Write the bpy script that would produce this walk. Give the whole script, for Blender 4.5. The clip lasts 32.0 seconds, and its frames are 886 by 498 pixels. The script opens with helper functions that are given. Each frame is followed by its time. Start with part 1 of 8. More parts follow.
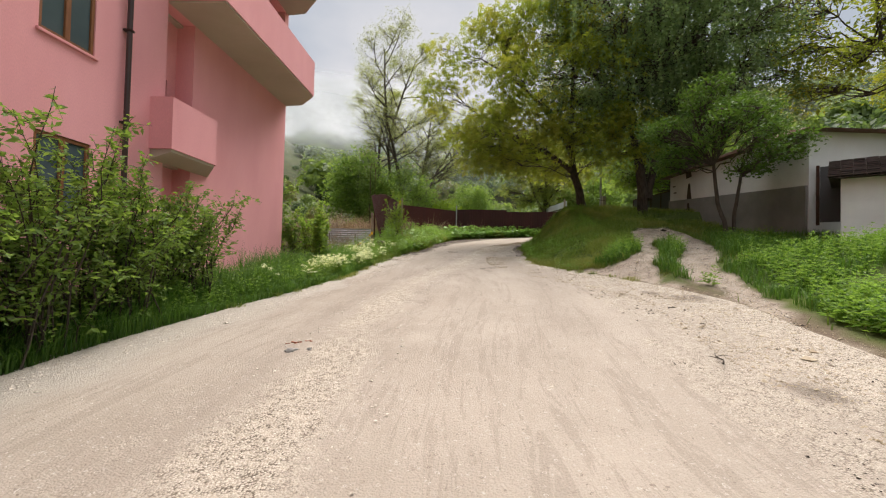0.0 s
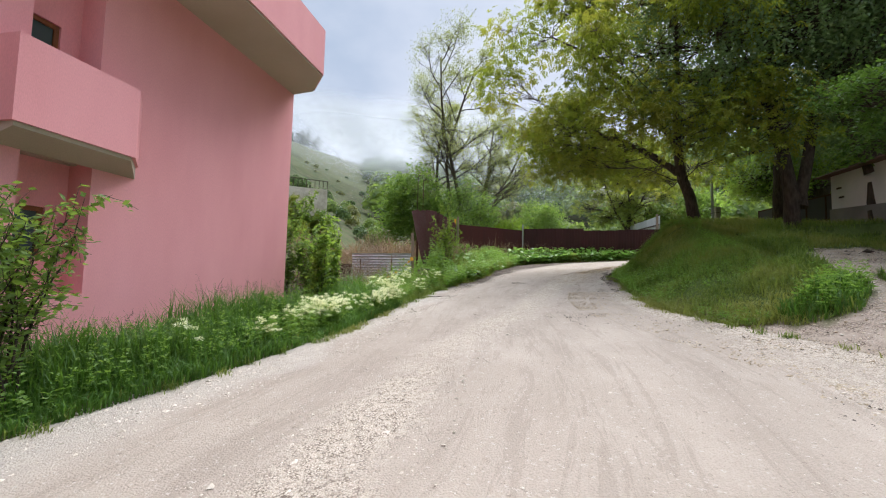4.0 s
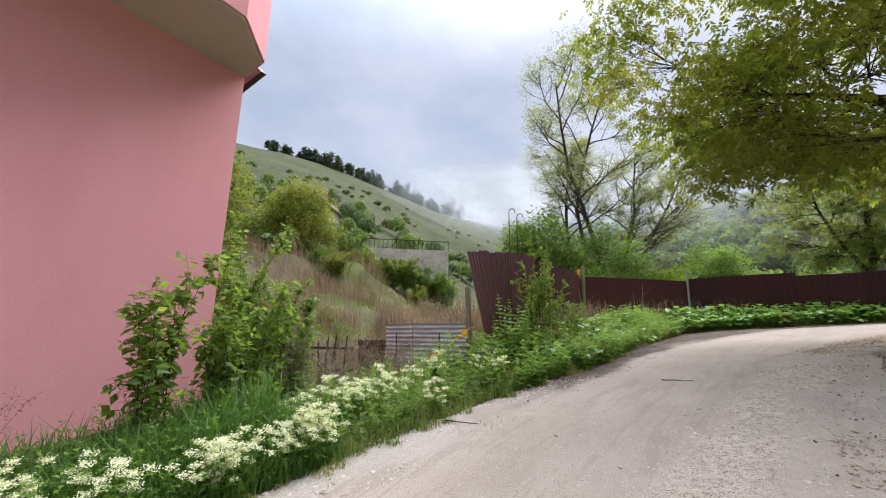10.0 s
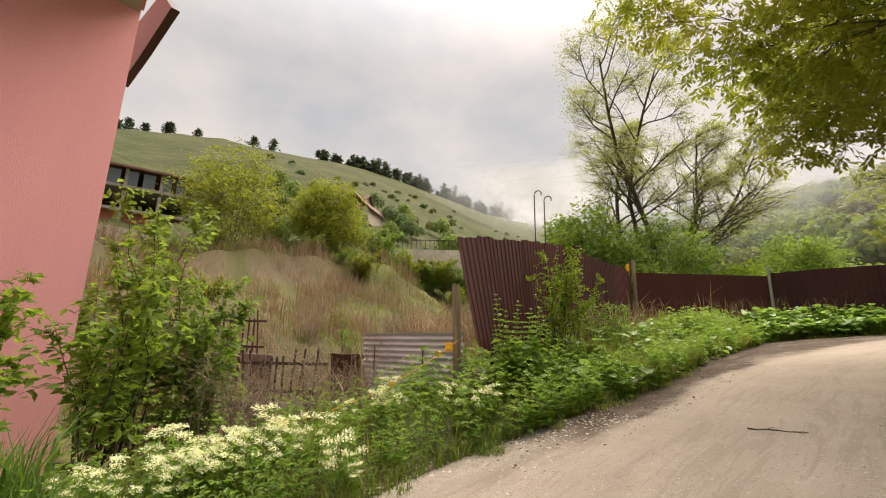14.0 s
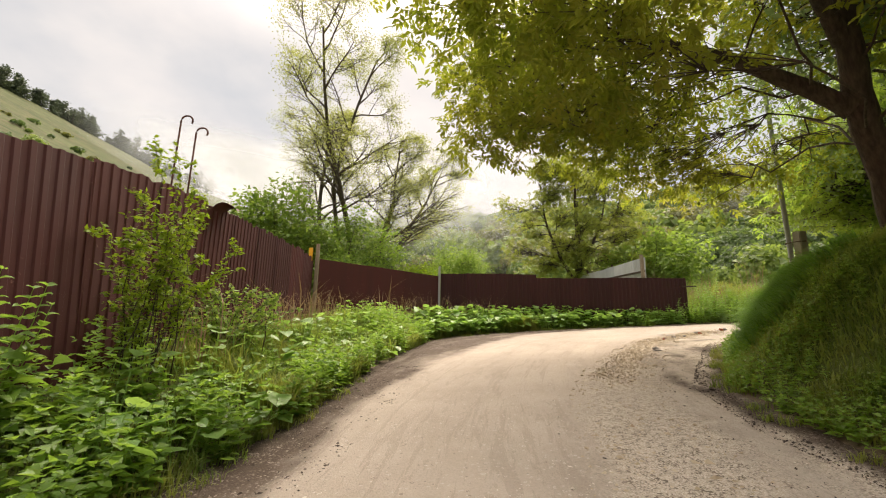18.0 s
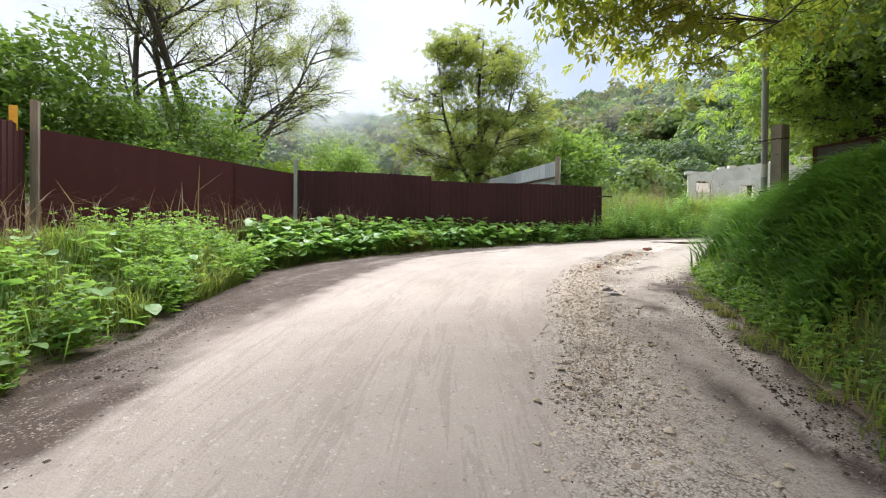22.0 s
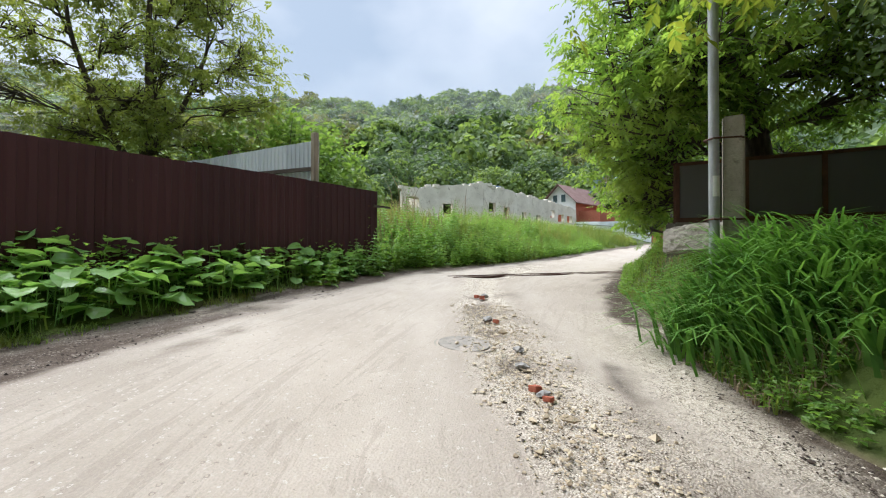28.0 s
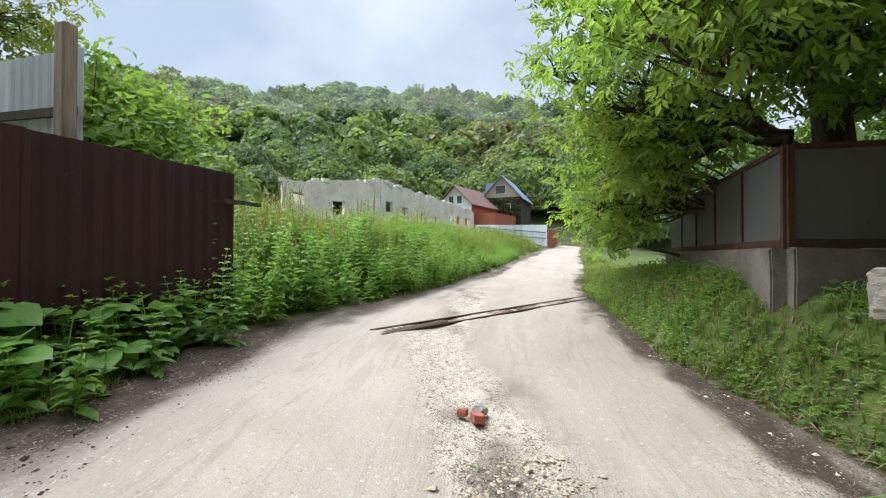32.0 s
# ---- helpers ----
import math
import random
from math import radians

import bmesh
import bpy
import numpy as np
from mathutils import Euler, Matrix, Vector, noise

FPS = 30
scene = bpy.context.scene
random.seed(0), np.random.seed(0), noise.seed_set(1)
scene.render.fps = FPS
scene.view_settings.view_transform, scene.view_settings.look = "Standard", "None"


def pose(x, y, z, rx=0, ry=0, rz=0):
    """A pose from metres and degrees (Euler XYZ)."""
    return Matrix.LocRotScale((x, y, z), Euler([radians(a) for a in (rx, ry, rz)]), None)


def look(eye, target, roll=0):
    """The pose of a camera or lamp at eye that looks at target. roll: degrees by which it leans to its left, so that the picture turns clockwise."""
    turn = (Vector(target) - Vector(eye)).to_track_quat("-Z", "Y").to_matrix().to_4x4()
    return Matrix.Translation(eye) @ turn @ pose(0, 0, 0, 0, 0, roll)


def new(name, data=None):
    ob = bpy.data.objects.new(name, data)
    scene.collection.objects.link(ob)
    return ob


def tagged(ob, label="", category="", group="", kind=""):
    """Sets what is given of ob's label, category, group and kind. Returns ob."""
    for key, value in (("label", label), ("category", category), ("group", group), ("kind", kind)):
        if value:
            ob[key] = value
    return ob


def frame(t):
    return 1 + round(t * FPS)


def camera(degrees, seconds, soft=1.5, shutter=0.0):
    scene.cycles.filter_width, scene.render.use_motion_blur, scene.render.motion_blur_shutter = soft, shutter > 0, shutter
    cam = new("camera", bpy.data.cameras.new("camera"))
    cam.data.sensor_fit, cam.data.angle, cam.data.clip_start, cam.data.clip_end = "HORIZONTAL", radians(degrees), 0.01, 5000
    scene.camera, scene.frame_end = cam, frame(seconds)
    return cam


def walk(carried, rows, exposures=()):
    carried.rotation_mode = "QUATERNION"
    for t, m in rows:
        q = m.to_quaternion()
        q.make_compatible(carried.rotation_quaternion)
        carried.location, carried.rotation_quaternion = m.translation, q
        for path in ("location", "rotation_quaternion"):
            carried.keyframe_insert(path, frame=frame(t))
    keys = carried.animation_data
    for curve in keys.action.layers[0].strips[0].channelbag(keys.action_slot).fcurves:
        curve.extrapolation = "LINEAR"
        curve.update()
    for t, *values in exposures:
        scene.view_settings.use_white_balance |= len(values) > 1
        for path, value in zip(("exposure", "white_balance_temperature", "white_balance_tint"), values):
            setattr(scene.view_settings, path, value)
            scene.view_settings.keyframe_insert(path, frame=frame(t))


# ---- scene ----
cam = camera(92.7, 32.0, soft=1.15)
PATH = [
    (0, (-0.068, -0.139, 1.541), (0.116, 9.856, 1.765), 1.39),
    (0.5, (0.009, 0.518, 1.570), (0.268, 10.512, 1.805), 1.42),
    (1, (0.024, 1.127, 1.613), (0.298, 11.121, 1.847), 1.45),
    (1.5, (0.044, 1.720, 1.705), (0.224, 11.715, 1.935), 1.46),
    (2, (0.106, 2.307, 1.792), (0.058, 12.305, 2.017), 1.48),
    (2.5, (0.102, 2.908, 1.824), (-0.296, 12.898, 2.042), 1.44),
    (3, (0.133, 3.490, 1.838), (-0.646, 13.456, 2.100), 1.43),
    (3.5, (0.140, 4.058, 1.884), (-0.997, 13.984, 2.302), 1.30),
    (5.5, (0.352, 6.392, 2.011), (-1.363, 16.068, 3.863), 1.92),
    (6, (0.408, 6.966, 2.069), (-1.452, 16.574, 4.124), 1.82),
    (6.5, (0.419, 7.557, 2.107), (-1.597, 17.117, 4.238), 1.71),
    (7, (0.476, 8.149, 2.119), (-1.672, 17.679, 4.256), 1.72),
    (7.5, (0.495, 8.734, 2.149), (-1.783, 18.231, 4.298), 1.66),
    (8, (0.497, 9.325, 2.204), (-1.934, 18.782, 4.362), 1.63),
    (8.5, (0.578, 9.910, 2.272), (-2.167, 19.282, 4.424), 1.61),
    (9, (0.620, 10.447, 2.299), (-2.677, 19.645, 4.430), 1.51),
    (9.5, (0.691, 10.909, 2.356), (-3.287, 19.835, 4.479), 1.38),
    (10, (0.770, 11.318, 2.448), (-3.849, 19.930, 4.571), 1.11),
    (10.5, (0.779, 11.735, 2.485), (-4.325, 20.072, 4.595), 1.02),
    (11, (0.793, 12.130, 2.497), (-4.569, 20.303, 4.608), 1.02),
    (11.5, (0.809, 12.501, 2.548), (-4.638, 20.613, 4.677), 0.99),
    (12, (0.735, 12.866, 2.544), (-4.718, 20.970, 4.686), 1.08),
    (12.5, (0.697, 13.211, 2.564), (-4.774, 21.297, 4.728), 1.15),
    (13, (0.711, 13.534, 2.649), (-4.821, 21.577, 4.819), 1.02),
    (13.5, (0.675, 13.800, 2.665), (-4.969, 21.764, 4.837), 1.17),
    (15.5, (0.440, 14.938, 2.745), (-4.924, 23.090, 4.930), 0.71),
    (16, (0.356, 15.365, 2.736), (-4.212, 23.991, 4.912), 0.84),
    (16.5, (0.347, 15.807, 2.801), (-3.036, 24.959, 4.991), 1.00),
    (17, (0.359, 16.334, 2.852), (-1.633, 25.883, 5.052), 1.01),
    (17.5, (0.447, 16.885, 2.865), (-0.084, 26.639, 5.007), 0.98),
    (18, (0.551, 17.406, 2.932), (1.223, 27.163, 5.020), 0.83),
    (18.5, (0.680, 17.975, 3.022), (1.522, 27.892, 3.991), 0.79),
    (19, (0.904, 18.555, 3.100), (1.520, 28.536, 3.087), 0.18),
    (19.5, (1.022, 19.117, 3.130), (2.186, 29.049, 3.033), 0.32),
    (20, (1.236, 19.665, 3.192), (3.080, 29.493, 3.095), 0.15),
    (20.5, (1.424, 20.229, 3.284), (3.661, 29.976, 3.202), 0.12),
    (21, (1.534, 20.840, 3.365), (4.089, 30.508, 3.271), 0.26),
    (21.5, (1.691, 21.415, 3.397), (4.544, 30.999, 3.324), 0.39),
    (22, (1.833, 21.973, 3.449), (5.001, 31.457, 3.380), 0.43),
    (22.5, (2.005, 22.559, 3.524), (5.566, 31.904, 3.467), 0.56),
    (23, (2.186, 23.132, 3.583), (6.130, 32.321, 3.535), 0.70),
    (23.5, (2.343, 23.658, 3.598), (6.608, 32.703, 3.558), 0.65),
    (24, (2.518, 24.195, 3.674), (7.121, 33.073, 3.653), 0.78),
    (24.5, (2.768, 24.729, 3.765), (7.673, 33.443, 3.757), 0.79),
    (25, (2.996, 25.249, 3.813), (8.288, 33.734, 3.818), 0.82),
    (25.5, (3.235, 25.709, 3.867), (9.036, 33.854, 3.875), 0.66),
    (26, (3.482, 26.169, 3.959), (9.832, 33.894, 3.978), 0.59),
    (26.5, (3.745, 26.670, 4.076), (10.720, 33.836, 4.093), 0.22),
    (28.5, (4.826, 28.918, 4.200), (13.663, 33.597, 4.356), 0.22),
    (29, (5.240, 29.275, 4.230), (14.276, 33.556, 4.377), 0.22),
    (29.5, (5.733, 29.646, 4.280), (14.900, 33.639, 4.415), 0.18),
    (30, (6.222, 29.972, 4.378), (15.477, 33.758, 4.516), 0.13),
    (30.5, (6.715, 30.328, 4.499), (16.033, 33.953, 4.635), 0.10),
    (31, (7.219, 30.637, 4.565), (16.598, 34.103, 4.683), 0.09),
    (31.5, (7.627, 30.908, 4.643), (17.079, 34.171, 4.732), -0.05),
    (32, (8.111, 31.183, 4.709), (17.713, 33.973, 4.832), 0.13),
]
walk(cam, [(t, look(eye, target, roll)) for t, eye, target, roll in PATH],
     exposures=[(0.0, 0.65, 6750, 14), (2.4, 0.67, 6400, 13), (3.5, 0.77, 6000, 13), (6.0, 0.84, 5900, 15), (11.2, 0.78, 6100, 17), (12.9, 0.80, 7350, 17),
                (17.0, 0.98, 8100, 16), (19.0, 1.2, 7100, 17), (21.0, 1.24, 6150, 16), (23.5, 1.11, 5850, 15), (26.0, 0.98, 5750, 12), (29.0, 0.93, 5850, 9), (32.0, 0.98, 5850, 9)])

# ---- world and light: overcast spring sky, thin cloud over the valley ----
world = bpy.data.worlds.new("overcast_sky")
scene.world = world
world.use_nodes = True
wn, wl = world.node_tree.nodes, world.node_tree.links
bg = wn["Background"]
sky = wn.new("ShaderNodeTexSky")
sky.sky_type, sky.sun_disc = "NISHITA", False
sky.sun_elevation, sky.sun_rotation = radians(57), radians(14)
sky.air_density, sky.dust_density = 1.0, 3.0
co = wn.new("ShaderNodeTexCoord")
mp = wn.new("ShaderNodeMapping")
mp.inputs["Scale"].default_value = (1.0, 1.0, 1.7)
ns = wn.new("ShaderNodeTexNoise")
ns.inputs["Scale"].default_value, ns.inputs["Detail"].default_value, ns.inputs["Roughness"].default_value = 2.3, 6.0, 0.5
ramp = wn.new("ShaderNodeValToRGB")
ramp.color_ramp.elements[0].position, ramp.color_ramp.elements[0].color = 0.32, (2.9, 3.35, 3.85, 1)
ramp.color_ramp.elements[1].position, ramp.color_ramp.elements[1].color = 0.66, (5.0, 5.1, 5.2, 1)
mx = wn.new("ShaderNodeMix")
mx.data_type = "RGBA"
mx.inputs[0].default_value = 0.90
wl.new(co.outputs["Generated"], mp.inputs["Vector"])
wl.new(mp.outputs["Vector"], ns.inputs["Vector"])
wl.new(ns.outputs["Fac"], ramp.inputs["Fac"])
wl.new(sky.outputs["Color"], mx.inputs[6])
wl.new(ramp.outputs["Color"], mx.inputs[7])
# an overcast sky is brightest overhead
sep = wn.new("ShaderNodeSeparateXYZ")
lift = wn.new("ShaderNodeMapRange")
lift.interpolation_type = "SMOOTHSTEP"
lift.inputs["From Min"].default_value, lift.inputs["From Max"].default_value = 0.55, 0.96
lift.inputs["To Min"].default_value, lift.inputs["To Max"].default_value = 1.0, 3.4
gain = wn.new("ShaderNodeVectorMath")
gain.operation = "SCALE"
wl.new(co.outputs["Generated"], sep.inputs[0])
wl.new(sep.outputs["Z"], lift.inputs["Value"])
wl.new(mx.outputs[2], gain.inputs[0])
wl.new(lift.outputs["Result"], gain.inputs["Scale"])
wl.new(gain.outputs[0], bg.inputs["Color"])
bg.inputs["Strength"].default_value = 0.097
sun_data = bpy.data.lights.new("sun", "SUN")
sun_data.energy, sun_data.angle, sun_data.color = 3.3, radians(50), (1.0, 0.96, 0.9)
sun = new("sun", sun_data)
sun.matrix_world = look((9.4, 37.8, 60), (0, 0, 0))

# ---- materials ----
def mat_base(name, rough=0.8, metal=0.0, spec=0.3):
    m = bpy.data.materials.new(name)
    m.use_nodes = True
    nt = m.node_tree
    b = nt.nodes["Principled BSDF"]
    b.inputs["Roughness"].default_value, b.inputs["Metallic"].default_value = rough, metal
    b.inputs["Specular IOR Level"].default_value = spec
    return m, nt, b


def nd(nt, kind, **sets):
    n = nt.nodes.new(kind)
    for k, v in sets.items():
        n.inputs[k.replace("_", " ")].default_value = v
    return n


def mixed(nt, a, b, fac, mode="MIX"):
    """A colour mix; a, b and fac are sockets or values."""
    n = nt.nodes.new("ShaderNodeMix")
    n.data_type, n.blend_type = "RGBA", mode
    for i, v in ((0, fac), (6, a), (7, b)):
        if hasattr(v, "links"):
            nt.links.new(v, n.inputs[i])
        else:
            n.inputs[i].default_value = v if i == 0 else (*v, 1)
    return n.outputs[2]


def ramped(nt, fac, lo, hi, a=(0, 0, 0), b=(1, 1, 1)):
    n = nt.nodes.new("ShaderNodeValToRGB")
    n.color_ramp.elements[0].position, n.color_ramp.elements[0].color = lo, (*a, 1)
    n.color_ramp.elements[1].position, n.color_ramp.elements[1].color = hi, (*b, 1)
    nt.links.new(fac, n.inputs[0])
    return n.outputs[0]


def noise_of(nt, scale, detail=4.0, rough=0.55, coords="Object", stretch=(1, 1, 1), dist=0.0):
    c = nt.nodes.new("ShaderNodeTexCoord")
    mpn = nd(nt, "ShaderNodeMapping", Scale=stretch)
    n = nd(nt, "ShaderNodeTexNoise", Scale=scale, Detail=detail, Roughness=rough, Distortion=dist)
    nt.links.new(c.outputs[coords], mpn.inputs[0])
    nt.links.new(mpn.outputs[0], n.inputs["Vector"])
    return n.outputs["Fac"]


def bumped(nt, b, height, strength, distance=0.02):
    n = nd(nt, "ShaderNodeBump", Strength=strength, Distance=distance)
    nt.links.new(height, n.inputs["Height"])
    nt.links.new(n.outputs[0], b.inputs["Normal"])


def plain(name, col, col2, scale=3.0, rough=0.85, metal=0.0, bump=0.2, fine=60.0, stretch=(1, 1, 1), dirt=None, spec=0.3, lo=0.35, hi=0.7):
    """Two-tone surface with stains at one scale and grain at another."""
    m, nt, b = mat_base(name, rough, metal, spec)
    big = noise_of(nt, scale, 5, 0.6, stretch=stretch)
    small = noise_of(nt, fine, 3, 0.6, stretch=stretch)
    c = mixed(nt, col, col2, ramped(nt, big, lo, hi))
    c = mixed(nt, c, (0.5, 0.5, 0.5), 0.25, "OVERLAY")
    g = mixed(nt, (0.82, 0.82, 0.82), (1.12, 1.12, 1.12), small)
    c = mixed(nt, c, g, 1.0, "MULTIPLY")
    if dirt:
        c = mixed(nt, c, dirt, ramped(nt, noise_of(nt, scale * 2.7, 6, 0.7, stretch=stretch), 0.58, 0.72))
    nt.links.new(c, b.inputs["Base Color"])
    bumped(nt, b, small, bump)
    return m


def leafy(name, a, b2, c2=None, through_share=0.35, rough=0.55):
    """Leaves: tone varies leaf by leaf, light passes through."""
    m, nt, b = mat_base(name, rough, 0.0, 0.35)
    geo = nt.nodes.new("ShaderNodeNewGeometry")
    c = mixed(nt, a, b2, geo.outputs["Random Per Island"])
    c = mixed(nt, c, c2 or b2, ramped(nt, noise_of(nt, 0.5, 3), 0.45, 0.65))
    nt.links.new(c, b.inputs["Base Color"])
    tr = nt.nodes.new("ShaderNodeBsdfTranslucent")
    bright = mixed(nt, c, (1.75, 1.65, 1.0), 1.0, "MULTIPLY")
    nt.links.new(bright, tr.inputs["Color"])
    ms = nt.nodes.new("ShaderNodeMixShader")
    ms.inputs[0].default_value = through_share
    nt.links.new(b.outputs[0], ms.inputs[1])
    nt.links.new(tr.outputs[0], ms.inputs[2])
    nt.links.new(ms.outputs[0], nt.nodes["Material Output"].inputs[0])
    return m


def flow_noise(nt, along, across, detail=4.0, rough=0.6):
    """Noise drawn out along the road by the wheels."""
    uv = nt.nodes.new("ShaderNodeUVMap")
    uv.uv_map = "flow"
    mpn = nd(nt, "ShaderNodeMapping", Scale=(along, across, 1))
    n = nd(nt, "ShaderNodeTexNoise", Scale=1.0, Detail=detail, Roughness=rough, Distortion=1.0)
    nt.links.new(uv.outputs[0], mpn.inputs[0])
    nt.links.new(mpn.outputs[0], n.inputs["Vector"])
    return n.outputs["Fac"]


def road_material():
    m, nt, b = mat_base("gravel_road", 0.93, 0.0, 0.2)
    at = nt.nodes.new("ShaderNodeAttribute")
    at.attribute_name = "lane"
    sep = nt.nodes.new("ShaderNodeSeparateColor")
    nt.links.new(at.outputs["Color"], sep.inputs[0])
    loose, damp, pale = sep.outputs[0], sep.outputs[1], sep.outputs[2]
    grain = noise_of(nt, 60, 6, 0.75)
    grit = nd(nt, "ShaderNodeTexVoronoi", Scale=62.0)
    grit2 = nd(nt, "ShaderNodeTexVoronoi", Scale=105.0)
    cc = nt.nodes.new("ShaderNodeTexCoord")
    nt.links.new(cc.outputs["Object"], grit.inputs["Vector"])
    nt.links.new(cc.outputs["Object"], grit2.inputs["Vector"])
    patch, mid = noise_of(nt, 0.45, 6, 0.65), noise_of(nt, 3.0, 6, 0.7)
    streak, fine = flow_noise(nt, 0.3, 1.7, 8, 0.7), flow_noise(nt, 0.45, 5.0, 9, 0.78)
    fines = mixed(nt, (0.315, 0.27, 0.22), (0.41, 0.358, 0.298), ramped(nt, patch, 0.35, 0.68))
    wear = nt.nodes.new("ShaderNodeAttribute")
    wear.attribute_name = "wear"
    fines = mixed(nt, fines, (0.285, 0.242, 0.198), wear.outputs["Fac"])
    fines = mixed(nt, fines, (0.215, 0.178, 0.14), ramped(nt, streak, 0.36, 0.95, (0, 0, 0), (0.3, 0.3, 0.3)))
    fines = mixed(nt, fines, (0.46, 0.41, 0.35), ramped(nt, fine, 0.42, 0.8, (0, 0, 0), (0.42, 0.42, 0.42)))
    fines = mixed(nt, fines, (0.185, 0.15, 0.118), ramped(nt, fine, 0.54, 0.10, (0, 0, 0), (0.3, 0.3, 0.3)))
    fines = mixed(nt, fines, mixed(nt, (0.66, 0.65, 0.64), (1.32, 1.31, 1.30), grain), 1.0, "MULTIPLY")
    peb = nd(nt, "ShaderNodeTexVoronoi", Scale=46.0)
    nt.links.new(cc.outputs["Object"], peb.inputs["Vector"])
    tone = nt.nodes.new("ShaderNodeSeparateColor")
    nt.links.new(peb.outputs["Color"], tone.inputs[0])
    core = ramped(nt, peb.outputs["Distance"], 0.42, 0.30)
    fines = mixed(nt, fines, (0.43, 0.385, 0.33), mixed(nt, (0, 0, 0), core, ramped(nt, tone.outputs[0], 0.955, 0.98)))
    fines = mixed(nt, fines, (0.24, 0.20, 0.16), mixed(nt, (0, 0, 0), core, ramped(nt, tone.outputs[1], 0.98, 0.99)))
    chips = mixed(nt, (0.32, 0.265, 0.20), (0.68, 0.61, 0.51), grit.outputs["Color"])
    chips = mixed(nt, chips, (0.15, 0.12, 0.09), ramped(nt, grit.outputs["Distance"], 0.44, 0.70))
    chips2 = mixed(nt, chips, mixed(nt, (0.335, 0.275, 0.21), (0.66, 0.59, 0.49), grit2.outputs["Color"]), ramped(nt, noise_of(nt, 14, 4, 0.6), 0.45, 0.6))
    lmask = nt.nodes.new("ShaderNodeMath")
    lmask.operation = "ADD"
    nt.links.new(loose, lmask.inputs[0])
    nt.links.new(ramped(nt, mid, 0.3, 0.75, (-0.4,) * 3, (0.4,) * 3), lmask.inputs[1])
    c = mixed(nt, fines, chips2, ramped(nt, lmask.outputs[0], 0.35, 0.85))
    bits = nt.nodes.new("ShaderNodeSeparateColor")
    nt.links.new(grit.outputs["Color"], bits.inputs[0])
    litter = mixed(nt, mixed(nt, (0.036, 0.025, 0.018), (0.105, 0.076, 0.056), grain), (0.26, 0.222, 0.18), mixed(nt, (0, 0, 0), ramped(nt, bits.outputs[2], 0.72, 0.95), ramped(nt, noise_of(nt, 5, 5, 0.7), 0.42, 0.62)))
    c = mixed(nt, c, litter, damp)
    c = mixed(nt, c, mixed(nt, (0.39, 0.352, 0.305), (0.49, 0.45, 0.395), grain), pale)
    nt.links.new(c, b.inputs["Base Color"])
    hsum = nt.nodes.new("ShaderNodeMath")
    hsum.operation = "MULTIPLY_ADD"
    nt.links.new(grit.outputs["Distance"], hsum.inputs[0])
    hsum.inputs[1].default_value = -0.9
    nt.links.new(grain, hsum.inputs[2])
    soft = nt.nodes.new("ShaderNodeMath")
    soft.operation = "MULTIPLY"
    nt.links.new(hsum.outputs[0], soft.inputs[0])
    nt.links.new(ramped(nt, lmask.outputs[0], 0.3, 0.8, (0.45,) * 3, (1, 1, 1)), soft.inputs[1])
    bumped(nt, b, soft.outputs[0], 0.75, 0.02)
    return m


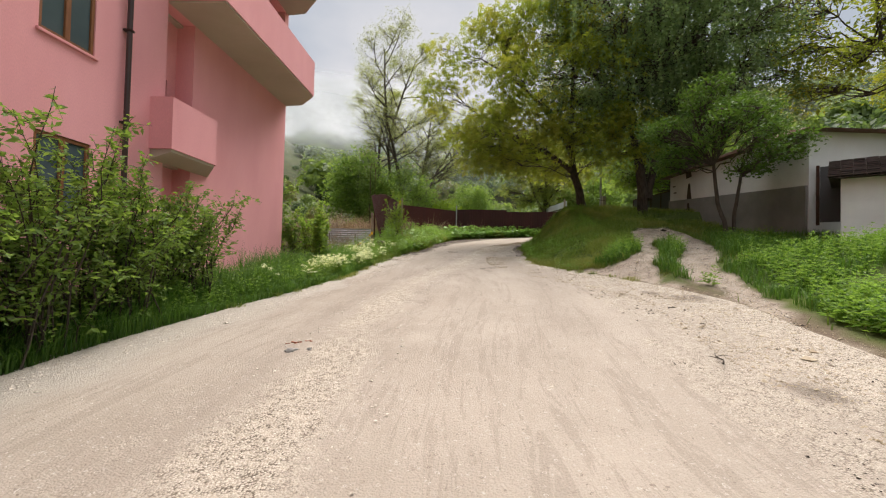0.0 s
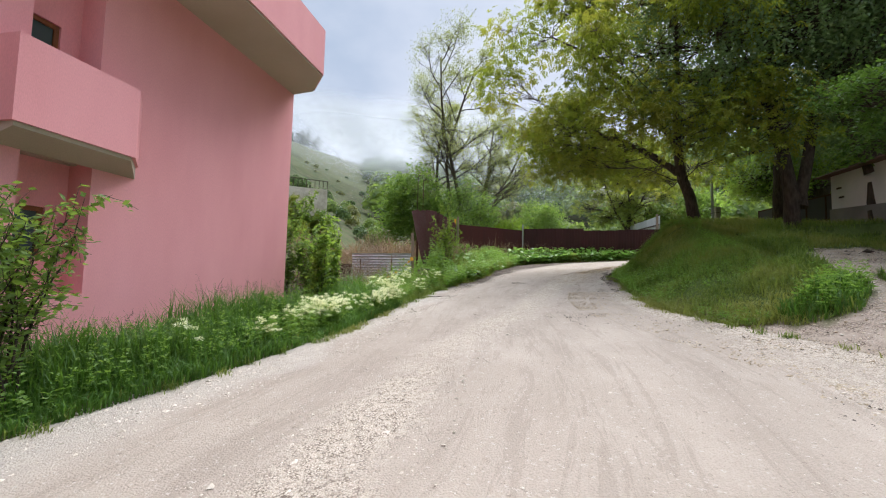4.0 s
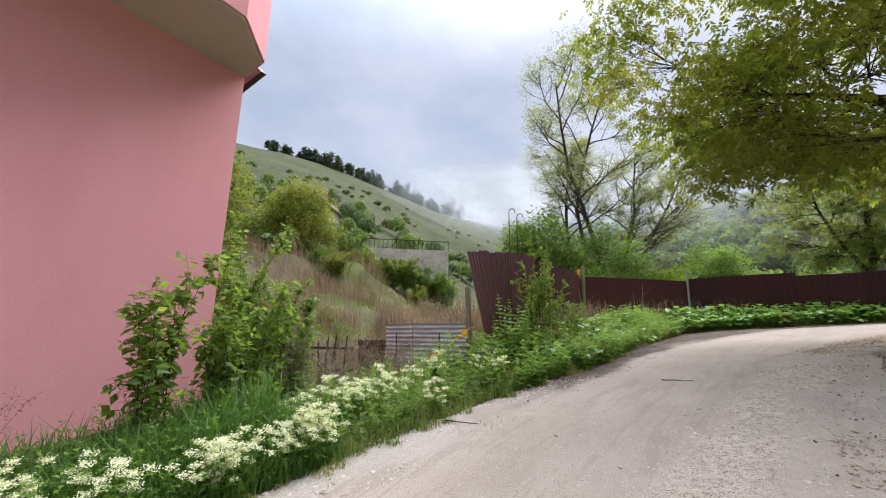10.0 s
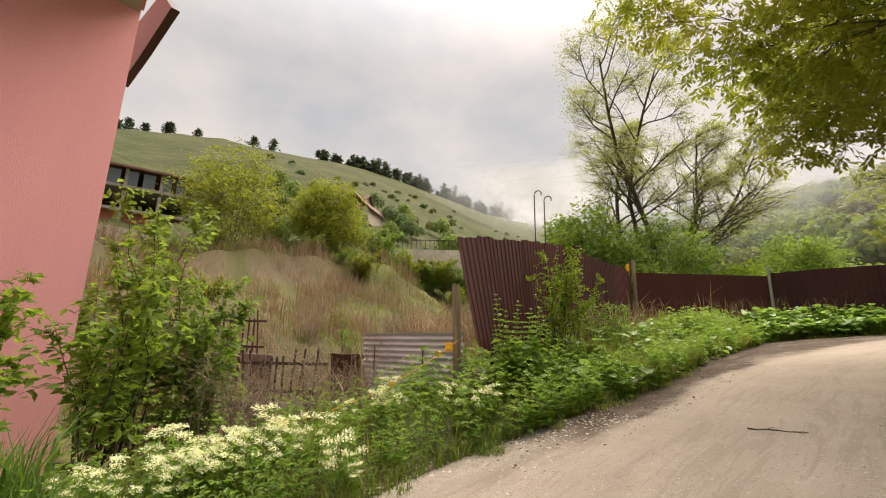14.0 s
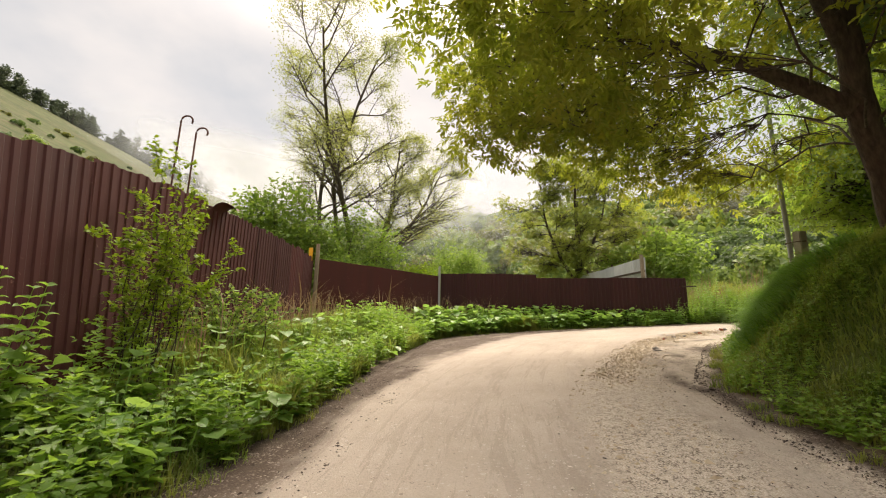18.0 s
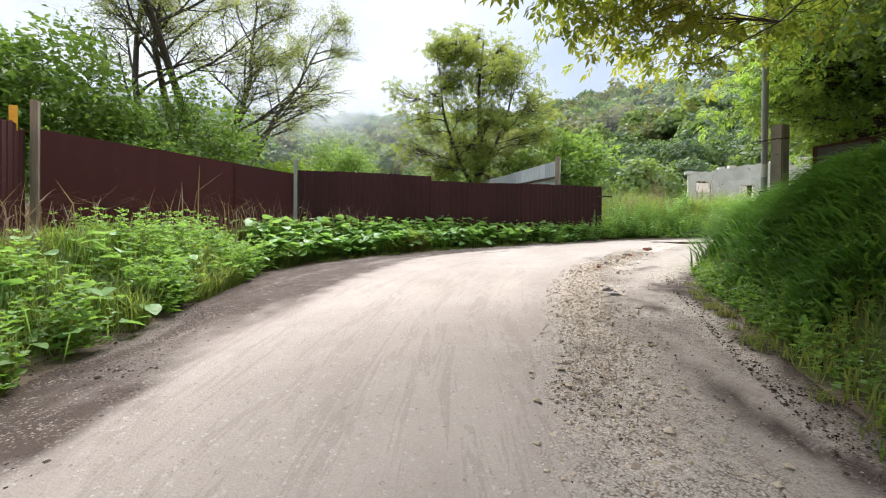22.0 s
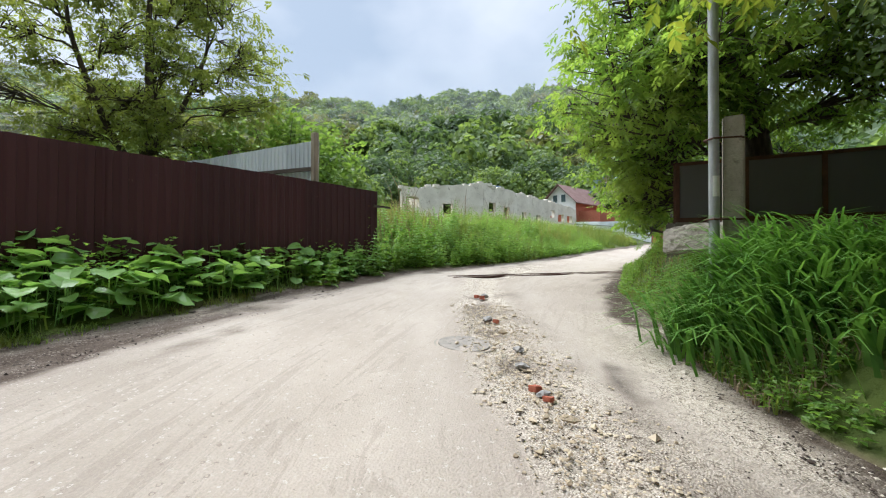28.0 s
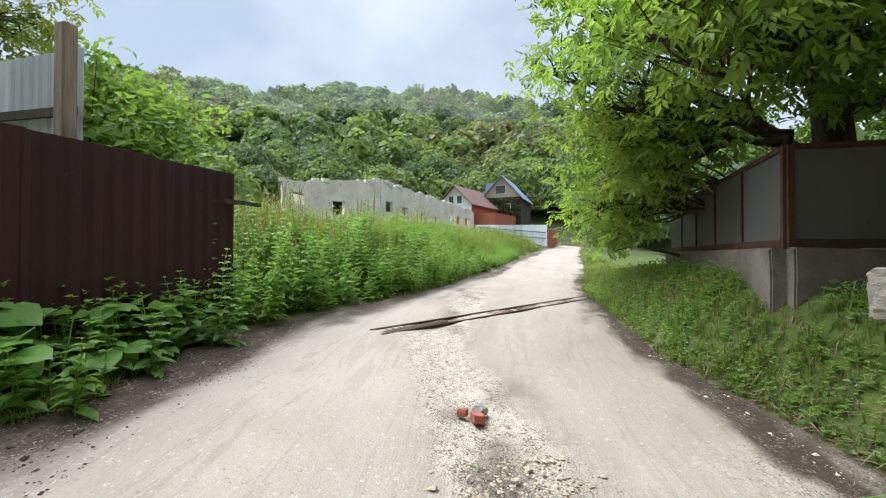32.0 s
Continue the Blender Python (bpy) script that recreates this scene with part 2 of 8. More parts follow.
def ground_material():
    """Soil and turf near by, meadow and scrub on the hills; the mask says how much bare soil shows."""
    m, nt, b = mat_base("turf", 0.95, 0.0, 0.15)
    at = nt.nodes.new("ShaderNodeAttribute")
    at.attribute_name = "cover"
    sep = nt.nodes.new("ShaderNodeSeparateColor")
    nt.links.new(at.outputs["Color"], sep.inputs[0])
    soil, meadow, dry = sep.outputs[0], sep.outputs[1], sep.outputs[2]
    n1, n2 = noise_of(nt, 9, 6, 0.7), noise_of(nt, 0.7, 5, 0.6)
    turf = mixed(nt, (0.045, 0.065, 0.016), (0.10, 0.14, 0.032), n1)
    turf = mixed(nt, turf, (0.11, 0.13, 0.03), ramped(nt, n2, 0.5, 0.75))
    earth = mixed(nt, (0.09, 0.062, 0.042), (0.20, 0.155, 0.11), n1)
    hill_a, hill_b = noise_of(nt, 0.035, 7, 0.65, stretch=(1, 1, 2.5)), noise_of(nt, 0.22, 6, 0.7, stretch=(1, 1, 5))
    grass = mixed(nt, (0.030, 0.046, 0.014), (0.064, 0.078, 0.026), ramped(nt, hill_a, 0.35, 0.65))
    grass = mixed(nt, grass, (0.105, 0.092, 0.045), ramped(nt, hill_b, 0.50, 0.66))
    grass = mixed(nt, grass, (0.024, 0.031, 0.012), ramped(nt, noise_of(nt, 0.5, 6, 0.7, stretch=(1, 1, 6)), 0.54, 0.70))
    grass = mixed(nt, grass, (0.07, 0.088, 0.03), ramped(nt, noise_of(nt, 0.09, 8, 0.75), 0.53, 0.62))
    tc = nt.nodes.new("ShaderNodeTexCoord")
    steps = nd(nt, "ShaderNodeTexWave", Scale=0.16, Distortion=9.0, Detail=4.0, Detail_Scale=0.35)
    steps.bands_direction = "Z"
    nt.links.new(tc.outputs["Object"], steps.inputs["Vector"])
    worn = mixed(nt, (0, 0, 0), ramped(nt, steps.outputs["Fac"], 0.78, 0.98, (0, 0, 0), (0.75, 0.75, 0.75)), ramped(nt, noise_of(nt, 0.03, 5, 0.6), 0.42, 0.6))
    grass = mixed(nt, grass, (0.085, 0.07, 0.042), worn)
    chip = nd(nt, "ShaderNodeTexVoronoi", Scale=48.0)
    nt.links.new(tc.outputs["Object"], chip.inputs["Vector"])
    scree = mixed(nt, (0.22, 0.17, 0.13), (0.48, 0.40, 0.32), chip.outputs["Color"])
    scree = mixed(nt, scree, (0.10, 0.075, 0.055), ramped(nt, chip.outputs["Distance"], 0.40, 0.66))
    scree = mixed(nt, scree, (0.36, 0.30, 0.24), ramped(nt, noise_of(nt, 2.6, 5, 0.7), 0.38, 0.58))
    earth = mixed(nt, earth, scree, at.outputs["Alpha"])
    c = mixed(nt, turf, earth, soil)
    c = mixed(nt, c, mixed(nt, (0.075, 0.06, 0.04), (0.19, 0.145, 0.10), n1), dry)
    c = mixed(nt, c, grass, meadow)
    nt.links.new(c, b.inputs["Base Color"])
    bumped(nt, b, n1, 0.7, 0.05)
    return m


def corrugated_paint(name, col, worn, scale=1.2, rough=0.5):
    m, nt, b = mat_base(name, rough, 0.0, 0.25)
    streak = noise_of(nt, scale, 6, 0.65, stretch=(1, 1, 0.18))
    spot = noise_of(nt, 7.0, 5, 0.7)
    rnd = nt.nodes.new("ShaderNodeObjectInfo")
    c = mixed(nt, col, tuple(v * 1.35 for v in col), ramped(nt, streak, 0.35, 0.7))
    c = mixed(nt, c, mixed(nt, (0.85, 0.85, 0.85), (1.15, 1.12, 1.1), rnd.outputs["Random"]), 1.0, "MULTIPLY")
    c = mixed(nt, c, worn, ramped(nt, spot, 0.68, 0.74))
    nt.links.new(c, b.inputs["Base Color"])
    nt.links.new(ramped(nt, streak, 0.2, 0.8, (rough - 0.12,) * 3, (rough + 0.22,) * 3), b.inputs["Roughness"])
    bumped(nt, b, streak, 0.08)
    return m


M = {}
M["road"] = road_material()
M["ground"] = ground_material()
M["pink"] = plain("pink_render", (0.78, 0.345, 0.36), (0.85, 0.40, 0.42), 0.9, 0.9, bump=0.15, fine=90, stretch=(1, 1, 0.3), spec=0.2, lo=0.3, hi=0.75)
M["soffit"] = plain("grey_beige_soffit", (0.44, 0.38, 0.30), (0.50, 0.44, 0.355), 0.6, 0.9, bump=0.1)
M["wood_brown"] = plain("brown_varnished_wood", (0.19, 0.075, 0.03), (0.27, 0.11, 0.045), 4, 0.5, stretch=(6, 6, 0.6))
M["pipe"] = plain("dark_brown_pipe", (0.035, 0.016, 0.013), (0.05, 0.025, 0.02), 2, 0.35, bump=0.02, spec=0.5)
M["maroon"] = corrugated_paint("maroon_sheet", (0.038, 0.0135, 0.0135), (0.11, 0.06, 0.05), 1.2, 0.62)
M["maroon_old"] = corrugated_paint("rusty_maroon_sheet", (0.060, 0.0165, 0.0145), (0.20, 0.10, 0.08), 1.6, 0.68)
M["grey_sheet"] = corrugated_paint("pale_grey_sheet", (0.42, 0.44, 0.46), (0.3, 0.28, 0.26), 1.0, 0.5)
M["white_sheet"] = corrugated_paint("white_sheet", (0.72, 0.76, 0.80), (0.6, 0.6, 0.6), 1.0, 0.45)
M["dark_panel"] = corrugated_paint("dark_grey_panel", (0.07, 0.07, 0.07), (0.05, 0.047, 0.044), 0.8, 0.6)
M["zinc"] = plain("weathered_galvanised_sheet", (0.44, 0.48, 0.51), (0.66, 0.71, 0.74), 2.2, 0.45, 0.35, 0.15, 40, (0.4, 1, 3), dirt=(0.22, 0.18, 0.15))
M["rust"] = plain("rusty_steel", (0.055, 0.026, 0.018), (0.10, 0.045, 0.026), 8, 0.8, 0.2, 0.4)
M["steel"] = plain("grey_painted_steel", (0.30, 0.31, 0.32), (0.38, 0.39, 0.40), 3, 0.45, 0.3, 0.05)
M["concrete"] = plain("old_concrete", (0.23, 0.205, 0.17), (0.34, 0.31, 0.26), 2.2, 0.95, bump=0.6, fine=30, dirt=(0.11, 0.095, 0.075))
M["concrete_dark"] = plain("damp_concrete", (0.12, 0.105, 0.085), (0.2, 0.18, 0.15), 2.2, 0.95, bump=0.6, fine=30, dirt=(0.055, 0.06, 0.035))
M["wood_grey"] = plain("weathered_wood", (0.21, 0.165, 0.115), (0.33, 0.27, 0.2), 3, 0.85, bump=0.5, fine=25, stretch=(8, 8, 0.7))
M["wood_dark"] = plain("dark_old_wood", (0.05, 0.036, 0.027), (0.095, 0.07, 0.052), 3, 0.9, bump=0.5, fine=25, stretch=(8, 8, 0.7))
M["bark"] = plain("brown_bark", (0.045, 0.034, 0.026), (0.105, 0.082, 0.062), 5, 0.95, bump=1.0, fine=14, stretch=(3, 3, 0.7))
M["white_wall"] = plain("whitewashed_wall", (0.66, 0.65, 0.63), (0.78, 0.77, 0.75), 0.8, 0.9, bump=0.2)
M["grey_plinth"] = plain("grey_render_plinth", (0.20, 0.19, 0.18), (0.27, 0.26, 0.24), 1.2, 0.9)
M["ruin"] = plain("white_block_ruin", (0.62, 0.56, 0.475), (0.78, 0.725, 0.63), 0.9, 0.95, bump=0.5, dirt=(0.25, 0.2, 0.16))
M["brick_red"] = plain("red_brick", (0.32, 0.095, 0.055), (0.40, 0.14, 0.085), 6, 0.9, bump=0.5, fine=30)
M["roof_dark"] = plain("dark_shingle_roof", (0.055, 0.04, 0.036), (0.10, 0.075, 0.066), 4, 0.85, bump=0.6, fine=18)
M["roof_brown"] = plain("brown_metal_roof", (0.16, 0.07, 0.05), (0.22, 0.1, 0.075), 1.5, 0.55)
M["roof_blue"] = plain("blue_grey_metal_roof", (0.17, 0.25, 0.35), (0.23, 0.31, 0.41), 1.5, 0.45)
M["stone"] = plain("grey_stone", (0.21, 0.20, 0.185), (0.34, 0.32, 0.295), 9, 0.9, bump=0.4, fine=40)
M["stone_pale"] = plain("pale_limestone_chips", (0.46, 0.40, 0.32), (0.68, 0.61, 0.52), 2.0, 0.92, bump=0.3, fine=60)
M["stone_tan"] = plain("tan_stones", (0.34, 0.27, 0.175), (0.56, 0.475, 0.35), 2.0, 0.92, bump=0.3, fine=60)
M["tape"] = plain("yellow_plastic_tape", (0.70, 0.36, 0.02), (0.80, 0.45, 0.04), 6, 0.45, bump=0.05)
M["blossom"] = leafy("white_blossom", (0.66, 0.70, 0.46), (0.80, 0.82, 0.62), (0.74, 0.77, 0.54), 0.2, 0.7)
M["white_paint"] = plain("white_paint", (0.72, 0.72, 0.72), (0.8, 0.8, 0.8), 2, 0.5, bump=0.02)
M["paper"] = plain("white_paper", (0.6, 0.6, 0.58), (0.7, 0.7, 0.68), 14, 0.7, bump=0.02)

M["walnut_leaf"] = leafy("walnut_leaf", (0.12, 0.165, 0.022), (0.21, 0.26, 0.04), (0.235, 0.245, 0.042), 0.55)
M["walnut_fresh"] = leafy("fresh_walnut_leaf", (0.095, 0.18, 0.032), (0.185, 0.285, 0.055), (0.195, 0.27, 0.055), 0.58)
M["birch_leaf"] = leafy("birch_leaf", (0.095, 0.16, 0.08), (0.195, 0.27, 0.13), (0.145, 0.22, 0.105), 0.55)
M["apple_leaf"] = leafy("apple_leaf", (0.055, 0.115, 0.022), (0.105, 0.18, 0.034), (0.08, 0.15, 0.028), 0.4)
M["locust_leaf"] = leafy("young_locust_leaf", (0.17, 0.21, 0.075), (0.27, 0.30, 0.13), (0.21, 0.25, 0.09), 0.5)
M["bark_locust"] = plain("furrowed_locust_bark", (0.06, 0.048, 0.04), (0.125, 0.105, 0.085), 4, 0.95, bump=0.8, fine=14, stretch=(3, 3, 0.7))
M["bush_leaf"] = leafy("elder_leaf", (0.09, 0.165, 0.034), (0.20, 0.30, 0.07), (0.125, 0.205, 0.04), 0.48)
M["lime_leaf"] = leafy("lime_green_leaf", (0.13, 0.22, 0.02), (0.22, 0.32, 0.03), (0.17, 0.26, 0.02))
M["yellow_leaf"] = leafy("yellow_green_leaf", (0.13, 0.165, 0.026), (0.21, 0.24, 0.045), (0.17, 0.20, 0.032), 0.45)
# needle colour lightened to carry the haze on the skyline
M["dark_leaf"] = leafy("hazed_conifer_needles", (0.045, 0.068, 0.05), (0.078, 0.105, 0.075), None, 0.2)
M["forest_a"] = leafy("spring_forest_leaf", (0.10, 0.16, 0.046), (0.17, 0.235, 0.07), (0.135, 0.20, 0.06), 0.45)
M["forest_b"] = leafy("dark_forest_leaf", (0.055, 0.10, 0.042), (0.10, 0.15, 0.058), (0.078, 0.125, 0.05), 0.45)
M["forest_c"] = leafy("olive_brown_forest_leaf", (0.105, 0.125, 0.045), (0.16, 0.17, 0.062), (0.13, 0.15, 0.052), 0.4)
M["thin_leaf"] = leafy("thin_young_leaf", (0.13, 0.175, 0.045), (0.22, 0.26, 0.07), (0.19, 0.23, 0.055), 0.5)
M["dusty_iron"] = plain("dusty_iron", (0.20, 0.18, 0.155), (0.31, 0.275, 0.235), 8, 0.9, bump=0.4)
M["rubble"] = plain("crumbling_brown_concrete", (0.13, 0.10, 0.075), (0.25, 0.215, 0.17), 4, 0.95, bump=0.8, fine=22, dirt=(0.06, 0.05, 0.035))
M["soil"] = plain("dark_litter", (0.035, 0.027, 0.021), (0.075, 0.057, 0.044), 3, 0.95, bump=0.5)
M["grass"] = leafy("meadow_grass", (0.075, 0.13, 0.026), (0.17, 0.235, 0.05), (0.22, 0.24, 0.07), 0.45)
M["grass_deep"] = leafy("deep_green_grass", (0.042, 0.105, 0.018), (0.105, 0.20, 0.034), (0.075, 0.16, 0.026), 0.42)
M["roof_rose"] = plain("weathered_rose_brown_tiles", (0.17, 0.10, 0.085), (0.24, 0.15, 0.13), 1.5, 0.9, bump=0.3, fine=20)
M["long_grass"] = leafy("glossy_long_grass", (0.065, 0.16, 0.03), (0.15, 0.29, 0.06), (0.10, 0.22, 0.042), 0.4, 0.38)
M["straw"] = leafy("dry_stalks", (0.17, 0.115, 0.078), (0.32, 0.24, 0.165), (0.22, 0.16, 0.11), 0.2, 0.9)
M["herb"] = leafy("nettle_leaf", (0.10, 0.195, 0.036), (0.20, 0.325, 0.065), (0.15, 0.265, 0.05), 0.5, 0.42)
M["burdock"] = leafy("burdock_leaf", (0.13, 0.25, 0.062), (0.23, 0.37, 0.115), (0.17, 0.30, 0.075), 0.42, 0.36)


def glass_material():
    m, nt, b = mat_base("window_glass", 0.06, 0.0, 0.6)
    c = mixed(nt, (0.05, 0.075, 0.085), (0.10, 0.13, 0.14), noise_of(nt, 1.5, 3))
    nt.links.new(c, b.inputs["Base Color"])
    return m


M["glass"] = glass_material()


# ---- mesh helpers ----
def mesh_np(name, verts, faces, material, smooth=False):
    """A mesh from arrays of points and of faces with one count of corners."""
    verts, faces = np.asarray(verts, np.float32), np.asarray(faces, np.int32)
    me = bpy.data.meshes.new(name)
    me.vertices.add(len(verts))
    me.vertices.foreach_set("co", verts.ravel())
    k = faces.shape[1]
    me.loops.add(faces.size)
    me.loops.foreach_set("vertex_index", faces.ravel())
    me.polygons.add(len(faces))
    me.polygons.foreach_set("loop_start", np.arange(0, faces.size, k, dtype=np.int32))
    me.polygons.foreach_set("use_smooth", np.full(len(faces), smooth))
    me.update(calc_edges=True)
    me.materials.append(material)
    return me


def part(name, bm, material, parent=None, label=""):
    me = bpy.data.meshes.new(name)
    bm.normal_update()
    bm.to_mesh(me)
    bm.free()
    me.materials.append(material)
    ob = new(name, me)
    ob.parent = parent
    if label:
        ob["label"] = label
    return ob


def part_np(name, verts, faces, material, parent=None, label="", smooth=False):
    ob = new(name, mesh_np(name, verts, faces, material, smooth))
    ob.parent = parent
    if label:
        ob["label"] = label
    return ob


def root(name, m, label, category, group="", kind=""):
    ob = new(name)
    ob.empty_display_size = 0.2
    ob.matrix_world = m
    return tagged(ob, label, category, group, kind)


def box(x0, y0, z0, x1, y1, z1, bevel=0.0, bm=None):
    bm = bm or bmesh.new()
    got = bmesh.ops.create_cube(bm, size=1.0)["verts"]
    for v in got:
        v.co = Vector((x0 + (v.co.x + 0.5) * (x1 - x0), y0 + (v.co.y + 0.5) * (y1 - y0), z0 + (v.co.z + 0.5) * (z1 - z0)))
    if bevel:
        edges = list({e for v in got for e in v.link_edges})
        bmesh.ops.bevel(bm, geom=edges, offset=bevel, segments=2, affect="EDGES")
    return bm


def prism(outline, z0, z1, bm=None):
    """An upright prism over a plan outline (counter-clockwise); z1 may be a list, a height per corner."""
    bm = bm or bmesh.new()
    tops = z1 if isinstance(z1, (list, tuple)) else [z1] * len(outline)
    lows = z0 if isinstance(z0, (list, tuple)) else [z0] * len(outline)
    lo = [bm.verts.new((x, y, z)) for (x, y), z in zip(outline, lows)]
    hi = [bm.verts.new((x, y, z)) for (x, y), z in zip(outline, tops)]
    bm.faces.new(lo[::-1])
    bm.faces.new(hi)
    n = len(outline)
    for i in range(n):
        bm.faces.new((lo[i], lo[(i + 1) % n], hi[(i + 1) % n], hi[i]))
    return bm


def rough_up(bm, amount, scale, cuts=0, seed=0.0):
    if cuts:
        bmesh.ops.subdivide_edges(bm, edges=bm.edges[:], cuts=cuts, use_grid_fill=True)
    for v in bm.verts:
        v.co += noise.noise_vector(v.co * scale + Vector((seed, seed * 1.7, 0))) * amount
    return bm


def tube_arrays(points, radii, sides=7):
    """Points and faces of a round tube along a path."""
    p = np.asarray(points, float)
    n = len(p)
    t = np.gradient(p, axis=0)
    t /= np.linalg.norm(t, axis=1)[:, None] + 1e-9
    ref = np.where(np.abs(t[:, 2:3]) > 0.9, [[1.0, 0, 0]], [[0, 0, 1.0]])
    u = np.cross(t, ref)
    u /= np.linalg.norm(u, axis=1)[:, None] + 1e-9
    w = np.cross(t, u)
    a = np.linspace(0, 2 * np.pi, sides, endpoint=False)
    r = np.asarray(radii, float).reshape(-1, 1, 1) * np.ones((n, 1, 1))
    v = p[:, None] + r * (np.cos(a)[None, :, None] * u[:, None] + np.sin(a)[None, :, None] * w[:, None])
    i, j = np.meshgrid(np.arange(n - 1), np.arange(sides), indexing="ij")
    k = (j + 1) % sides
    f = np.stack([i * sides + j, i * sides + k, (i + 1) * sides + k, (i + 1) * sides + j], -1).reshape(-1, 4)
    return v.reshape(-1, 3), f


def joined(chunks):
    vs, fs, n = [], [], 0
    for v, f in chunks:
        vs.append(v)
        fs.append(np.asarray(f) + n)
        n += len(v)
    return np.concatenate(vs), np.concatenate(fs)


def beam(a, b, w, t):
    """A squared bar of width w and height t between two points, which are the middle of its underside."""
    a, b = Vector(a), Vector(b)
    n = Vector((a.y - b.y, b.x - a.x, 0)).normalized() * (w / 2)
    up = Vector((0, 0, t))
    bm = bmesh.new()
    v = [bm.verts.new(p + q) for p in (a, b) for q in (-n, n, n + up, up - n)]
    for i in range(4):
        j = (i + 1) % 4
        bm.faces.new((v[i], v[j], v[4 + j], v[4 + i]))
    bm.faces.new(v[3::-1])
    bm.faces.new(v[4:])
    bmesh.ops.recalc_face_normals(bm, faces=bm.faces[:])
    return bm


def tube(name, points, radius, material, parent=None, label="", sides=8):
    v, f = tube_arrays(points, radius, sides)
    return part_np(name, v, f, material, parent, label, True)


# ---- the lie of the land ----
LEFT = np.array([(-5.2, -12), (-4.8, 0), (-4.7, 3.5), (-4.45, 5.4), (-3.85, 7.7), (-3.2, 9.5), (-2.55, 12), (-2.25, 15), (-1.85, 18), (-1.25, 20.5),
                 (-0.75, 22.5), (-0.3, 25.5), (0.5, 29), (1.3, 31.9), (3.0, 33.2), (5.5, 34.1), (8.4, 34.6), (10.2, 35.0), (12.0, 35.3),
                 (14.2, 34.9), (18, 34.2), (25, 33.9), (33, 33.8), (48, 33.4), (70, 32.2), (95, 31)]) * (1, 0.996)
RIGHT = np.array([(5.6, -12), (4.7, 0), (4.5, 3.0), (4.85, 5.3), (5.3, 7.0), (4.9, 9.6), (3.95, 12.0), (3.4, 14), (3.4, 15.4), (3.65, 17), (4.05, 19.5),
                  (4.25, 21.4), (4.9, 23.3), (5.9, 24.7), (6.7, 25.7), (7.9, 27.3), (8.7, 28.1), (9.6, 28.55), (11.8, 29.1), (14.4, 30.1),
                  (17, 30.4), (20.8, 30.9), (25, 30.6), (33, 30.3), (48, 30.0), (70, 29.0), (95, 28)]) * (1, 0.996)
# height and width of the bank beside each corner of the two edges
BANK_L = np.array([(0.3, 2.2)] * 2 + [(0.12, 2.2)] * 5 + [(0.2, 2.0)] + [(0.25, 0.9), (0.35, 1.2), (0.6, 1.6), (0.6, 1.6), (0.65, 1.6), (0.55, 1.6), (0.5, 1.5), (0.45, 1.5)] + [(0.35, 1.5)] * 3 + [(0.9, 2.5)] * 4 + [(0.5, 2.5)] * 3)
BANK_R = np.array([(1.3, 7)] * 5 + [(0.5, 4), (0.65, 2.5), (0.62, 2.7), (0.74, 2.7), (0.95, 2.7), (1.42, 2.8), (1.88, 2.7), (2.05, 2.4), (2.05, 2.3), (2.0, 2.2),
                   (1.75, 2.0), (1.55, 1.9), (1.4, 1.7), (1.15, 1.0), (1.12, 1.0), (1.0, 1.05), (0.6, 1.4), (0.4, 2)] + [(0.3, 2)] * 4)


def near_line(px, py, line, extra=None):
    """Distance to a polyline, and the table's values at its nearest point."""
    best = np.full(px.shape, 1e9)
    val = None if extra is None else np.zeros(px.shape + (extra.shape[1],))
    for i in range(len(line) - 1):
        a, d = line[i], line[i + 1] - line[i]
        t = np.clip(((px - a[0]) * d[0] + (py - a[1]) * d[1]) / (d @ d), 0, 1)
        q = np.hypot(px - a[0] - t * d[0], py - a[1] - t * d[1])
        w = q < best
        best = np.where(w, q, best)
        if extra is not None:
            e = extra[i] + t[..., None] * (extra[i + 1] - extra[i])
            val = np.where(w[..., None], e, val)
    return best, val


ROAD_RING = np.concatenate([LEFT, RIGHT[::-1]])


def inside(px, py, ring):
    odd = np.zeros(px.shape, bool)
    for (x0, y0), (x1, y1) in zip(ring, np.roll(ring, -1, axis=0)):
        if y0 != y1:
            odd ^= ((y0 > py) != (y1 > py)) & (px < (x1 - x0) * (py - y0) / (y1 - y0) + x0)
    return odd


def smooth01(t):
    t = np.clip(t, 0, 1)
    return t * t * (3 - 2 * t)


def fbm(px, py, scale, octaves=4, seed=0):
    """Soft value noise on arrays, about -1 to 1."""
    out, amp, tot = np.zeros(np.shape(px)), 1.0, 0.0
    for o in range(octaves):
        fx, fy = np.asarray(px) * scale + 17.3 * o + seed, np.asarray(py) * scale - 9.1 * o + 2 * seed
        ix, iy = np.floor(fx), np.floor(fy)
        u, v = smooth01(fx - ix), smooth01(fy - iy)

        def h(a, b):
            s = np.sin(a * 127.1 + b * 311.7 + o * 74.7) * 43758.5453
            return 2 * (s - np.floor(s)) - 1

        out += amp * ((h(ix, iy) * (1 - u) + h(ix + 1, iy) * u) * (1 - v) + (h(ix, iy + 1) * (1 - u) + h(ix + 1, iy + 1) * u) * v)
        tot += amp
        amp *= 0.5
        scale *= 2
    return out / tot


HUB = (2.0, 22.0)
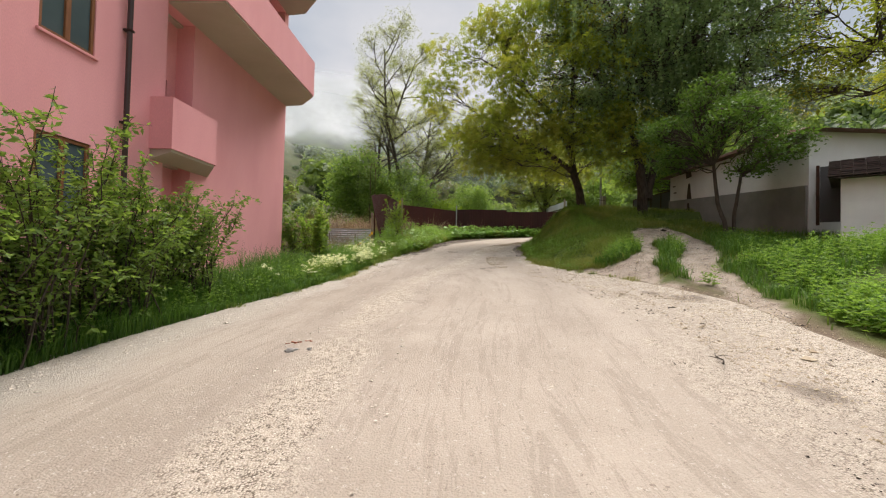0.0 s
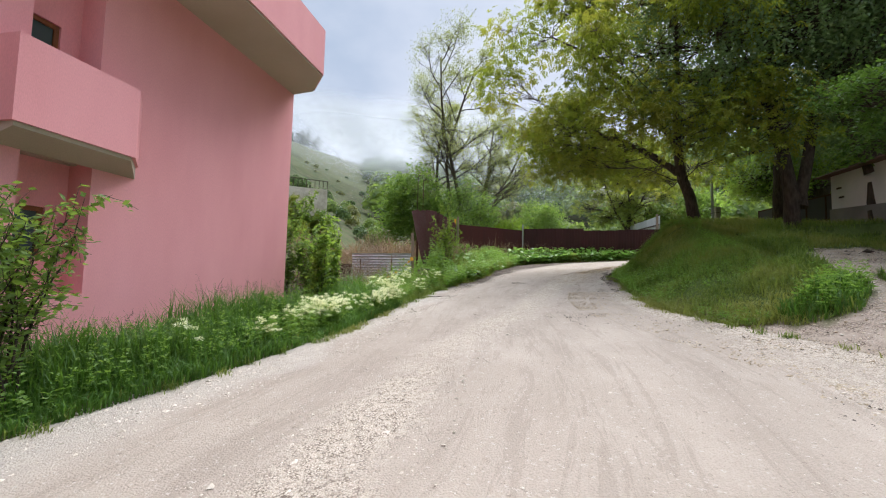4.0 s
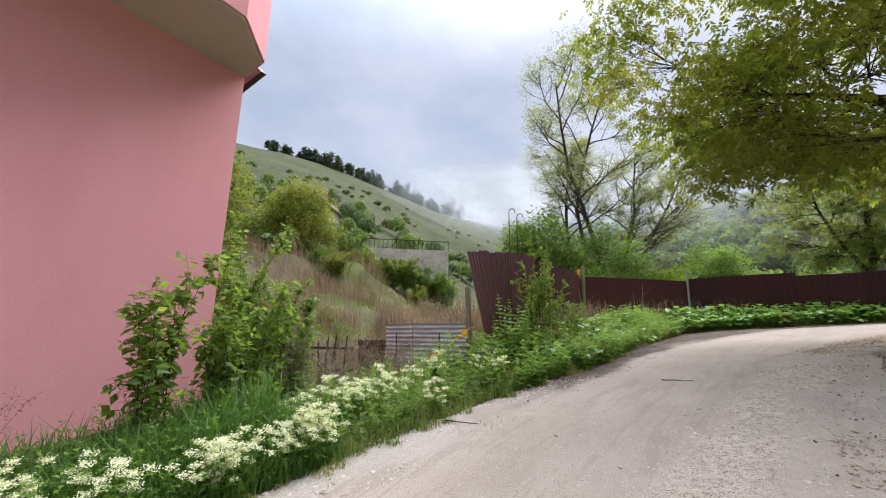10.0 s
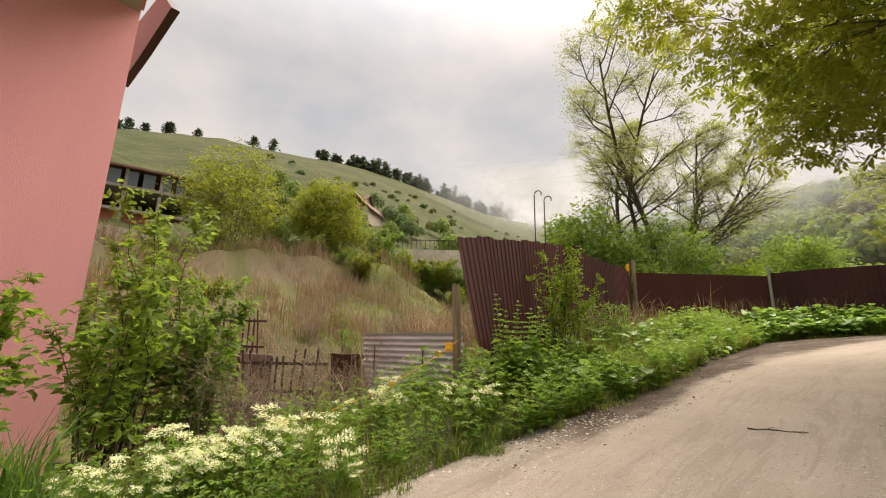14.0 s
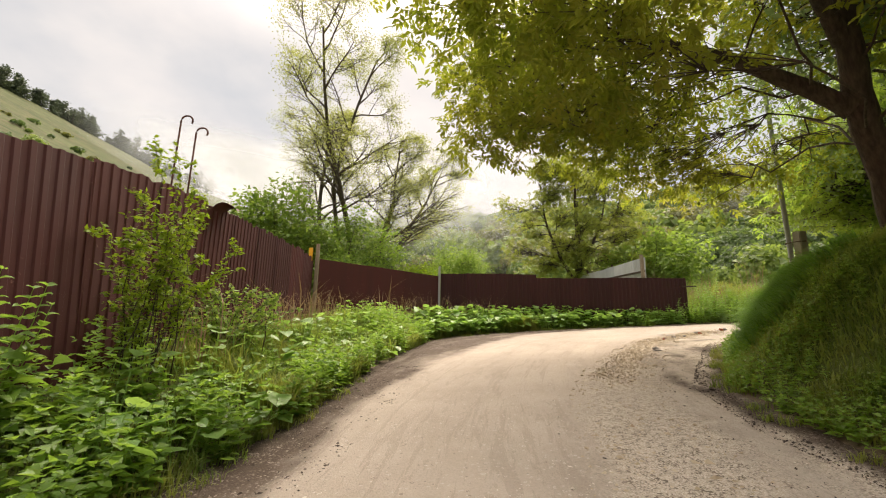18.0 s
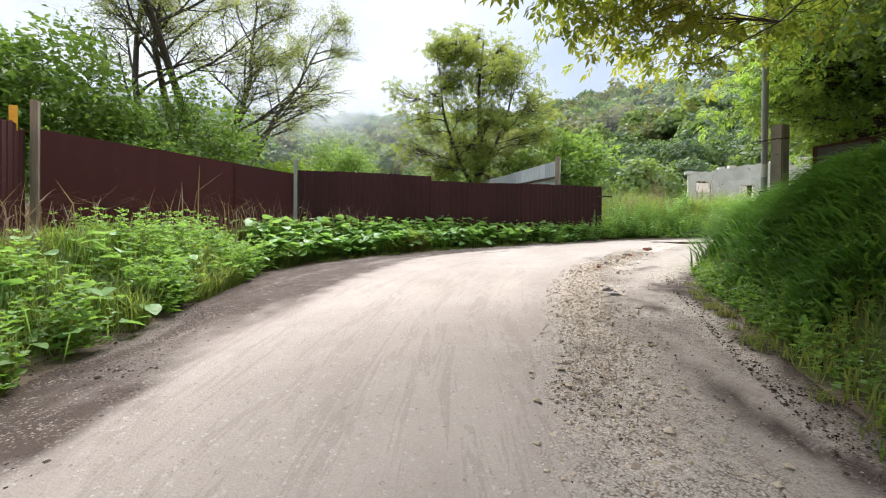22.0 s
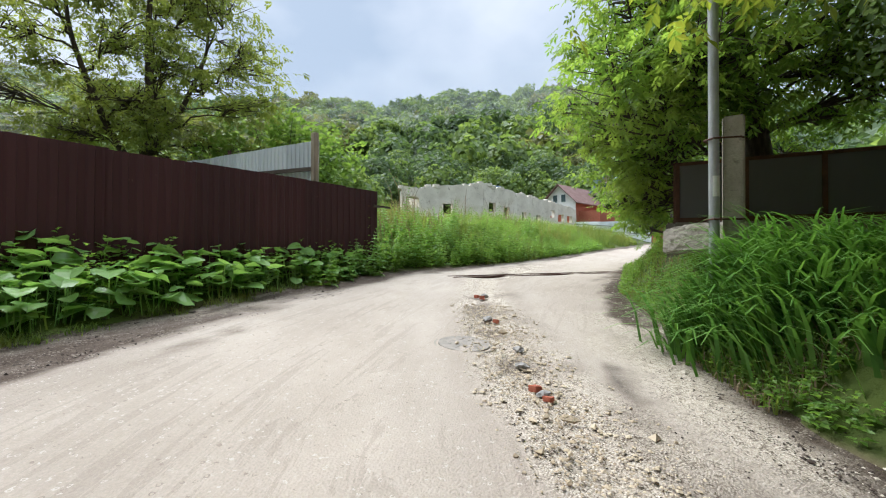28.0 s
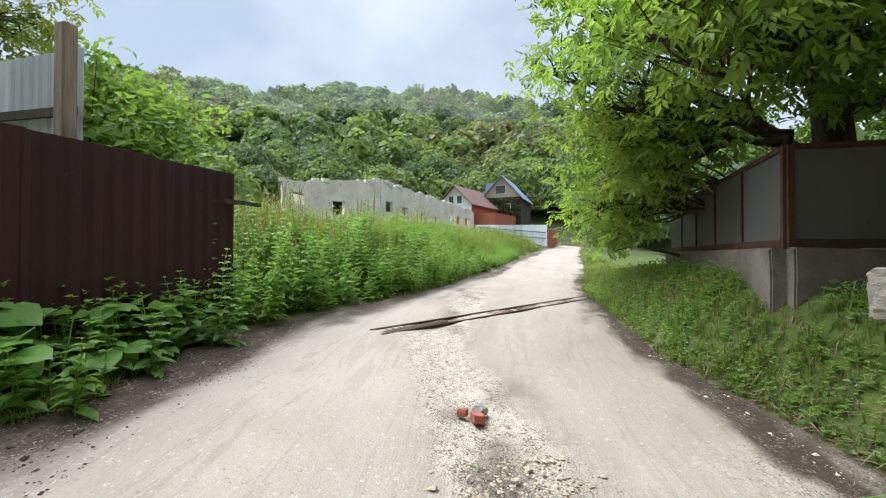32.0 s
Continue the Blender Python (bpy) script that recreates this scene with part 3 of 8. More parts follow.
# the side track: its grassy middle, and the gravel fan by which it joins the road
TRACK = np.array([(4.9, 6.6), (5.3, 8.0), (5.5, 9.6), (6.05, 11.0), (6.9, 12.7), (7.9, 15.0), (9.0, 19.0)])
FAN = np.array([(4.2, 2.5), (4.35, 4.1), (4.83, 5.15), (5.3, 6.2), (6.05, 7.9), (6.65, 9.7), (7.7, 11.4), (8.2, 12.5), (9.05, 14.4), (9.0, 16.6), (7.9, 16.6), (7.0, 15.4), (6.5, 13.6),
                (5.9, 12.2), (5.1, 11.3), (4.4, 11.9), (3.5, 12.4), (3.0, 9.0), (3.2, 3.0)])
# azimuth from +y towards +x, skyline elevation in degrees, distance of the ridge, where the slope begins
SKYLINE = np.array([(-180, 9, 260, 60), (-110, 18, 190, 34), (-90, 21, 190, 28), (-77, 22.4, 190, 26), (-72, 23.2, 190, 26), (-64, 24.2, 190, 26), (-56, 24.1, 192, 26), (-47.5, 23.1, 205, 28),
                    (-38.5, 20.6, 235, 32), (-30, 17.8, 270, 40), (-23, 15.8, 330, 55), (-18, 14.6, 360, 65), (-10, 14.4, 380, 75), (0, 14.8, 400, 85), (12, 15.8, 400, 85), (30, 16.4, 340, 80),
                    (40, 17.6, 300, 80), (50, 17.6, 280, 80), (60, 19.0, 260, 80), (70, 19.2, 250, 85), (80, 18.0, 250, 85), (90, 15.6, 260, 85), (110, 10, 260, 80), (140, 8, 260, 60), (180, 9, 260, 60)], float)


def rise(x, y):
    """The road and its surroundings climb evenly to the north and east."""
    return 0.0442 * np.clip(x, -22, 78) + 0.0904 * np.clip(y, -15, 56)


def hills(px, py):
    dx, dy = px - HUB[0], py - HUB[1]
    r, az = np.hypot(dx, dy), np.degrees(np.arctan2(dx, dy))
    el, dist, start = (np.interp(az, SKYLINE[:, 0], SKYLINE[:, k]) for k in (1, 2, 3))
    top = dist * np.tan(np.radians(el)) + 3.4
    s = np.clip((r - start) / (dist - start), 0, None)
    z = top * np.where(s < 1, s ** 1.12, np.maximum(1 - 0.12 * (s - 1), 0.35))
    z += np.where(s > 0.03, fbm(px, py, 0.02, 4, 3) * np.minimum(3.0, 8 * s), 0)
    return z + rise(px, py) * np.clip(1 - s, 0, 1)


def height(px, py):
    px, py = np.asarray(px, float), np.asarray(py, float)
    dl, vl = near_line(px, py, LEFT, BANK_L)
    dr, vr = near_line(px, py, RIGHT, BANK_R)
    road = inside(px, py, ROAD_RING)
    left_side = dl < dr
    hl = vl[..., 0] * smooth01(dl / vl[..., 1])
    hr = vr[..., 0] * smooth01(dr / vr[..., 1]) ** 0.85 + 0.035 * np.clip(dr - vr[..., 1], 0, 20)
    z = np.where(road, 0.0, np.where(left_side, hl, hr))
    # the hollow beside the pink house, among the ruins
    pit = np.exp(-((px + 8.3) / 4.2) ** 4 - ((py - 20.2) / 3.9) ** 4)
    z = np.where(left_side & ~road, z - 1.15 * pit * smooth01((dl - 1.3) / 2.0), z)
    # the ground climbs from the ruins to an earth bank
    climb = 3.6 * smooth01((-px - 10.5) / 11) + 2.0 * smooth01((-px - 20.3 + 0.25 * (py - 25)) / 1.6)
    z = np.where(left_side & ~road, z + climb * smooth01((py - 12) / 8) * smooth01((46 - py) / 12) * smooth01((42 + px) / 14), z)
    z = np.where(left_side & ~road & (px < -11), z + 0.9 * fbm(px, py, 0.3, 5, 7) * smooth01((-px - 11) / 3), z)
    # a grassed heap at the corner of the side track, and lower ground behind it
    z = np.where(left_side | road, z, z + 0.10 * np.exp(-((px - 5.3) / 1.4) ** 2 - ((py - 14.7) / 2.2) ** 2) * smooth01(dr / 0.9))
    z = np.where(left_side | road, z, z - 0.5 * smooth01((dr - 2.4) / 1.8) * smooth01((py - 13.5) / 2.5) * smooth01((24.0 - py) / 3.0))
    # side track between the mound and the meadow
    track, _ = near_line(px, py, TRACK)
    tz = np.interp(py, [7, 9, 11, 13, 15, 19], [0.06, 0.18, 0.36, 0.62, 0.92, 1.4])
    w = np.where(road, 0, (1 - smooth01((track - 0.9) / 0.8)) * smooth01(dr / 1.2))
    z = z * (1 - w) + tz * w
    z = z + hills(px, py)
    off = np.minimum(dl, dr)
    z = z + np.where(road, 0.012 * fbm(px, py, 0.9, 3), 0.05 * fbm(px, py, 1.3, 4) * smooth01(off / 1.0))
    return z


def ground_z(x, y):
    return float(height(np.array([x]), np.array([y]))[0])


def axis(lo, hi, step, far, n):
    inner = np.arange(lo, hi, step)
    g = np.geomspace(step * 1.6, far, n)
    return np.concatenate([lo - g[::-1], inner, hi + g])


def off_track(px, py):
    """Not on the bare gravel of the side track: its ragged middle strip counts as grass."""
    wx, wy = px + 0.35 * fbm(px, py, 0.9, 4, 3), py + 0.35 * fbm(px, py, 0.9, 4, 8)
    strip, _ = near_line(wx, wy, TRACK[:6])
    return ~inside(wx, wy, FAN) | ((strip < 0.30 + 0.25 * fbm(px, py, 0.8, 3, 5)) & (py > 7.0) & (py < 13.5))


def build_ground():
    xs, ys = axis(-13, 21, 0.26, 1400, 46), axis(-3, 41, 0.26, 1400, 46)
    gx, gy = np.meshgrid(xs, ys, indexing="ij")
    z = height(gx, gy)
    road = inside(gx, gy, ROAD_RING)
    dl, _ = near_line(gx, gy, LEFT)
    dr, _ = near_line(gx, gy, RIGHT)
    deep = np.where(road, np.minimum(dl, dr), 0)
    z = z - np.minimum(0.10, deep * 0.25)
    nx, ny = gx.shape
    i, j = np.meshgrid(np.arange(nx - 1), np.arange(ny - 1), indexing="ij")
    f = np.stack([i * ny + j, (i + 1) * ny + j, (i + 1) * ny + j + 1, i * ny + j + 1], -1).reshape(-1, 4)
    v = np.stack([gx, gy, z], -1).reshape(-1, 3)
    me = mesh_np("ground", v, f, M["ground"], True)
    off = np.where(road, 0, np.minimum(dl, dr))
    soil = np.where(road, 1, 1 - smooth01((off - np.where(gx > 5.5, -0.05, 0.15) + 0.4 * fbm(gx, gy, 1.6, 3)) / np.where(gx > 5.5, 0.25, 0.5)))
    wheel = np.where(off_track(gx, gy), 0.0, 1.0) * (gx > 2) * (gy < 17.5)
    soil = np.maximum(soil, wheel)
    soil = np.maximum(soil, 0.9 * smooth01((-gx - 19.6 + 0.25 * (gy - 25)) / 1.0) * smooth01((24.5 + gx - 0.25 * (gy - 25)) / 1.5) * smooth01((gy - 10) / 5) * smooth01((40 - gy) / 5) * smooth01(0.6 + 2 * fbm(gx, gy, 0.5, 3)) * (gx < -12))
    r = np.hypot(gx - HUB[0], gy - HUB[1])
    meadow = smooth01((r - 34) / 14)
    dry = np.exp(-((gx + 13) / 11) ** 4 - ((gy - 26) / 12) ** 4) * (~road) * np.clip(0.9 + fbm(gx, gy, 0.6, 3), 0, 1)
    col = np.stack([soil, meadow, np.clip(dry, 0, 1) * 0.8, wheel], -1).reshape(-1, 4).astype(np.float32)
    at = me.color_attributes.new("cover", "FLOAT_COLOR", "POINT")
    at.data.foreach_set("color", col.ravel())
    return tagged(new("ground", me), "grassy ground of the valley rising into meadow and wooded hills", "ground", kind="structure")


# the line of loose stone that the water washes out between the wheel tracks
STONES = np.array([(-1.5, -6), (-1.4, 0), (-1.27, 3.2), (-1.15, 6.2), (-0.7, 10.3), (0.75, 14.3), (2.0, 19.3), (3.1, 22.9), (4.1, 24.8), (5.3, 26.6), (6.7, 28.5), (8.1, 29.8), (10.9, 31.65), (13.5, 32.9), (18, 33.2)])


def build_road():
    """The gravel road as a strip: s runs along it, u across from the one verge to the other."""
    def even(line, n):
        d = np.r_[0, np.cumsum(np.hypot(*np.diff(line, axis=0).T))]
        s = np.linspace(0, 1, n)
        return np.stack([np.interp(s * d[-1], d, line[:, k]) for k in (0, 1)], 1)

    mid = (even(LEFT, 400) + even(RIGHT, 400)) / 2
    # dense near the walk, coarse far on
    ring = mid[(mid[:, 1] > -7) & (mid[:, 0] < 72)]
    d = np.r_[0, np.cumsum(np.hypot(*np.diff(ring, axis=0).T))]
    total = d[-1]
    s = np.concatenate([np.arange(0, 62, 0.12), np.arange(62, total, 0.6)])
    c = np.stack([np.interp(s, d, ring[:, k]) for k in (0, 1)], 1)
    k = np.ones(41) / 41
    pad = np.pad(c, ((20, 20), (0, 0)), mode="edge")
    pad[:20] = c[0] - (c[1] - c[0]) * np.arange(20, 0, -1)[:, None]
    pad[-20:] = c[-1] + (c[-1] - c[-2]) * np.arange(1, 21)[:, None]
    c = np.stack([np.convolve(pad[:, q], k, "valid") for q in (0, 1)], 1)
    t = np.gradient(c, axis=0)
    t /= np.linalg.norm(t, axis=1)[:, None]
    nrm = np.stack([-t[:, 1], t[:, 0]], 1)

    def reach(line, sign):
        out = np.full(len(c), 9.0)
        for i in range(len(line) - 1):
            a, e = line[i], line[i + 1] - line[i]
            den = nrm[:, 0] * e[1] - nrm[:, 1] * e[0]
            den = np.where(np.abs(den) < 1e-9, 1e-9, den)
            w = a - c
            k1 = (w[:, 0] * e[1] - w[:, 1] * e[0]) / den
            k2 = (w[:, 0] * nrm[:, 1] - w[:, 1] * nrm[:, 0]) / den
            ok = (k2 >= 0) & (k2 <= 1) & (k1 * sign > 0)
            out = np.where(ok, np.minimum(out, np.abs(k1)), out)
        return np.where(out > 8.5, 2.5, out)

    wl, wr = reach(LEFT, 1), reach(RIGHT, -1)
    sm = np.ones(15) / 15
    wl, wr = (np.convolve(np.pad(w, 7, mode="edge"), sm, "valid") for w in (wl, wr))
    nu = 72
    u = np.linspace(-1, 1, nu)
    side = np.where(u[None] > 0, u[None] * (wl[:, None] + 0.12), u[None] * (wr[:, None] + 0.12))
    ragged = 0.14 * fbm(np.repeat(s[:, None], nu, 1), side * 0 + np.sign(u)[None] * 7, 0.9, 4)
    side = side + ragged * np.abs(u)[None] ** 6
    gx, gy = c[:, :1] + nrm[:, :1] * side, c[:, 1:] + nrm[:, 1:] * side
    z = height(gx, gy)
    ss = np.repeat(s[:, None], nu, 1)
    # wheel ruts beside a line of loose stone, which the water deepens further up
    off, _ = near_line(gx, gy, STONES)
    cross = side - (side[np.arange(len(s)), np.argmin(off, axis=1)])[:, None]
    rag = 0.10 * fbm(gx, gy, 1.7, 4)
    late = smooth01((ss - 30) / 5) * smooth01((54 - ss) / 5)
    rut = np.exp(-((cross - 0.95) / 0.4) ** 2) + np.exp(-((cross + 1.05) / 0.45) ** 2)
    crown = np.exp(-((off + rag) / (0.48 - 0.04 * late)) ** 2)
    gully = np.exp(-((off + rag) / 0.27) ** 2) * late
    fade = 1 - np.abs(u)[None] ** 8
    z = z + 0.006 + fade * (0.010 * crown * (1 - late) - 0.016 * rut - 0.07 * gully * (0.7 + 0.5 * fbm(gx, gy, 1.1, 3)) + 0.012 * fbm(gx, gy, 2.1, 4) + 0.006 * fbm(gx, gy, 9, 2)) - 0.03 * (np.abs(u)[None] > 0.995)
    n, m = gx.shape
    i, j = np.meshgrid(np.arange(n - 1), np.arange(m - 1), indexing="ij")
    f = np.stack([i * m + j, (i + 1) * m + j, (i + 1) * m + j + 1, i * m + j + 1], -1).reshape(-1, 4)[:, ::-1]
    me = mesh_np("road", np.stack([gx, gy, z], -1).reshape(-1, 3), f, M["road"], True)
    verge = np.abs(u)[None] * np.ones_like(gx)
    early = smooth01((27 - ss) / 5)
    wide = fbm(gx, gy, 0.7, 4)
    loose = 0.05 + 0.85 * crown * (0.75 + 0.5 * wide) + 0.6 * gully + 0.5 * smooth01((verge - 0.72 + 0.12 * wide) / 0.2) + 0.4 * smooth01((-side - 1.9 + 0.5 * wide) / 0.6) * early - 0.25 * rut + 0.55 * smooth01((-cross - 0.1 + 0.35 * wide) / 0.35) * smooth01((ss - 24) / 5) * smooth01((47 - ss) / 6) * (0.8 + 0.6 * wide) + 0.5 * np.exp(-((cross - 1.05 + 2 * rag) / 0.3) ** 2) * early * smooth01(0.4 + 2 * wide)
    drawn = fbm(ss * 0.4, side * 2.2, 1.0, 5, 13)
    damp = smooth01((verge - np.where(u[None] > 0, 0.59 - 0.22 * np.exp(-((gx - 1.6) / 2.2) ** 2 - ((gy - 31.0) / 2.6) ** 2), 0.72) + 0.26 * drawn + 0.10 * fbm(gx, gy, 3.5, 3)) / 0.24) * smooth01((ss - 23) / 4) * (1.1 + 0.8 * fbm(ss * 0.6, side * 4, 1.0, 4, 23))
    damp = np.maximum(damp, 0.7 * gully * smooth01(fbm(gx, gy, 1.9, 3) * 2.5))
    damp = np.maximum(damp, 0.5 * smooth01((-cross - 0.15 + 0.3 * wide) / 0.2) * smooth01((1.1 + cross) / 0.6) * late * smooth01(0.5 + 1.6 * fbm(gx, gy, 1.3, 4, 21)) * (ss < 46))
    damp = np.maximum(damp, 0.6 * smooth01((fbm(gx, gy, 0.9, 5, 9) - 0.28) / 0.2) * smooth01((-side - 2.2) / 0.8) * early)
    pale = 0.18 * rut * smooth01((ss - 36) / 5) * np.clip(0.6 + 0.8 * fbm(gx, gy, 0.8, 3), 0, 1) + 0.55 * smooth01((verge - 0.74 + 0.15 * wide) / 0.14) * early * (u[None] > 0)
    col = np.stack([np.clip(loose, 0, 1), np.clip(damp, 0, 1), np.clip(pale, 0, 1), np.ones_like(z)], -1).reshape(-1, 4).astype(np.float32)
    tracks = smooth01(fbm(ss * 0.13, cross * 1.3, 1.0, 3, 3) * 1.2 + 0.1) + 0.5 * np.exp(-((off - 0.62 - 1.5 * rag) / 0.14) ** 2)
    wr = me.attributes.new("wear", "FLOAT", "POINT")
    wr.data.foreach_set("value", np.clip(0.6 * tracks * (1 - 0.7 * crown) * (1 - 0.6 * smooth01((verge - 0.75) / 0.2)), 0, 0.6).astype(np.float32).ravel())
    uv = me.uv_layers.new(name="flow")
    uv.data.foreach_set("uv", np.stack([ss, side], -1).reshape(-1, 2)[f.ravel()].astype(np.float32).ravel())
    at = me.color_attributes.new("lane", "FLOAT_COLOR", "POINT")
    at.data.foreach_set("color", col.ravel())
    return tagged(new("road", me), "pale unpaved gravel road with wheel ruts and loose stone", "road", kind="structure")


build_ground()
build_road()


# ---- the pink house ----
def window_unit(name, y0, y1, z0, z1, x, parent, mullion=True):
    """A brown wooden window in a wall that faces +x."""
    w = part("window", box(x - 0.09, y0, z0, x - 0.05, y1, z1), M["glass"], parent, "dim grey window")
    fr = 0.07
    for n, a in (("window_frame", (y0, z0, y1, z0 + fr)), ("window_frame", (y0, z1 - fr, y1, z1)), ("window_frame", (y0, z0 + fr, y0 + fr, z1 - fr)), ("window_frame", (y1 - fr, z0 + fr, y1, z1 - fr))):
        part(n, box(x - 0.11, a[0], a[1], x - 0.02, a[2], a[3], 0.006), M["wood_brown"], w, "brown wooden frame")
    if mullion:
        ym = (y0 + y1) / 2
        part("mullion", box(x - 0.10, ym - 0.05, z0 + fr, x - 0.015, ym + 0.05, z1 - fr, 0.006), M["wood_brown"], w, "brown wooden mullion")
    return w


def wall_with_holes(y0, y1, z0, z1, x0, x1, holes):
    """A wall slab between x0 and x1, with right-angled holes (ya, yb, za, zb) left open."""
    ys = sorted({y0, y1, *(h[0] for h in holes), *(h[1] for h in holes)})
    zs = sorted({z0, z1, *(h[2] for h in holes), *(h[3] for h in holes)})
    bm = bmesh.new()
    grid = {}

    def solid(i, j):
        if not (0 <= i < len(ys) - 1 and 0 <= j < len(zs) - 1):
            return False
        ym, zm = (ys[i] + ys[i + 1]) / 2, (zs[j] + zs[j + 1]) / 2
        return not any(a < ym < b and c < zm < d for a, b, c, d in holes)

    def vert(i, j, x):
        if (i, j, x) not in grid:
            grid[i, j, x] = bm.verts.new((x, ys[i], zs[j]))
        return grid[i, j, x]

    for i in range(len(ys) - 1):
        for j in range(len(zs) - 1):
            if not solid(i, j):
                continue
            bm.faces.new([vert(a, b, x1) for a, b in ((i, j), (i + 1, j), (i + 1, j + 1), (i, j + 1))])
            bm.faces.new([vert(a, b, x0) for a, b in ((i, j + 1), (i + 1, j + 1), (i + 1, j), (i, j))])
            for di, dj, (a, b), (c, d) in ((-1, 0, (i, j + 1), (i, j)), (1, 0, (i + 1, j), (i + 1, j + 1)), (0, -1, (i, j), (i + 1, j)), (0, 1, (i + 1, j + 1), (i, j + 1))):
                if not solid(i + di, j + dj):
                    bm.faces.new([vert(a, b, x0), vert(c, d, x0), vert(c, d, x1), vert(a, b, x1)])
    bmesh.ops.recalc_face_normals(bm, faces=bm.faces[:])
    return bm


def pink_house():
    h = root("house", pose(-6.65, 0, 0, 0, 0, -3.1), "pink rendered three-storey house with deep concrete balconies beside the road", "house")
    top, back, end = 13.9, -9.0, 15.72
    holes = [(6.46, 7.47, 4.98, 6.35), (6.46, 7.47, 2.03, 3.41), (2.4, 3.5, 4.98, 6.35), (2.4, 3.5, 2.03, 3.41), (-1.4, -0.3, 4.98, 6.35),
             (9.3, 10.25, 1.58, 3.6), (9.3, 10.25, 3.85, 7.1), (9.3, 15.4, 8.3, 10.5)]
    part("wall", wall_with_holes(-7.0, end, -0.8, top, -0.3, 0.0, holes), M["pink"], h)
    part("wall", box(back, end - 0.3, -1.2, -0.3, end, top), M["pink"], h)
    part("wall", box(back, -7.0, -1.2, -0.3, -6.7, top), M["pink"], h)
    part("wall", box(back - 0.3, -7.0, -1.6, back, end, top), M["pink"], h)
    part("roof", prism([(back - 0.9, -7.6), (0.9, -7.6), (0.9, end + 0.6), (back - 0.9, end + 0.6)], top, top + 0.25), M["roof_brown"], h)
    # recesses behind the small balcony and at its foot, and the loggia of the top floor
    for z0, z1, w0, w1 in ((1.45, 3.6, 2.10, 2.85), (3.65, 7.1, 4.55, 5.64)):
        part("loggia_wall", wall_with_holes(9.1, 10.45, z0, z1, -0.62, -0.46, [(9.48, 9.98, w0, w1)]), M["pink"], h)
        part("loggia_wall", box(-0.46, 9.1, z0, -0.3, 9.28, z1), M["pink"], h)
        part("loggia_wall", box(-0.46, 10.27, z0, -0.3, 10.45, z1), M["pink"], h)
        part("loggia_floor", box(-0.46, 9.28, z0, -0.3, 10.27, z0 + 0.1), M["soffit"], h)
        part("loggia_ceiling", box(-0.46, 9.28, z1 - 0.05, -0.3, 10.27, z1 + 0.05), M["soffit"], h)
        window_unit("window", 9.48, 9.98, w0, w1, -0.47, h, False)
    part("loggia_wall", box(-1.6, 9.0, 7.3, -1.45, 15.4, 10.5), M["pink"], h)
    part("loggia_wall", box(-1.45, 9.0, 7.3, -0.3, 9.15, 10.5), M["pink"], h)
    # first-floor balcony: a low box with a slanted end
    plan = [(0.0, 8.86), (0.50, 8.86), (0.50, 10.50), (0.0, 11.02)]
    low = [(0.0, 8.90), (0.46, 8.90), (0.46, 10.47), (0.0, 10.97)]
    bal = part("balcony", prism(plan, 3.72, 4.82), M["pink"], h, "pink balcony parapet")
    part("balcony_soffit", prism(low, [3.50, 3.66, 3.66, 3.50], 3.72), M["soffit"], bal, "grey-beige concrete soffit")
    # the large balcony above, with a chamfered corner, and the one over it
    for zs, zp in ((7.10, 8.34), (10.54, 11.78)):
        y0 = 9.3
        slab = [(0.0, y0), (1.30, y0), (1.34, 14.80), (0.66, 15.60), (0.0, end - 0.02)]
        par = [(0.0, y0 - 0.03), (1.33, y0 - 0.03), (1.37, 14.82), (0.68, 15.64), (0.0, end + 0.03)]
        inner = [(0.0, y0 + 0.14), (1.19, y0 + 0.14), (1.23, 14.74), (0.58, 15.48), (0.0, 15.58)]
        big = part("balcony", prism(slab, zs, zs + 0.14), M["soffit"], h, "grey-beige concrete balcony slab")
        bm = bmesh.new()
        lo = [bm.verts.new((x, y, zs + 0.05)) for x, y in par]
        hi = [bm.verts.new((x, y, zp)) for x, y in par]
        li = [bm.verts.new((x, y, zs + 0.05)) for x, y in inner]
        hj = [bm.verts.new((x, y, zp)) for x, y in inner]
        n = len(par)
        for i in range(n - 1):
            j = i + 1
            bm.faces.new((lo[i], lo[j], hi[j], hi[i]))
            bm.faces.new((hi[i], hi[j], hj[j], hj[i]))
            bm.faces.new((li[j], li[i], hj[i], hj[j]))
            bm.faces.new((lo[j], lo[i], li[i], li[j]))
        bmesh.ops.recalc_face_normals(bm, faces=bm.faces[:])
        part("parapet", bm, M["pink"], big, "pink parapet")
    for a in holes[:5]:
        window_unit("window", a[0], a[1], a[2], a[3], 0.0, h)
        part("window_sill", box(-0.02, a[0] - 0.05, a[2] - 0.05, 0.05, a[1] + 0.05, a[2] - 0.002, 0.008), M["pink"], h)
    # drainpipe with its brackets
    pipe = tube("drainpipe", [(0.10, 8.12, 0.6), (0.10, 8.12, 4), (0.10, 8.12, 8), (0.10, 8.12, 13.8)], 0.05, M["pipe"], h, "dark brown plastic drainpipe", 12)
    for z in (2.2, 4.0, 5.8, 7.6, 9.4):
        part("bracket", box(0.0, 8.06, z, 0.16, 8.18, z + 0.04, 0.006), M["pipe"], pipe)
    # dark sloping boards of the eave round the corner
    bm = bmesh.new()
    edge = ((-2.2, 7.05), (-1.31, 7.20), (-0.08, 7.50), (-0.72, 8.13), (-2.2, 8.13))
    lo = [bm.verts.new((x, end + 0.36, z)) for x, z in edge]
    hi = [bm.verts.new((x, end + 0.48, z)) for x, z in edge]
    bm.faces.new(lo)
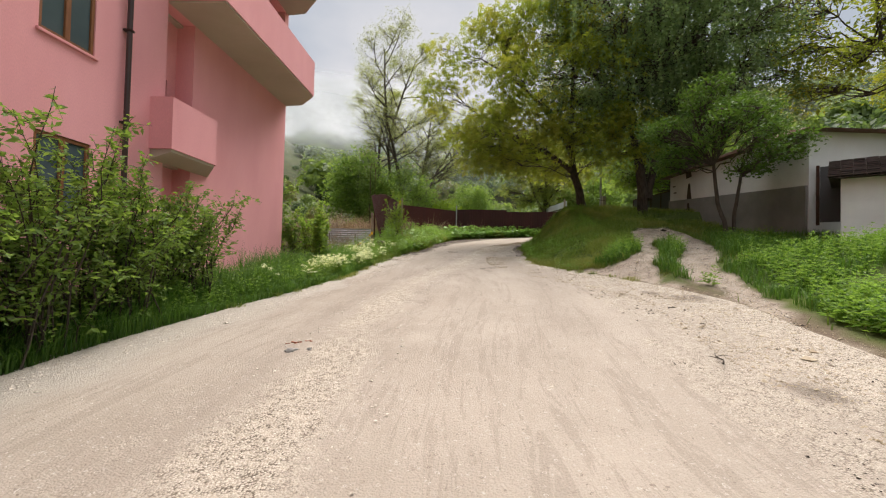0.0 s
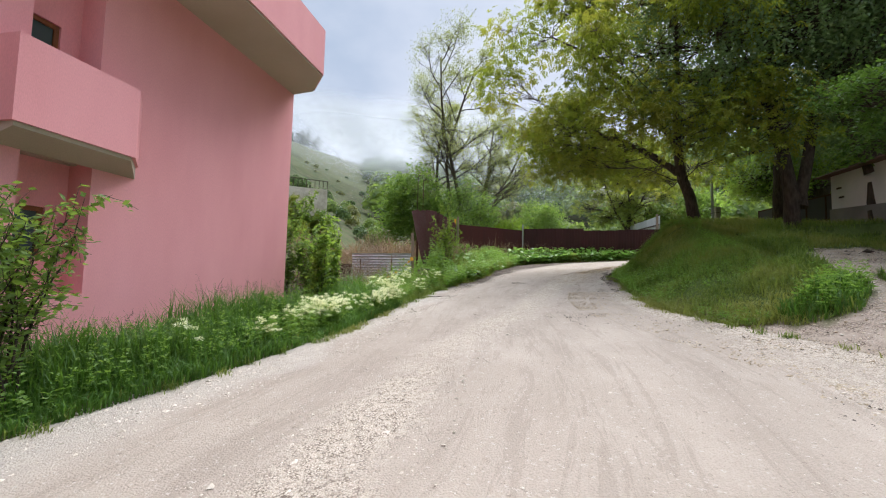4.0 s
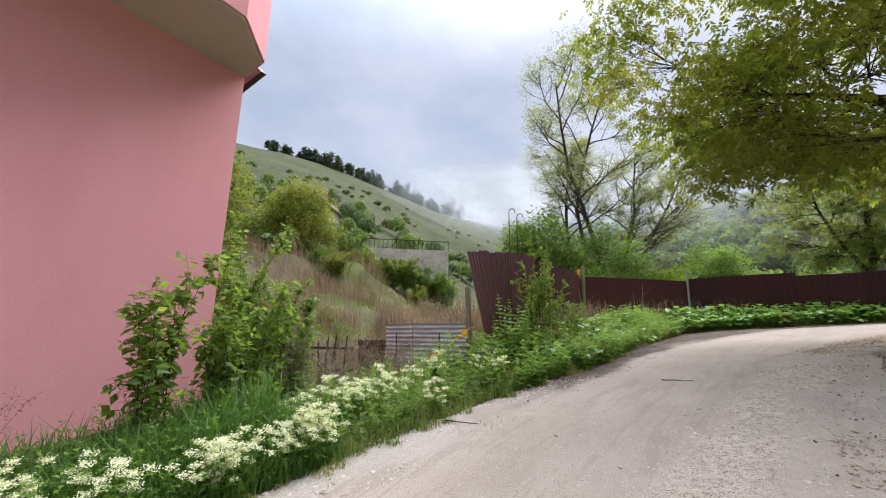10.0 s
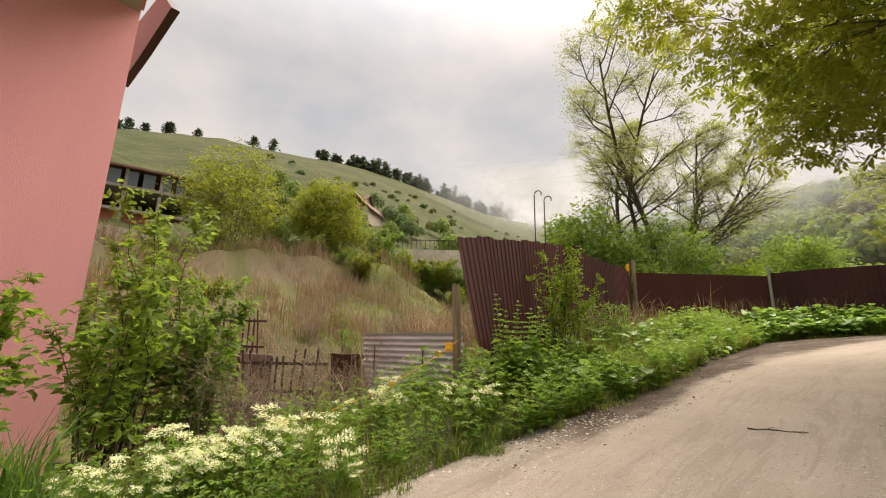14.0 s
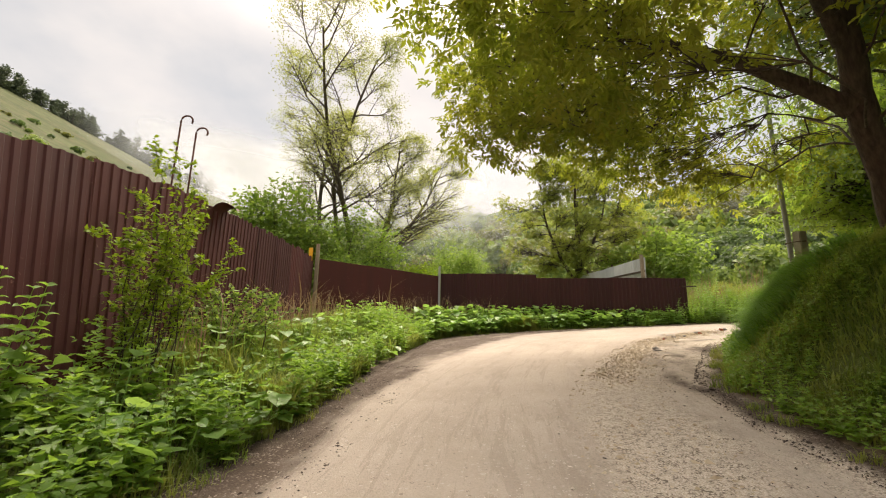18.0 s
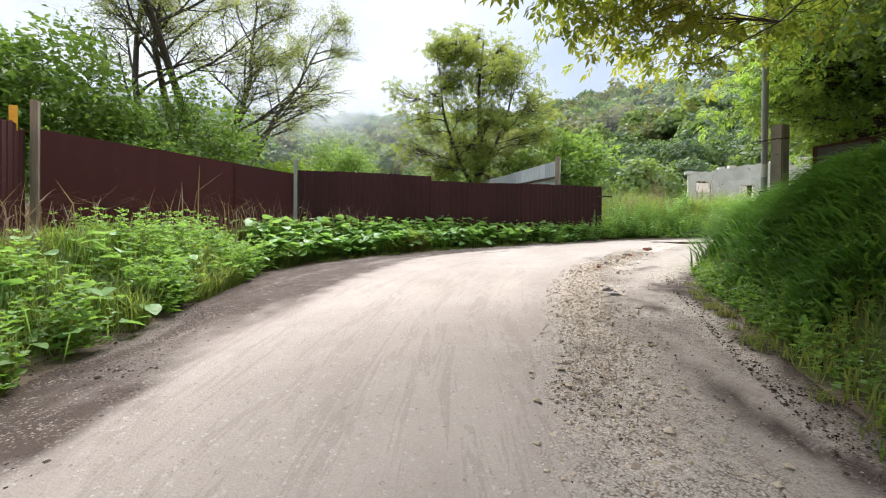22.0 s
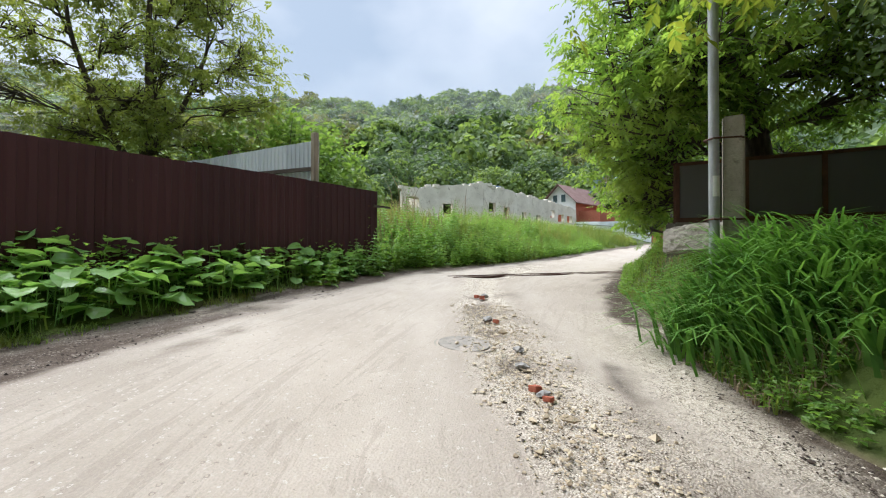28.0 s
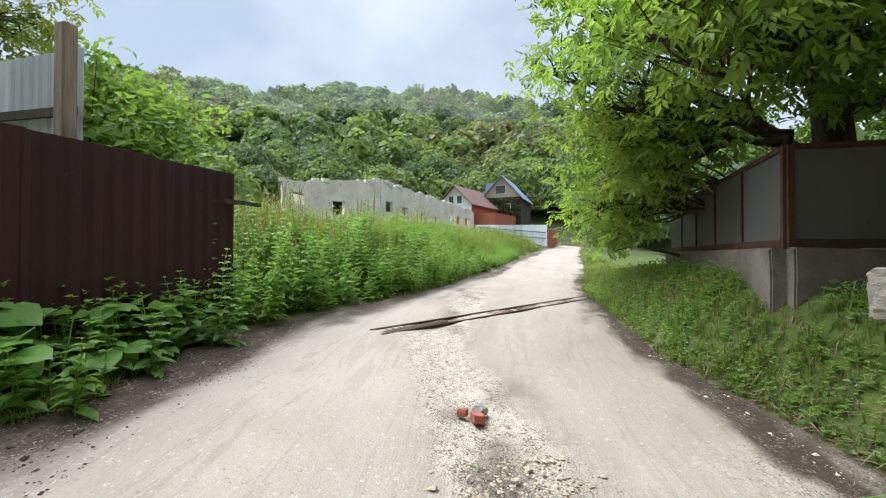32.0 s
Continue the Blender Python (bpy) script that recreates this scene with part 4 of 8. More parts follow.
    bm.faces.new(hi[::-1])
    for k in range(5):
        bm.faces.new((lo[k], hi[k], hi[(k + 1) % 5], lo[(k + 1) % 5]))
    bmesh.ops.recalc_face_normals(bm, faces=bm.faces[:])
    part("fascia", bm, M["pipe"], h, "dark brown fascia board")
    return h


pink_house()


# ---- profiled sheet fences ----
def profile_run(a, b, z_low, z_top, material, parent, width=1.12, period=0.19, depth=0.022, name="panel", lean=0.0, torn=0.0, seed=0):
    """Upright profiled sheets from a to b, one object a sheet; heights are functions of the share of the run."""
    rng = np.random.default_rng(seed)
    a, b = np.array(a, float), np.array(b, float)
    total = np.linalg.norm(b - a)
    along = (b - a) / total
    nrm = np.array([-along[1], along[0]])
    n = max(1, round(total / width))
    for k in range(n):
        s0, s1 = total * k / n, total * (k + 1) / n + 0.03
        marks = []
        s = s0
        while s < s1 - 1e-6:
            for off, out in ((0.0, 0), (0.30, 0), (0.42, 1), (0.80, 1), (0.92, 0)):
                q = s + off * period
                if q < s1:
                    marks.append((q, out * depth))
            s += period
        marks.append((s1, 0.0))
        m = np.array(marks)
        shift = rng.normal(0, 0.006) + 0.004 * (k % 2)
        tip = rng.normal(0, 0.012)
        v, f = [], []
        rows_z = np.linspace(0, 1, 5)
        for lay in (0, 1):
            for h in rows_z:
                zl = np.array([z_low(q / total) for q in m[:, 0]])
                zt = np.array([z_top(q / total) for q in m[:, 0]]) + tip
                if torn:
                    zt = zt - torn * np.abs(fbm(m[:, 0], m[:, 0] * 0 + seed, 4.0, 3))
                z = zl + (zt - zl) * h
                o = m[:, 1] + shift - 0.0015 * lay + lean * (1 - m[:, 0] / total) * h
                wob = 0.008 * fbm(m[:, 0] * 2, h * 2 + 0 * m[:, 0] + k, 1.0, 2)
                p = a[None] + along[None] * m[:, :1] + nrm[None] * (o + wob)[:, None]
                v.append(np.column_stack([p, z + rise(p[:, 0], p[:, 1])]))
        c, r = len(m), len(rows_z)
        for lay in (0, 1):
            for i in range(r - 1):
                for j in range(c - 1):
                    q = [(lay * r + i) * c + j, (lay * r + i) * c + j + 1, (lay * r + i + 1) * c + j + 1, (lay * r + i + 1) * c + j]
                    f.append(q if lay == 0 else q[::-1])
        part_np(name, np.concatenate(v), f, material, parent)


def post(name, x, y, z0, z1, size, material, parent=None, label="", tilt=(0.0, 0.0), seed=0):
    bm = box(-size / 2, -size / 2, 0, size / 2, size / 2, z1 - z0, size * 0.12)
    for v in bm.verts:
        v.co.x += v.co.z * tilt[0] + 0.006 * noise.noise(Vector((v.co.z * 3, seed, 0)))
        v.co.y += v.co.z * tilt[1]
    ob = part(name, bm, material, parent, label)
    ob.location = (x, y, z0 + rise(x, y))
    return ob


def maroon_fences():
    f1 = root("fence", pose(0, 0, 0), "tall rusty maroon profiled-sheet fence, torn along its top edge", "fence")
    top = lambda q: float(np.interp(q, [0, 0.055, 0.056, 0.17, 0.30, 0.45, 0.70, 1.0], [2.80, 2.84, 2.90, 2.97, 3.05, 3.10, 3.0, 2.80]))
    low = lambda q: float(np.interp(q, [0, 0.1, 0.3, 1.0], [1.0, 0.85, 0.6, 0.5]))
    profile_run((-2.74, 19.76), (-2.92, 24.4), low, lambda q: top(q * 0.42), M["maroon_old"], f1, period=0.15, depth=0.013, torn=0.08, seed=2, lean=0.40)
    profile_run((-2.92, 24.4), (-2.72, 31.2), lambda q: 0.5, lambda q: top(0.42 + q * 0.58), M["maroon_old"], f1, period=0.15, depth=0.013, torn=0.16, seed=3)
    for y, z in ((20.9, 2.6), (23.2, 2.9), (26.6, 2.9), (29.2, 2.7)):
        post("fence_post", -3.12, y, 0.2, z, 0.07, M["rust"], f1, "rusty steel post")
    for z in (1.35, 2.35):
        part("rail", beam((-3.08, 20.8, z + rise(-3.08, 20.8)), (-3.08, 31.0, z + rise(-3.08, 31.0)), 0.04, 0.05), M["rust"], f1, "rusty rail")
    # a strip of sheet torn loose and curled over the top edge
    us, vs = np.linspace(0, 1, 9), np.linspace(0, 1, 7)
    flap = []
    for q in us:
        for w in vs:
            a = 2.3 * q
            flap.append((-2.93 + 0.16 * (1 - math.cos(a)) + 0.02 * math.sin(5 * w), 24.6 + 0.55 * w + 0.05 * q, 5.02 + 0.16 * math.sin(a) + 0.05 * w + 0.02 * math.sin(7 * w + q)))
    quads = [(i * 7 + k, i * 7 + k + 1, (i + 1) * 7 + k + 1, (i + 1) * 7 + k) for i in range(8) for k in range(6)]
    part_np("torn_flap", flap, quads, M["maroon_old"], f1, "curled torn strip of sheet", True)
    f2 = root("fence", pose(0, 0, 0), "maroon profiled-sheet fence with scuffed paint beside the road bend", "fence")
    profile_run((-2.55, 31.3), (1.58, 35.18), lambda q: 0.55 - 0.2 * q, lambda q: 2.74 - 0.44 * q, M["maroon_old"], f2, width=1.9, period=0.95, depth=0.004, seed=4)
    profile_run((1.70, 35.27), (5.85, 35.34), lambda q: 0.25, lambda q: 2.43 - 0.12 * q, M["maroon"], f2, seed=5)
    profile_run((5.85, 35.29), (12.70, 35.42), lambda q: 0.2 - 0.05 * q, lambda q: 2.12 - 0.10 * q, M["maroon"], f2, seed=6)
    for x in (4.0, 8.2, 10.6, 12.5):
        post("fence_post", x, 35.5, 0.0, 1.95, 0.06, M["rust"], f2, "rusty steel post")
    for z in (0.7, 1.6):
        part("rail", beam((1.9, 35.46, z + rise(1.9, 35.4)), (12.8, 35.46, z + rise(12.8, 35.4)), 0.04, 0.05), M["rust"], f2, "rusty rail")
    part("rail", beam((12.5, 35.36, 1.62 + rise(12.5, 35.3)), (13.15, 35.36, 1.60 + rise(13.1, 35.3)), 0.04, 0.05), M["wood_dark"], f2, "stub of a dark wooden rail")
    tagged(post("fence_post", -2.62, 31.3, 0.3, 3.24, 0.11, M["wood_grey"], None, seed=3), "weathered wooden post between maroon fence sheets", "post")
    tagged(post("fence_post", 1.64, 35.17, 0.2, 2.72, 0.09, M["steel"], None, seed=4), "pale grey post at the corner of the maroon fence", "post")
    tag = part("marker_strip", box(-0.06, -0.005, 0, 0.06, 0.005, 0.42, 0.003), M["tape"])
    tag.location = (-2.77, 31.0, 2.66 + rise(-2.77, 31.0))
    tagged(tag, "yellow plastic strip stuck on top of the maroon fence", "marker")
    # hooked reinforcing bars behind the fence
    for x, y, z in ((-4.06, 25.3, 7.13), (-3.8, 25.4, 6.94)):
        arc = [(x + 0.11 - 0.11 * math.cos(q), y, z - 0.1 + 0.11 * math.sin(q)) for q in np.linspace(0, math.pi * 1.15, 9)]
        r = tube("steel_rod", [(x, y, 2.2), (x, y, 4.0), (x, y, 5.6)] + arc, 0.017, M["rust"], None, sides=6)
        tagged(r, "rusty reinforcing bar with a hooked top behind the fence", "steel rod", "hooked rods")


maroon_fences()


def grey_fence():
    g = root("fence", pose(0, 0, 0), "pale grey profiled-sheet fence on a dark rail", "fence")
    a, b = (11.1, 35.75), (12.0, 47.4)
    profile_run(a, b, lambda q: 0.6, lambda q: 3.02 - 0.5 * q, M["grey_sheet"], g, period=0.16, seed=9)
    bm = bmesh.new()
    n = Vector((b[0] - a[0], b[1] - a[1], 0)).normalized()
    s = Vector((-n.y, n.x, 0)) * 0.04
    A, B = Vector((*a, 2.33 + rise(*a))), Vector((*b, 1.95 + rise(*b)))
    vs = [bm.verts.new(p + q) for p in (A, B) for q in (s, s + Vector((0, 0, 0.09)), s * 2 + Vector((0, 0, 0.09)), s * 2)]
    for i in range(4):
        bm.faces.new((vs[i], vs[(i + 1) % 4], vs[4 + (i + 1) % 4], vs[4 + i]))
    bm.faces.new(vs[:4][::-1])
    bm.faces.new(vs[4:])
    part("rail", bm, M["wood_dark"], g, "dark wooden rail")
    for k in (0.35, 0.7):
        post("fence_post", a[0] + (b[0] - a[0]) * k + 0.1, a[1] + (b[1] - a[1]) * k, 0.4, 3.0, 0.08, M["rust"], g)
    tagged(post("fence_post", 10.87, 35.62, 0.0, 3.13, 0.13, M["wood_grey"], None, seed=8), "tall weathered wooden post at the end of the grey fence", "post")


grey_fence()


def sheet_and_ruins():
    # old galvanised sheet set on edge as a barrier: ribs run level
    sh = root("metal_sheet", pose(-5.46, 20.05, 0.05 + rise(-4.2, 19.9), 0, 0, -6.2), "weathered galvanised corrugated sheet standing on edge", "metal sheet")
    n, m = 60, 14
    xs, zs = np.linspace(0, 2.45, n), np.linspace(0, 1.18, 90)
    gx, gz = np.meshgrid(xs, zs, indexing="ij")
    gy = 0.02 * np.sin(gz * 2 * np.pi / 0.1) + 0.015 * fbm(gx, gz, 1.4, 3)
    gz = gz + 0.012 * fbm(gx, gz * 0, 2.0, 3) * (gz > 0.6)
    c = len(zs)
    i, j = np.meshgrid(np.arange(n - 1), np.arange(c - 1), indexing="ij")
    f = np.stack([i * c + j, (i + 1) * c + j, (i + 1) * c + j + 1, i * c + j + 1], -1).reshape(-1, 4)
    v = np.stack([gx, gy, gz], -1).reshape(-1, 3)
    v2 = v + (0, 0.003, 0)
    part_np("sheet", np.concatenate([v, v2]), np.concatenate([f, f[:, ::-1] + len(v)]), M["zinc"], sh, "", True)
    for x in (0.35, 1.6):
        part("nail_strip", box(x, -0.03, 0.25, x + 0.03, -0.022, 0.95), M["rust"], sh, "rusty strap")
    tagged(post("fence_post", -3.0, 19.62, 0.2, 1.95, 0.10, M["wood_grey"], None, tilt=(-0.03, 0.0), seed=11), "weathered wooden post beside the metal sheet", "post")
    stub = part("concrete_block", rough_up(rough_up(box(-0.16, -0.18, -0.5, 0.2, 0.18, 0.66, 0.02), 0.05, 3.1, 9, 2.0), 0.03, 12, 0, 4.0), M["rubble"])
    stub.location = (-2.6, 19.6, rise(-2.6, 19.6))
    tagged(stub, "broken concrete footing under the corner of the maroon fence", "concrete block")
    # yellow tape from the post down to a stake among the weeds
    line = []
    A, B = Vector((-2.94, 19.56, 1.1 + rise(-2.94, 19.56))), Vector((-3.9, 17.25, 0.32 + rise(-3.9, 17.25)))
    for k in range(15):
        q = k / 14
        p = A.lerp(B, q)
        line.append((p.x, p.y, p.z - 0.16 * math.sin(math.pi * q)))
    tp = tube("barrier_tape", line, 0.0065, M["tape"], None, sides=5)
    tagged(tp, "sagging yellow plastic tape tied between post and stake", "barrier tape")
    for k, s in ((1, 0.05), (2, 0.035), (6, 0.03), (14, 0.075)):
        bm = rough_up(box(-s, -s * 0.5, -s * 1.3, s, s * 0.5, s), 0.03, 9, 2, k)
        ob = part("knot", bm, M["tape"], tp, "crumpled yellow knot")
        ob.location = line[k]
    tagged(post("stake", -3.95, 17.2, -0.6, 0.4, 0.05, M["wood_grey"], None, seed=6), "rough wooden stake holding yellow tape", "stake")
    # ruined basement walls in the hollow
    for a, b, z0, z1, lab, mt in (((-9.4, 17.55), (-6.2, 19.95), -1.9, 0.05, "low damp concrete basement wall in the hollow", "concrete_dark"),
                                  ((-13.5, 18.6), (-9.6, 20.9), -1.6, 0.85, "broken concrete wall overgrown with dry weeds", "concrete_dark"),
                                  ((-6.2, 20.0), (-5.4, 20.35), -1.4, 1.0, "crumbling brown brick pier beside the metal sheet", "rust")):
        d = Vector((b[0] - a[0], b[1] - a[1], 0))
        bm = rough_up(box(0, -0.14, z0, d.length, 0.14, z1, 0.02), 0.05, 1.7, 5, z1)
        ob = part("ruined_wall", bm, M[mt])
        ob.matrix_world = Matrix.Translation((a[0], a[1], rise(-8, 20))) @ Matrix.Rotation(math.atan2(d.y, d.x), 4, "Z")
        tagged(ob, lab, "ruined wall")
    # leaning picket fences on the walls
    def pickets(a, b, z, hgt, seed):
        rng = random.Random(seed)
        d = Vector((b[0] - a[0], b[1] - a[1], 0))
        rt = root("picket_fence", Matrix.Translation((a[0], a[1], z + rise(-8, 20))) @ Matrix.Rotation(math.atan2(d.y, d.x), 4, "Z"), "dilapidated dark wooden picket fence among dry weeds", "fence", "picket fences")
        n = int(d.length / 0.15)
        for k in range(n):
            if rng.random() < 0.06:
                continue
            h = hgt * rng.uniform(0.8, 1.08)
            lean = rng.gauss(0, 0.05)
            bm = box(-0.018, -0.012, -0.3, 0.018, 0.012, h)
            for v in bm.verts:
                v.co.x += v.co.z * lean
                if v.co.z > 0.3:
                    v.co.x *= 1.0
            ob = part("picket", bm, M["wood_dark"], rt)
            ob.location = (k * 0.15, 0, 0)
        for zz in (0.15, hgt * 0.72):
            part("rail", box(0, 0.012, zz, d.length, 0.045, zz + 0.06), M["wood_dark"], rt)
    pickets((-8.9, 17.95), (-6.3, 19.9), 0.05, 0.95, 3)
    pickets((-13.4, 18.7), (-9.9, 20.75), 0.85, 1.15, 4)


sheet_and_ruins()


# ---- right side: pole, concrete fence, white house ----
def right_side():
    x, y = 11.08, 28.3
    gz = ground_z(x, y)
    pl = root("street_pole", pose(x, y, gz - 0.3), "grey steel pole strapped to a concrete stub beside the wall", "pole")
    tube("pole", [(0, 0, 0), (0, 0, 2), (0, 0, 4), (0, 0, 9.2)], 0.062, M["steel"], pl, sides=16)
    stub = part("concrete_stub", rough_up(box(0.02, -0.34, 0, 0.24, -0.1, 6.0 - gz + 0.3, 0.02), 0.012, 4, 3), M["concrete"], pl, "weathered concrete stub")
    for z in (5.7 - gz + 0.3, 4.65 - gz + 0.3):
        tube("strap", [(-0.11, 0.0, z), (0, 0.11, z), (0.2, 0.05, z), (0.27, -0.2, z), (0.14, -0.37, z), (-0.02, -0.3, z), (-0.11, 0.0, z)], 0.013, M["rust"], pl, "rusty wire strap", 6)
    bm = bmesh.new()
    for k in range(6):
        a = math.radians(165 + k * 18)
        for z in (4.95, 5.22):
            bm.verts.new((0.065 * math.cos(a), 0.065 * math.sin(a), z - gz + 0.3))
    bm.verts.ensure_lookup_table()
    for k in range(5):
        bm.faces.new([bm.verts[2 * k], bm.verts[2 * k + 2], bm.verts[2 * k + 3], bm.verts[2 * k + 1]])
    part("notice", bm, M["paper"], pl, "torn paper notices")
    # concrete footing with framed dark sheets on it: one run along the road, one back from the corner
    fn = root("fence", pose(0, 0, 0), "dark grey sheet fence in rusty frames on a concrete footing", "fence")
    corner = Vector((13.6, 28.86, 3.2))
    runs = ((corner, Vector((20.0, 28.6, 3.2)), 5, M["dark_panel"]), (corner, Vector((13.95, 23.55, 3.2)), 5, M["dark_panel"]))
    for c0, c1, n, mt in runs:
        d = (c1 - c0)
        L = d.length
        mtx = Matrix.Translation(c0) @ Matrix.Rotation(math.atan2(d.y, d.x), 4, "Z")

        def placed(bm):
            bm.transform(mtx)
            return bm

        part("footing", placed(rough_up(box(0, -0.16, -0.5, L, 0.16, 1.58, 0.02), 0.03, 1.5, 6)), M["concrete_dark"], fn, "stained concrete footing")
        for k in range(n):
            a, b = L * k / n, L * (k + 1) / n
            pan = part("panel", placed(box(a + 0.05, -0.012, 1.66, b + 0.02, 0.012, 2.66, 0.004)), mt, fn, "dull sheet panel")
            for (p0, p1, p2, p3) in ((a, 1.56, a + 0.07, 2.72), (a + 0.07, 2.66, b, 2.72), (a + 0.07, 1.58, b, 1.68)):
                part("frame_bar", placed(box(p0, -0.035, p1, p2, 0.035, p3, 0.004)), M["rust"], pan, "rusty steel frame")
    bm = rough_up(rough_up(box(-0.55, -0.24, -0.2, 0.55, 0.24, 0.2, 0.03), 0.035, 1.9, 17, 3.0), 0.018, 16.0, 0, 5.0)
    st = part("stone_block", bm, M["concrete"])
    st.matrix_world = pose(11.95, 28.4, 4.44, 2, 4, 52)
    tagged(st, "broken rough concrete block resting on the bank before the footing", "concrete block")


right_side()


def white_house():
    h = root("house", pose(0, 0, 0), "low whitewashed house with a grey plinth and brown metal roof", "house")
    z0 = 2.6
    part("wall", box(12.5, 13.85, z0, 12.8, 22.3, 6.15), M["white_wall"], h)
    part("wall", box(12.8, 13.85, z0, 21.0, 14.15, 6.15), M["white_wall"], h)
    part("wall", box(20.7, 14.15, z0, 21.0, 22.3, 6.15), M["white_wall"], h)
    part("wall", box(12.8, 22.0, z0, 20.7, 22.3, 6.15), M["white_wall"], h)
    part("plinth", prism([(12.42, 13.9), (12.5, 13.9), (12.5, 22.3), (12.42, 22.3)], z0, [4.31, 4.31, 4.90, 4.90]), M["grey_plinth"], h, "grey rendered plinth")
    bm = bmesh.new()
    rf = [(12.1, 13.4, 6.15), (21.4, 13.4, 6.15), (21.4, 22.7, 6.15), (12.1, 22.7, 6.15), (14.6, 17.4, 7.3), (19.0, 17.4, 7.3)]
    v = [bm.verts.new(p) for p in rf]
    for q in ((0, 1, 5, 4), (1, 2, 5), (2, 3, 4, 5), (3, 0, 4), (3, 2, 1, 0)):
        bm.faces.new([v[i] for i in q])
    part("roof", bm, M["roof_brown"], h, "brown metal roof")
    tube("chimney", [(14.8, 19.0, 6.5), (14.8, 19.0, 8.4)], 0.1, M["grey_plinth"], h, "thin grey flue")
    for y, z in ((21.9, 5.6), (21.8, 5.25)):
        part("number_plate", box(12.46, y - 0.1, z, 12.5, y + 0.1, z + 0.06), M["roof_dark"], h, "small dark plate")
    g = root("gate", pose(12.65, 13.75, 2.95, 0, 0, -45), "dark grey steel gate leaf between white wall and shed", "gate")
    part("gate_leaf", box(0.1, -0.02, 0.1, 0.6, 0.02, 1.95), M["dark_panel"], g)
    part("gate_post", box(0.0, -0.05, 0, 0.09, 0.05, 2.0, 0.005), M["rust"], g, "rusty gate post")
    part("gate_post", box(0.61, -0.05, 0, 0.70, 0.05, 2.05, 0.005), M["rust"], g, "rusty gate post")
    s = root("shed", pose(11.45, 11.65, 2.47, 0, 0, -45), "small plastered shed with an old shingle roof", "shed")
    part("wall", rough_up(box(0, 0, -0.2, 4.6, 2.1, 1.70, 0.02), 0.02, 1.5, 4), M["white_wall"], s, "peeling cream plaster wall")
    bm = bmesh.new()
    rng = random.Random(4)
    for r in range(9):
        for c in range(20):
            x0, u0 = -0.28 + c * 0.27, r / 9
            yy, zz = -0.32 + u0 * 1.5, 1.66 + u0 * 0.72
            box(x0, yy, zz + rng.uniform(0, 0.012), x0 + 0.255, yy + 0.26, zz + 0.035 + 0.02 * rng.random(), 0, bm)
    part("roof", bm, M["roof_dark"], s, "dark weathered shingle roof")
    bm = bmesh.new()
    v = [bm.verts.new(p) for p in ((-0.25, -0.3, 1.6), (5.0, -0.3, 1.6), (5.0, 1.2, 2.34), (-0.25, 1.2, 2.34), (-0.25, 2.6, 1.7), (5.0, 2.6, 1.7))]
    for q in ((0, 1, 2, 3), (3, 2, 5, 4), (0, 3, 4), (1, 5, 2), (4, 5, 1, 0)):
        bm.faces.new([v[i] for i in q])
    bmesh.ops.recalc_face_normals(bm, faces=bm.faces[:])
    part("roof_boarding", bm, M["wood_dark"], s, "dark roof boarding")
    tube("pipe", [(0.95, -0.05, 0.1), (0.95, -0.05, 1.0), (0.95, -0.05, 1.55)], 0.02, M["white_paint"], s, "thin pale pipe", 6)


white_house()


# ---- plants ----
def unit(v):
    return v / (np.linalg.norm(v, axis=-1, keepdims=True) + 1e-9)


def leaves(rng, centres, spread, per, size, flat=0.5, droop=0.3, shape=0.5, jitter=0.35):
    """Leaf blades round the given centres: pointed quads, each folded a little at its middle."""
    c = np.repeat(np.asarray(centres, float), per, axis=0)
    n = len(c)
    p = c + np.clip(rng.normal(0, 1, (n, 3)), -1.9, 1.9) * np.asarray(spread)
    d = rng.normal(0, 1, (n, 3))
    d[:, 2] = d[:, 2] * (1 - flat) - droop
    d = unit(d)
    up = rng.normal(0, 0.55, (n, 3)) + (0, 0, 1.0)
    s = unit(np.cross(d, up))
    nn = np.cross(s, d)
    L = size * rng.uniform(1 - jitter, 1 + jitter, (n, 1))
    W = L * shape / 2
    a, b = p, p + d * L
    m = p + d * L * 0.45 + nn * L * 0.06
    v = np.stack([a, m + s * W, b, m - s * W], 1).reshape(-1, 3)
    f = np.arange(4 * n).reshape(-1, 4)
    return v, f


